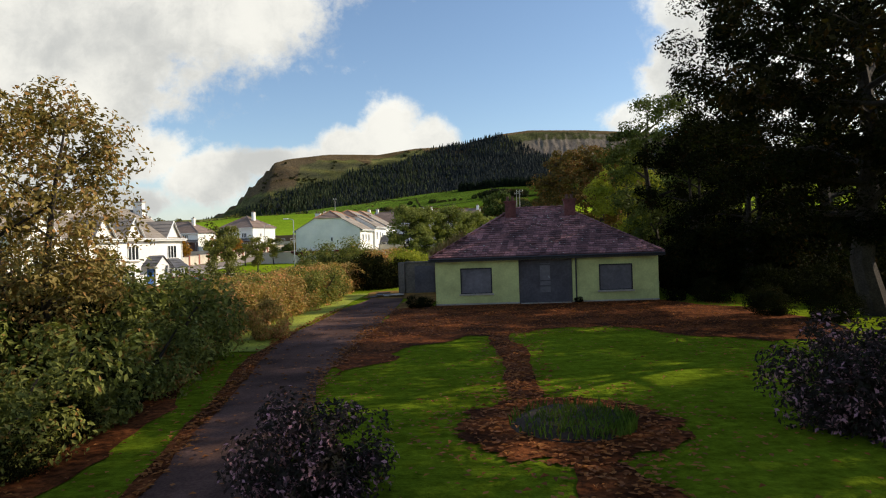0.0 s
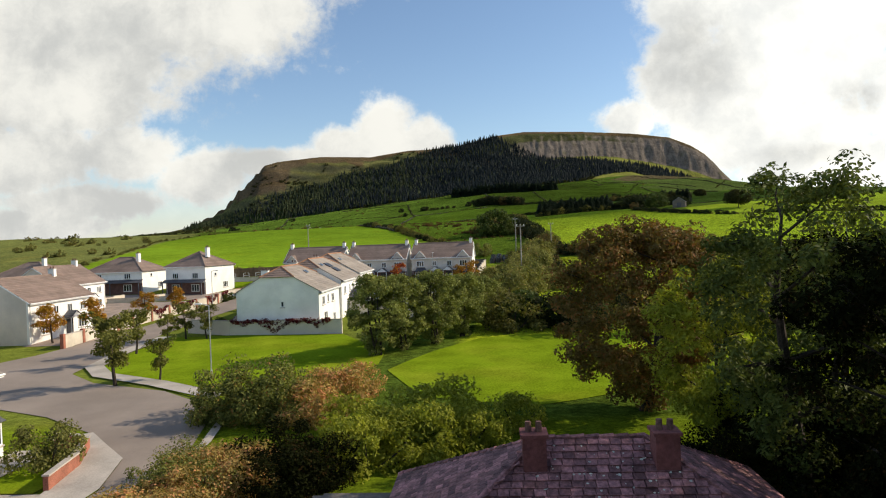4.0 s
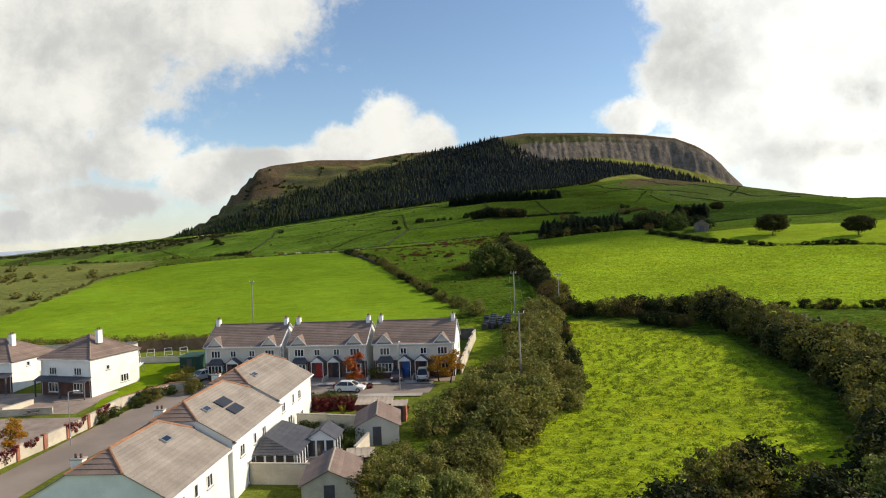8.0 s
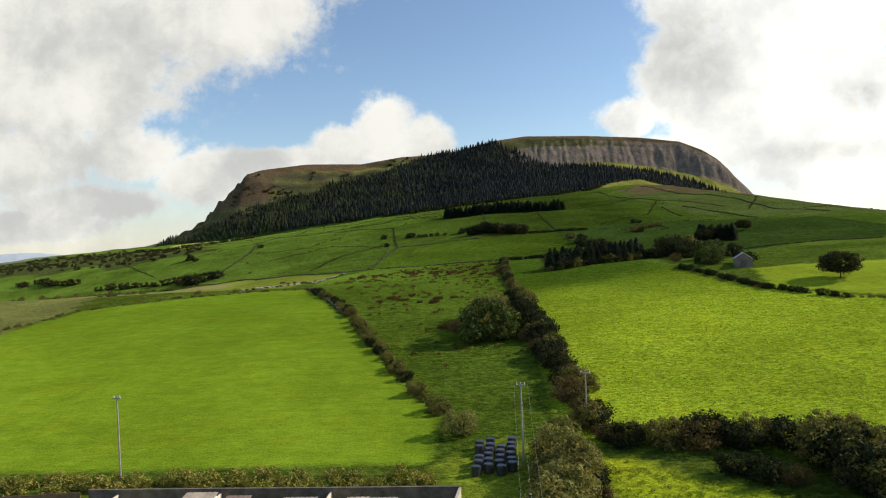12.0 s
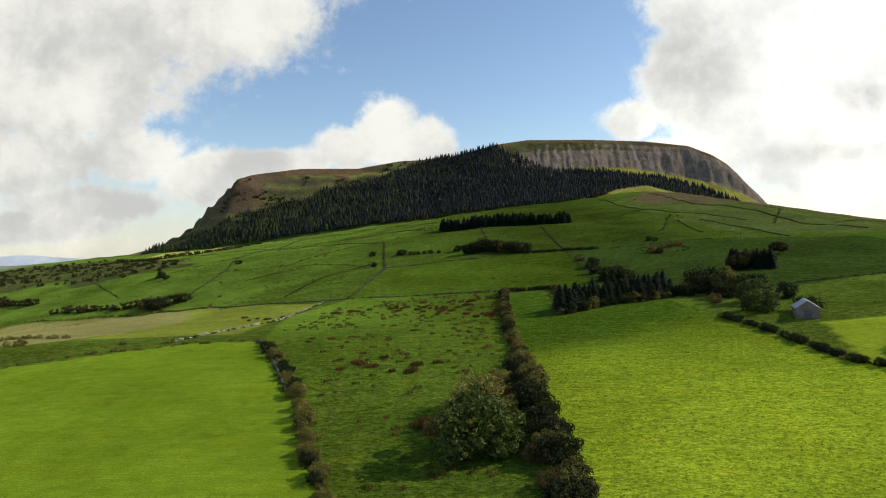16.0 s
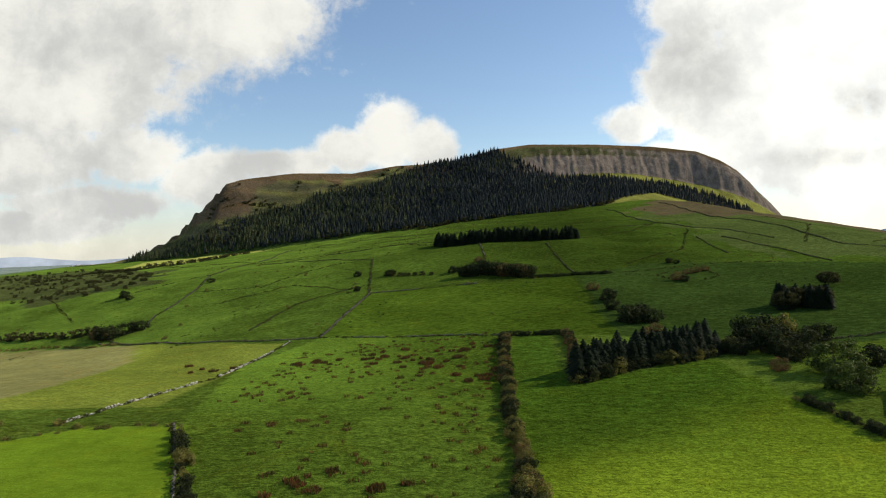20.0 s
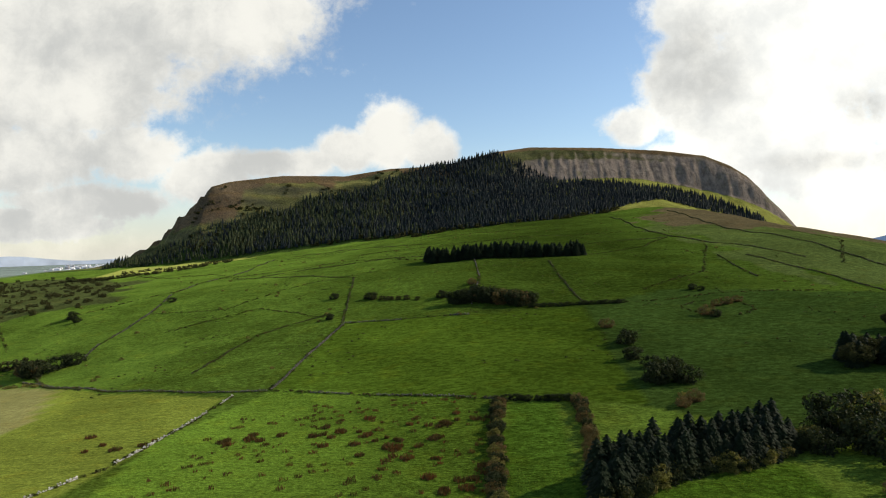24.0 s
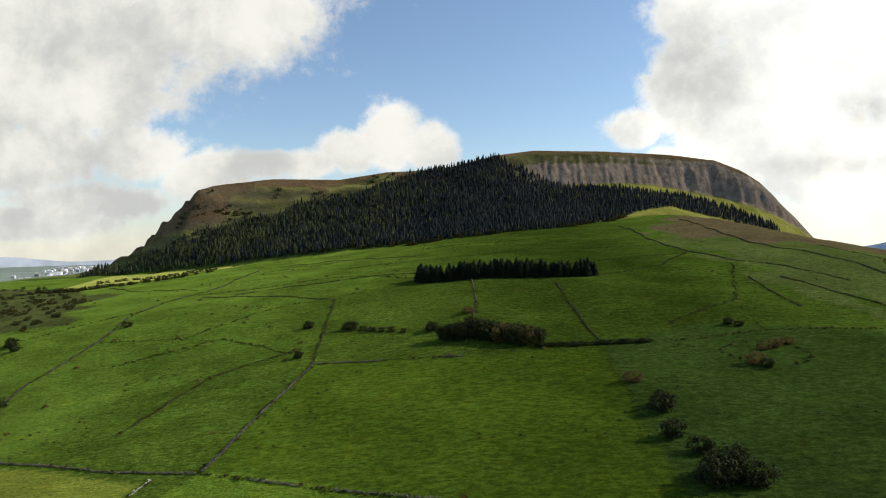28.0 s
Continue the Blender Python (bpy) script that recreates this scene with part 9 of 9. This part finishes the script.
def build_furniture():
    # swing frame and slide on the lawn
    x, y = -56.4, 163.2
    t = thing("swing_set", pose(x, y, hz(x, y), 0, 0, 8), "metal garden swing frame on the lawn", "swing set")
    for sx in (-1.2, 1.2):
        for sy in (-0.8, 0.8):
            bm = bmesh.new()
            tube(bm, [(sx, sy, -0.1), (sx, 0, 2.1)], [0.04, 0.04], 6)
            part("leg", bm, METAL_GREY, t)
    bm = bmesh.new()
    tube(bm, [(-1.3, 0, 2.1), (1.3, 0, 2.1)], [0.045, 0.045], 6)
    part("top_bar", bm, METAL_GREY, t)
    for sx in (-0.5, 0.5):
        box("seat", sx - 0.2, sx + 0.2, -0.09, 0.09, 0.45, 0.49, PAINT_RED, t)
        for k in (-0.17, 0.17):
            bm = bmesh.new()
            tube(bm, [(sx + k, 0, 0.49), (sx + k, 0, 2.08)], [0.012, 0.012], 4)
            part("rope", bm, METAL_GREY, t)
    x, y = -55.0, 161.4
    t = thing("garden_slide", pose(x, y, hz(x, y), 0, 0, -20), "white plastic garden slide on the lawn", "slide")
    bm = bmesh.new()
    slab(bm, [(-0.28, -1.9, 0.12), (0.28, -1.9, 0.12), (0.28, 1.3, 1.6), (-0.28, 1.3, 1.6)], 0.05)
    part("chute", bm, TRIM_WHITE, t)
    for sx in (-0.3, 0.26):
        bm = bmesh.new()
        slab(bm, [(sx, -1.9, 0.30), (sx + 0.04, -1.9, 0.30), (sx + 0.04, 1.3, 1.78), (sx, 1.3, 1.78)], 0.16)
        part("side_rail", bm, TRIM_WHITE, t)
    for sx in (-0.3, 0.3):
        bm = bmesh.new()
        tube(bm, [(sx, 1.7, -0.1), (sx, 1.3, 1.6)], [0.03, 0.03], 6)
        part("ladder_rail", bm, METAL_GREY, t)
    for k in range(5):
        box("rung", -0.28, 0.28, 1.62 - 0.075 * k, 1.66 - 0.075 * k, 0.2 + 0.3 * k, 0.23 + 0.3 * k, METAL_GREY, t)

    def table(x, y, turn, top, label, seats=2):
        t = thing("picnic_table", pose(x, y, hz(x, y) + 0.04, 0, 0, turn), label, "table", "garden tables")
        for k in range(5):
            box("board", -0.85, 0.85, -0.36 + 0.145 * k, -0.225 + 0.145 * k, 0.70, 0.74, top, t)
        for sy in (-0.72, 0.72)[:seats]:
            box("bench", -0.85, 0.85, sy - 0.13, sy + 0.13, 0.42, 0.46, top, t)
        for sx in (-0.6, 0.6):
            for sy in (-1, 1):
                bm = bmesh.new()
                tube(bm, [(sx, sy * 0.62, -0.02), (sx, sy * 0.2, 0.7)], [0.045, 0.045], 4)
                part("leg", bm, top, t)
            box("crosspiece", sx - 0.03, sx + 0.03, -0.72, 0.72, 0.36, 0.42, top, t)

    table(-57.6, 140.6, 15, BOARD_GREY, "weathered wooden picnic table on the paved yard")
    table(-16.4, 121.4, 60, BOARD_BROWN, "brown wooden picnic table beside the conservatory")
    table(-18.6, 136.4, 20, BOARD_BROWN, "brown garden table on the patio")
    table(-53.4, 156.2, -10, TRIM_WHITE, "white garden table beside the house")
    # wheelie bins
    for x, y, mat, lab in ((-14.4, 122.8, PLASTIC_BLUE, "blue plastic wheelie bin by the garden wall"), (-14.9, 123.6, PLASTIC_BLUE, "blue plastic wheelie bin by the garden wall"), (-32.6, 108.2, PAINT_DARK, "black wheelie bin beside the house"), (-32.5, 109.1, PLASTIC_GREEN, "green wheelie bin beside the house"), (-32.3, 119.6, PAINT_DARK, "black wheelie bin beside the house"), (-40.0, 156.6, PAINT_DARK, "black wheelie bin beside the house")):
        t = thing("wheelie_bin", pose(x, y, hz(x, y) + 0.05, 0, 0, x * 40 % 30), lab, "bin", "wheelie bins")
        bm = bmesh.new()
        vs = bx(bm, -0.24, 0.24, -0.28, 0.28, 0.05, 0.98)
        for q in vs[:4]:
            q.co.x *= 0.8
            q.co.y *= 0.75
        part("body", bm, mat, t)
        box("lid", -0.27, 0.27, -0.32, 0.30, 0.985, 1.06, mat, t, bevel=0.02)
        for sx in (-0.22, 0.18):
            bm = bmesh.new()
            tube(bm, [(sx, 0.24, 0.1), (sx + 0.04, 0.24, 0.1)], [0.1, 0.1], 10)
            part("wheel", bm, PAINT_DARK, t)
    # white frames of the pens on the raised yard
    for k, (x, y) in enumerate(((-58.6, 173.0), (-55.6, 173.6), (-52.8, 173.9), (-61.0, 172.6))):
        t = thing("wire_pen", pose(x, y, hz(x, y) + 0.05, 0, 0, 8 + 12 * k), "white framed pen leaning on the raised yard", "pen", "garden pens")
        for sx in (-0.7, 0.7):
            bm = bmesh.new()
            tube(bm, [(sx, 0, 0), (sx * 0.85, 0.35, 1.25)], [0.035, 0.035], 5)
            part("upright", bm, TRIM_WHITE, t)
        for q in (0.05, 0.55, 1.0):
            bm = bmesh.new()
            w = 0.7 - 0.105 * q
            tube(bm, [(-w, 0.35 * q, 1.25 * q), (w, 0.35 * q, 1.25 * q)], [0.03, 0.03], 5)
            part("rail", bm, TRIM_WHITE, t)
    # potted palm on the patio
    x, y = -15.4, 135.4
    t = thing("potted_palm", pose(x, y, hz(x, y) + 0.06), "yellow-green palm in a terracotta pot", "potted plant")
    bm = bmesh.new()
    tube(bm, [(0, 0, 0), (0, 0, 0.5), (0, 0, 0.55)], [0.2, 0.3, 0.33], 12)
    part("pot", bm, BRICK_RED, t)
    v, f = blades(random.Random(8), 70, lambda r: disc(r, 0.1), 1.35, 0.05)
    mesh_object("fronds", [(p[0], p[1], p[2] + 0.5) for p in v], f, LEAF_GOLD, t)
    # boards and slabs lying at the end of the drive
    rng = random.Random(31)
    for k in range(9):
        x, y = -7.4 + rng.uniform(-0.7, 0.9), 45.4 + rng.uniform(-1.2, 1.4)
        t = box("paving_slab", -0.45, 0.45, -0.22, 0.22, 0, 0.05, CONCRETE if k % 2 else BOARD_GREY, None, bevel=0.008)
        t.matrix_world = pose(x, y, hz(x, y) + 0.06 + 0.052 * (k % 3), 0, 0, rng.uniform(0, 180))
        tagged(t, "loose grey slab lying on the mossy drive", "slab", "loose slabs")


def build_sheds():
    build_shed(-11.7, 135.4, 4.1, 2.4, 2.0, 0.25, 2, TIMBER_RED, SHEET_TAN, "red-brown timber shed with a tan corrugated roof")
    build_shed(-8.6, 134.9, 1.6, 1.8, 1.9, 0.2, 2, BRICK_RED, SHEET_TAN, "small brick lean-to with corrugated roof")
    build_shed(-10.2, 119.2, 2.4, 2.0, 1.7, 0.2, 8, BOARD_BROWN, SHEET_TAN, "low brown timber shed behind the garages")
    for x, y, w, d, wall, roof in ((-30.0, 175.0, 3.4, 2.6, TRIM_WHITE, SHEET_TAN), (-25.3, 174.4, 2.6, 2.2, BOARD_BROWN, ROOF_BROWN), (-18.1, 173.6, 3.6, 2.4, BOARD_BROWN, ROOF_TAN), (-11.6, 173.4, 2.2, 2.4, TRIM_WHITE, SHEET_TAN), (-8.7, 173.2, 2.8, 2.4, BOARD_BROWN, ROOF_TAN)):
        build_shed(x, y, w, d, 2.0, 0.3, 0, wall, roof, "small garden shed against the back wall")
    build_shed(-46.9, 163.2, 3.2, 3.4, 2.1, 0.22, 0, PLASTIC_GREEN, PLASTIC_GREEN, "dark green metal garden shed on the lawn")


def build_garden_walls():
    wall_line("retaining_wall", [(-60.0, 168.6), (-48.4, 168.9)], 0.9, 0.25, RENDER_GREY_AND_SHADE, "low pale retaining wall above the lawn", CONCRETE)
    wall_line("side_wall", [(-63.6, 165.0), (-62.9, 176.6)], 1.8, 0.2, WALL_CREAM, "pale garden side wall", CONCRETE)
    wall_line("end_brick_wall", [(-47.3, 143.6), (-46.4, 146.4), (-44.0, 150.4), (-41.2, 151.0)], 1.3, 0.22, WALL_CREAM, "pale garden wall with an orange brick top", RIDGE_ORANGE)
    for pts in ([(-69, 139.6), (-62.4, 140.4), (-55.4, 141.4)], [(-80, 139.2), (-70.4, 139.6)], [(-62.2, 141), (-61.4, 146)], [(-70.2, 140), (-69.4, 146)]):
        wall_line("front_wall", pts, 0.8, 0.2, WALL_CREAM, "low cream front garden wall", CONCRETE, "front garden walls")
    sheet("garden_grass", [(-61, 166.8), (-48.6, 168.2), (-45.4, 163.0), (-46.0, 157.0), (-47.8, 152.2), (-47.9, 145.5), (-51.0, 143.2), (-52.4, 147.0), (-52.0, 152.0), (-52.2, 157.5), (-60.0, 159.0)], LAWN, 0.075, "garden lawn beside the hipped house", "lawn")
    sheet("patio", [(-19.8, 133.4), (-13.0, 132.2), (-13.2, 136.4), (-19.6, 137.8)], CONCRETE, 0.075, "pale paved patio behind the row", "patio")
    sheet("patio", [(-15.9, 117.8), (-12.0, 117.6), (-11.2, 126.0), (-13.4, 126.4), (-13.4, 122.6), (-15.9, 122.6)], CONCRETE, 0.07, "pale paved patio beside the conservatory", "patio")
    creeper([(-31.4, 102.2), (-17.5, 101.4)], [(0.12, 1.6, 1.1, 1.75), (0.40, 2.3, 0.1, 1.8), (0.60, 1.0, 1.3, 1.75), (0.78, 1.7, 0.7, 1.8)], "dark red creeper hanging over the pale wall")
    creeper([(-49.2, 112.0), (-48.4, 121.0)], [(0.25, 1.2, 0.3, 1.5), (0.72, 1.7, 0.1, 1.6)], "red autumn creeper on the cream wall")
    creeper([(-48.4, 121.0), (-47.3, 128.0)], [(0.3, 1.4, 0.2, 1.5), (0.75, 0.9, 0.6, 1.5)], "red autumn creeper on the cream wall")
    creeper([(-47.3, 128.0), (-46.6, 135.0)], [(0.7, 1.6, 0.2, 1.5)], "red autumn creeper on the cream wall")
    creeper([(-46.6, 135.0), (-47.0, 143.0)], [(0.4, 1.5, 0.3, 1.5)], "red autumn creeper on the cream wall")


def build_garden_shrubs():
    rng = random.Random(19)
    gold = make_bush("shrub", 71, 0.9, 0.9, 0.9, LEAF_GOLD, 30, 60, 0.09, 0.38, BARK)
    red = make_bush("shrub", 72, 0.9, 0.9, 0.85, LEAF_CREEPER, 30, 60, 0.09, 0.38, BARK)
    green = make_bush("shrub", 73, 0.9, 0.9, 0.9, LEAF_GREEN, 30, 60, 0.09, 0.38, BARK)
    sets = [
        (gold, ((-44.6, 154.0, 1.5), (-45.4, 156.4, 1.2), (-43.9, 152.4, 1.0), (-45.6, 158.6, 1.6)), "golden-green shrub beside the lawn"),
        (green, ((-44.9, 143.2, 1.0), (-45.4, 145.2, 1.1), (-44.3, 147.4, 1.0), (-45.9, 139.6, 0.9), (-46.0, 137.0, 0.9), (-43.2, 149.4, 0.9), (-38.6, 154.6, 1.1), (-37.8, 155.4, 0.9), (-13.0, 125.8, 1.0), (-12.2, 127.2, 1.3), (-19.2, 132.2, 0.8), (-17.8, 131.9, 0.7), (-16.2, 131.6, 0.8), (-14.8, 131.4, 0.7)), "leafy green garden shrub"),
        (red, ((-20.0, 140.6, 1.1), (-18.8, 140.4, 1.2), (-17.5, 140.7, 1.1), (-16.3, 140.5, 1.2), (-15.1, 140.2, 1.0), (-10.4, 138.6, 1.0), (-9.0, 138.0, 1.1), (-19.4, 150.4, 0.6), (-18.6, 150.3, 0.6), (-16.4, 150.1, 0.6), (-15.6, 150.0, 0.6), (-14.8, 149.9, 0.6), (-35.2, 105.4, 1.0), (-33.6, 105.0, 1.1), (-32.4, 105.6, 0.9)), "dark red garden shrub in a border"),
        (green, ((-21.0, 142.0, 1.1), (-18.2, 142.2, 1.2), (-15.4, 141.8, 1.0), (-34.6, 106.6, 1.1), (-36.4, 106.0, 0.9)), "olive garden shrub in a border"),
    ]
    for p, spots, lab in sets:
        for x, y, s in spots:
            plant(p, x, y, s * rng.uniform(0.9, 1.1), rng.uniform(0, 360), lab, "shrub", "garden shrubs of the estate")
    for o in (gold, red, green):
        drop(o)


build_sheds()
build_garden_walls()
build_furniture()
build_garden_shrubs()
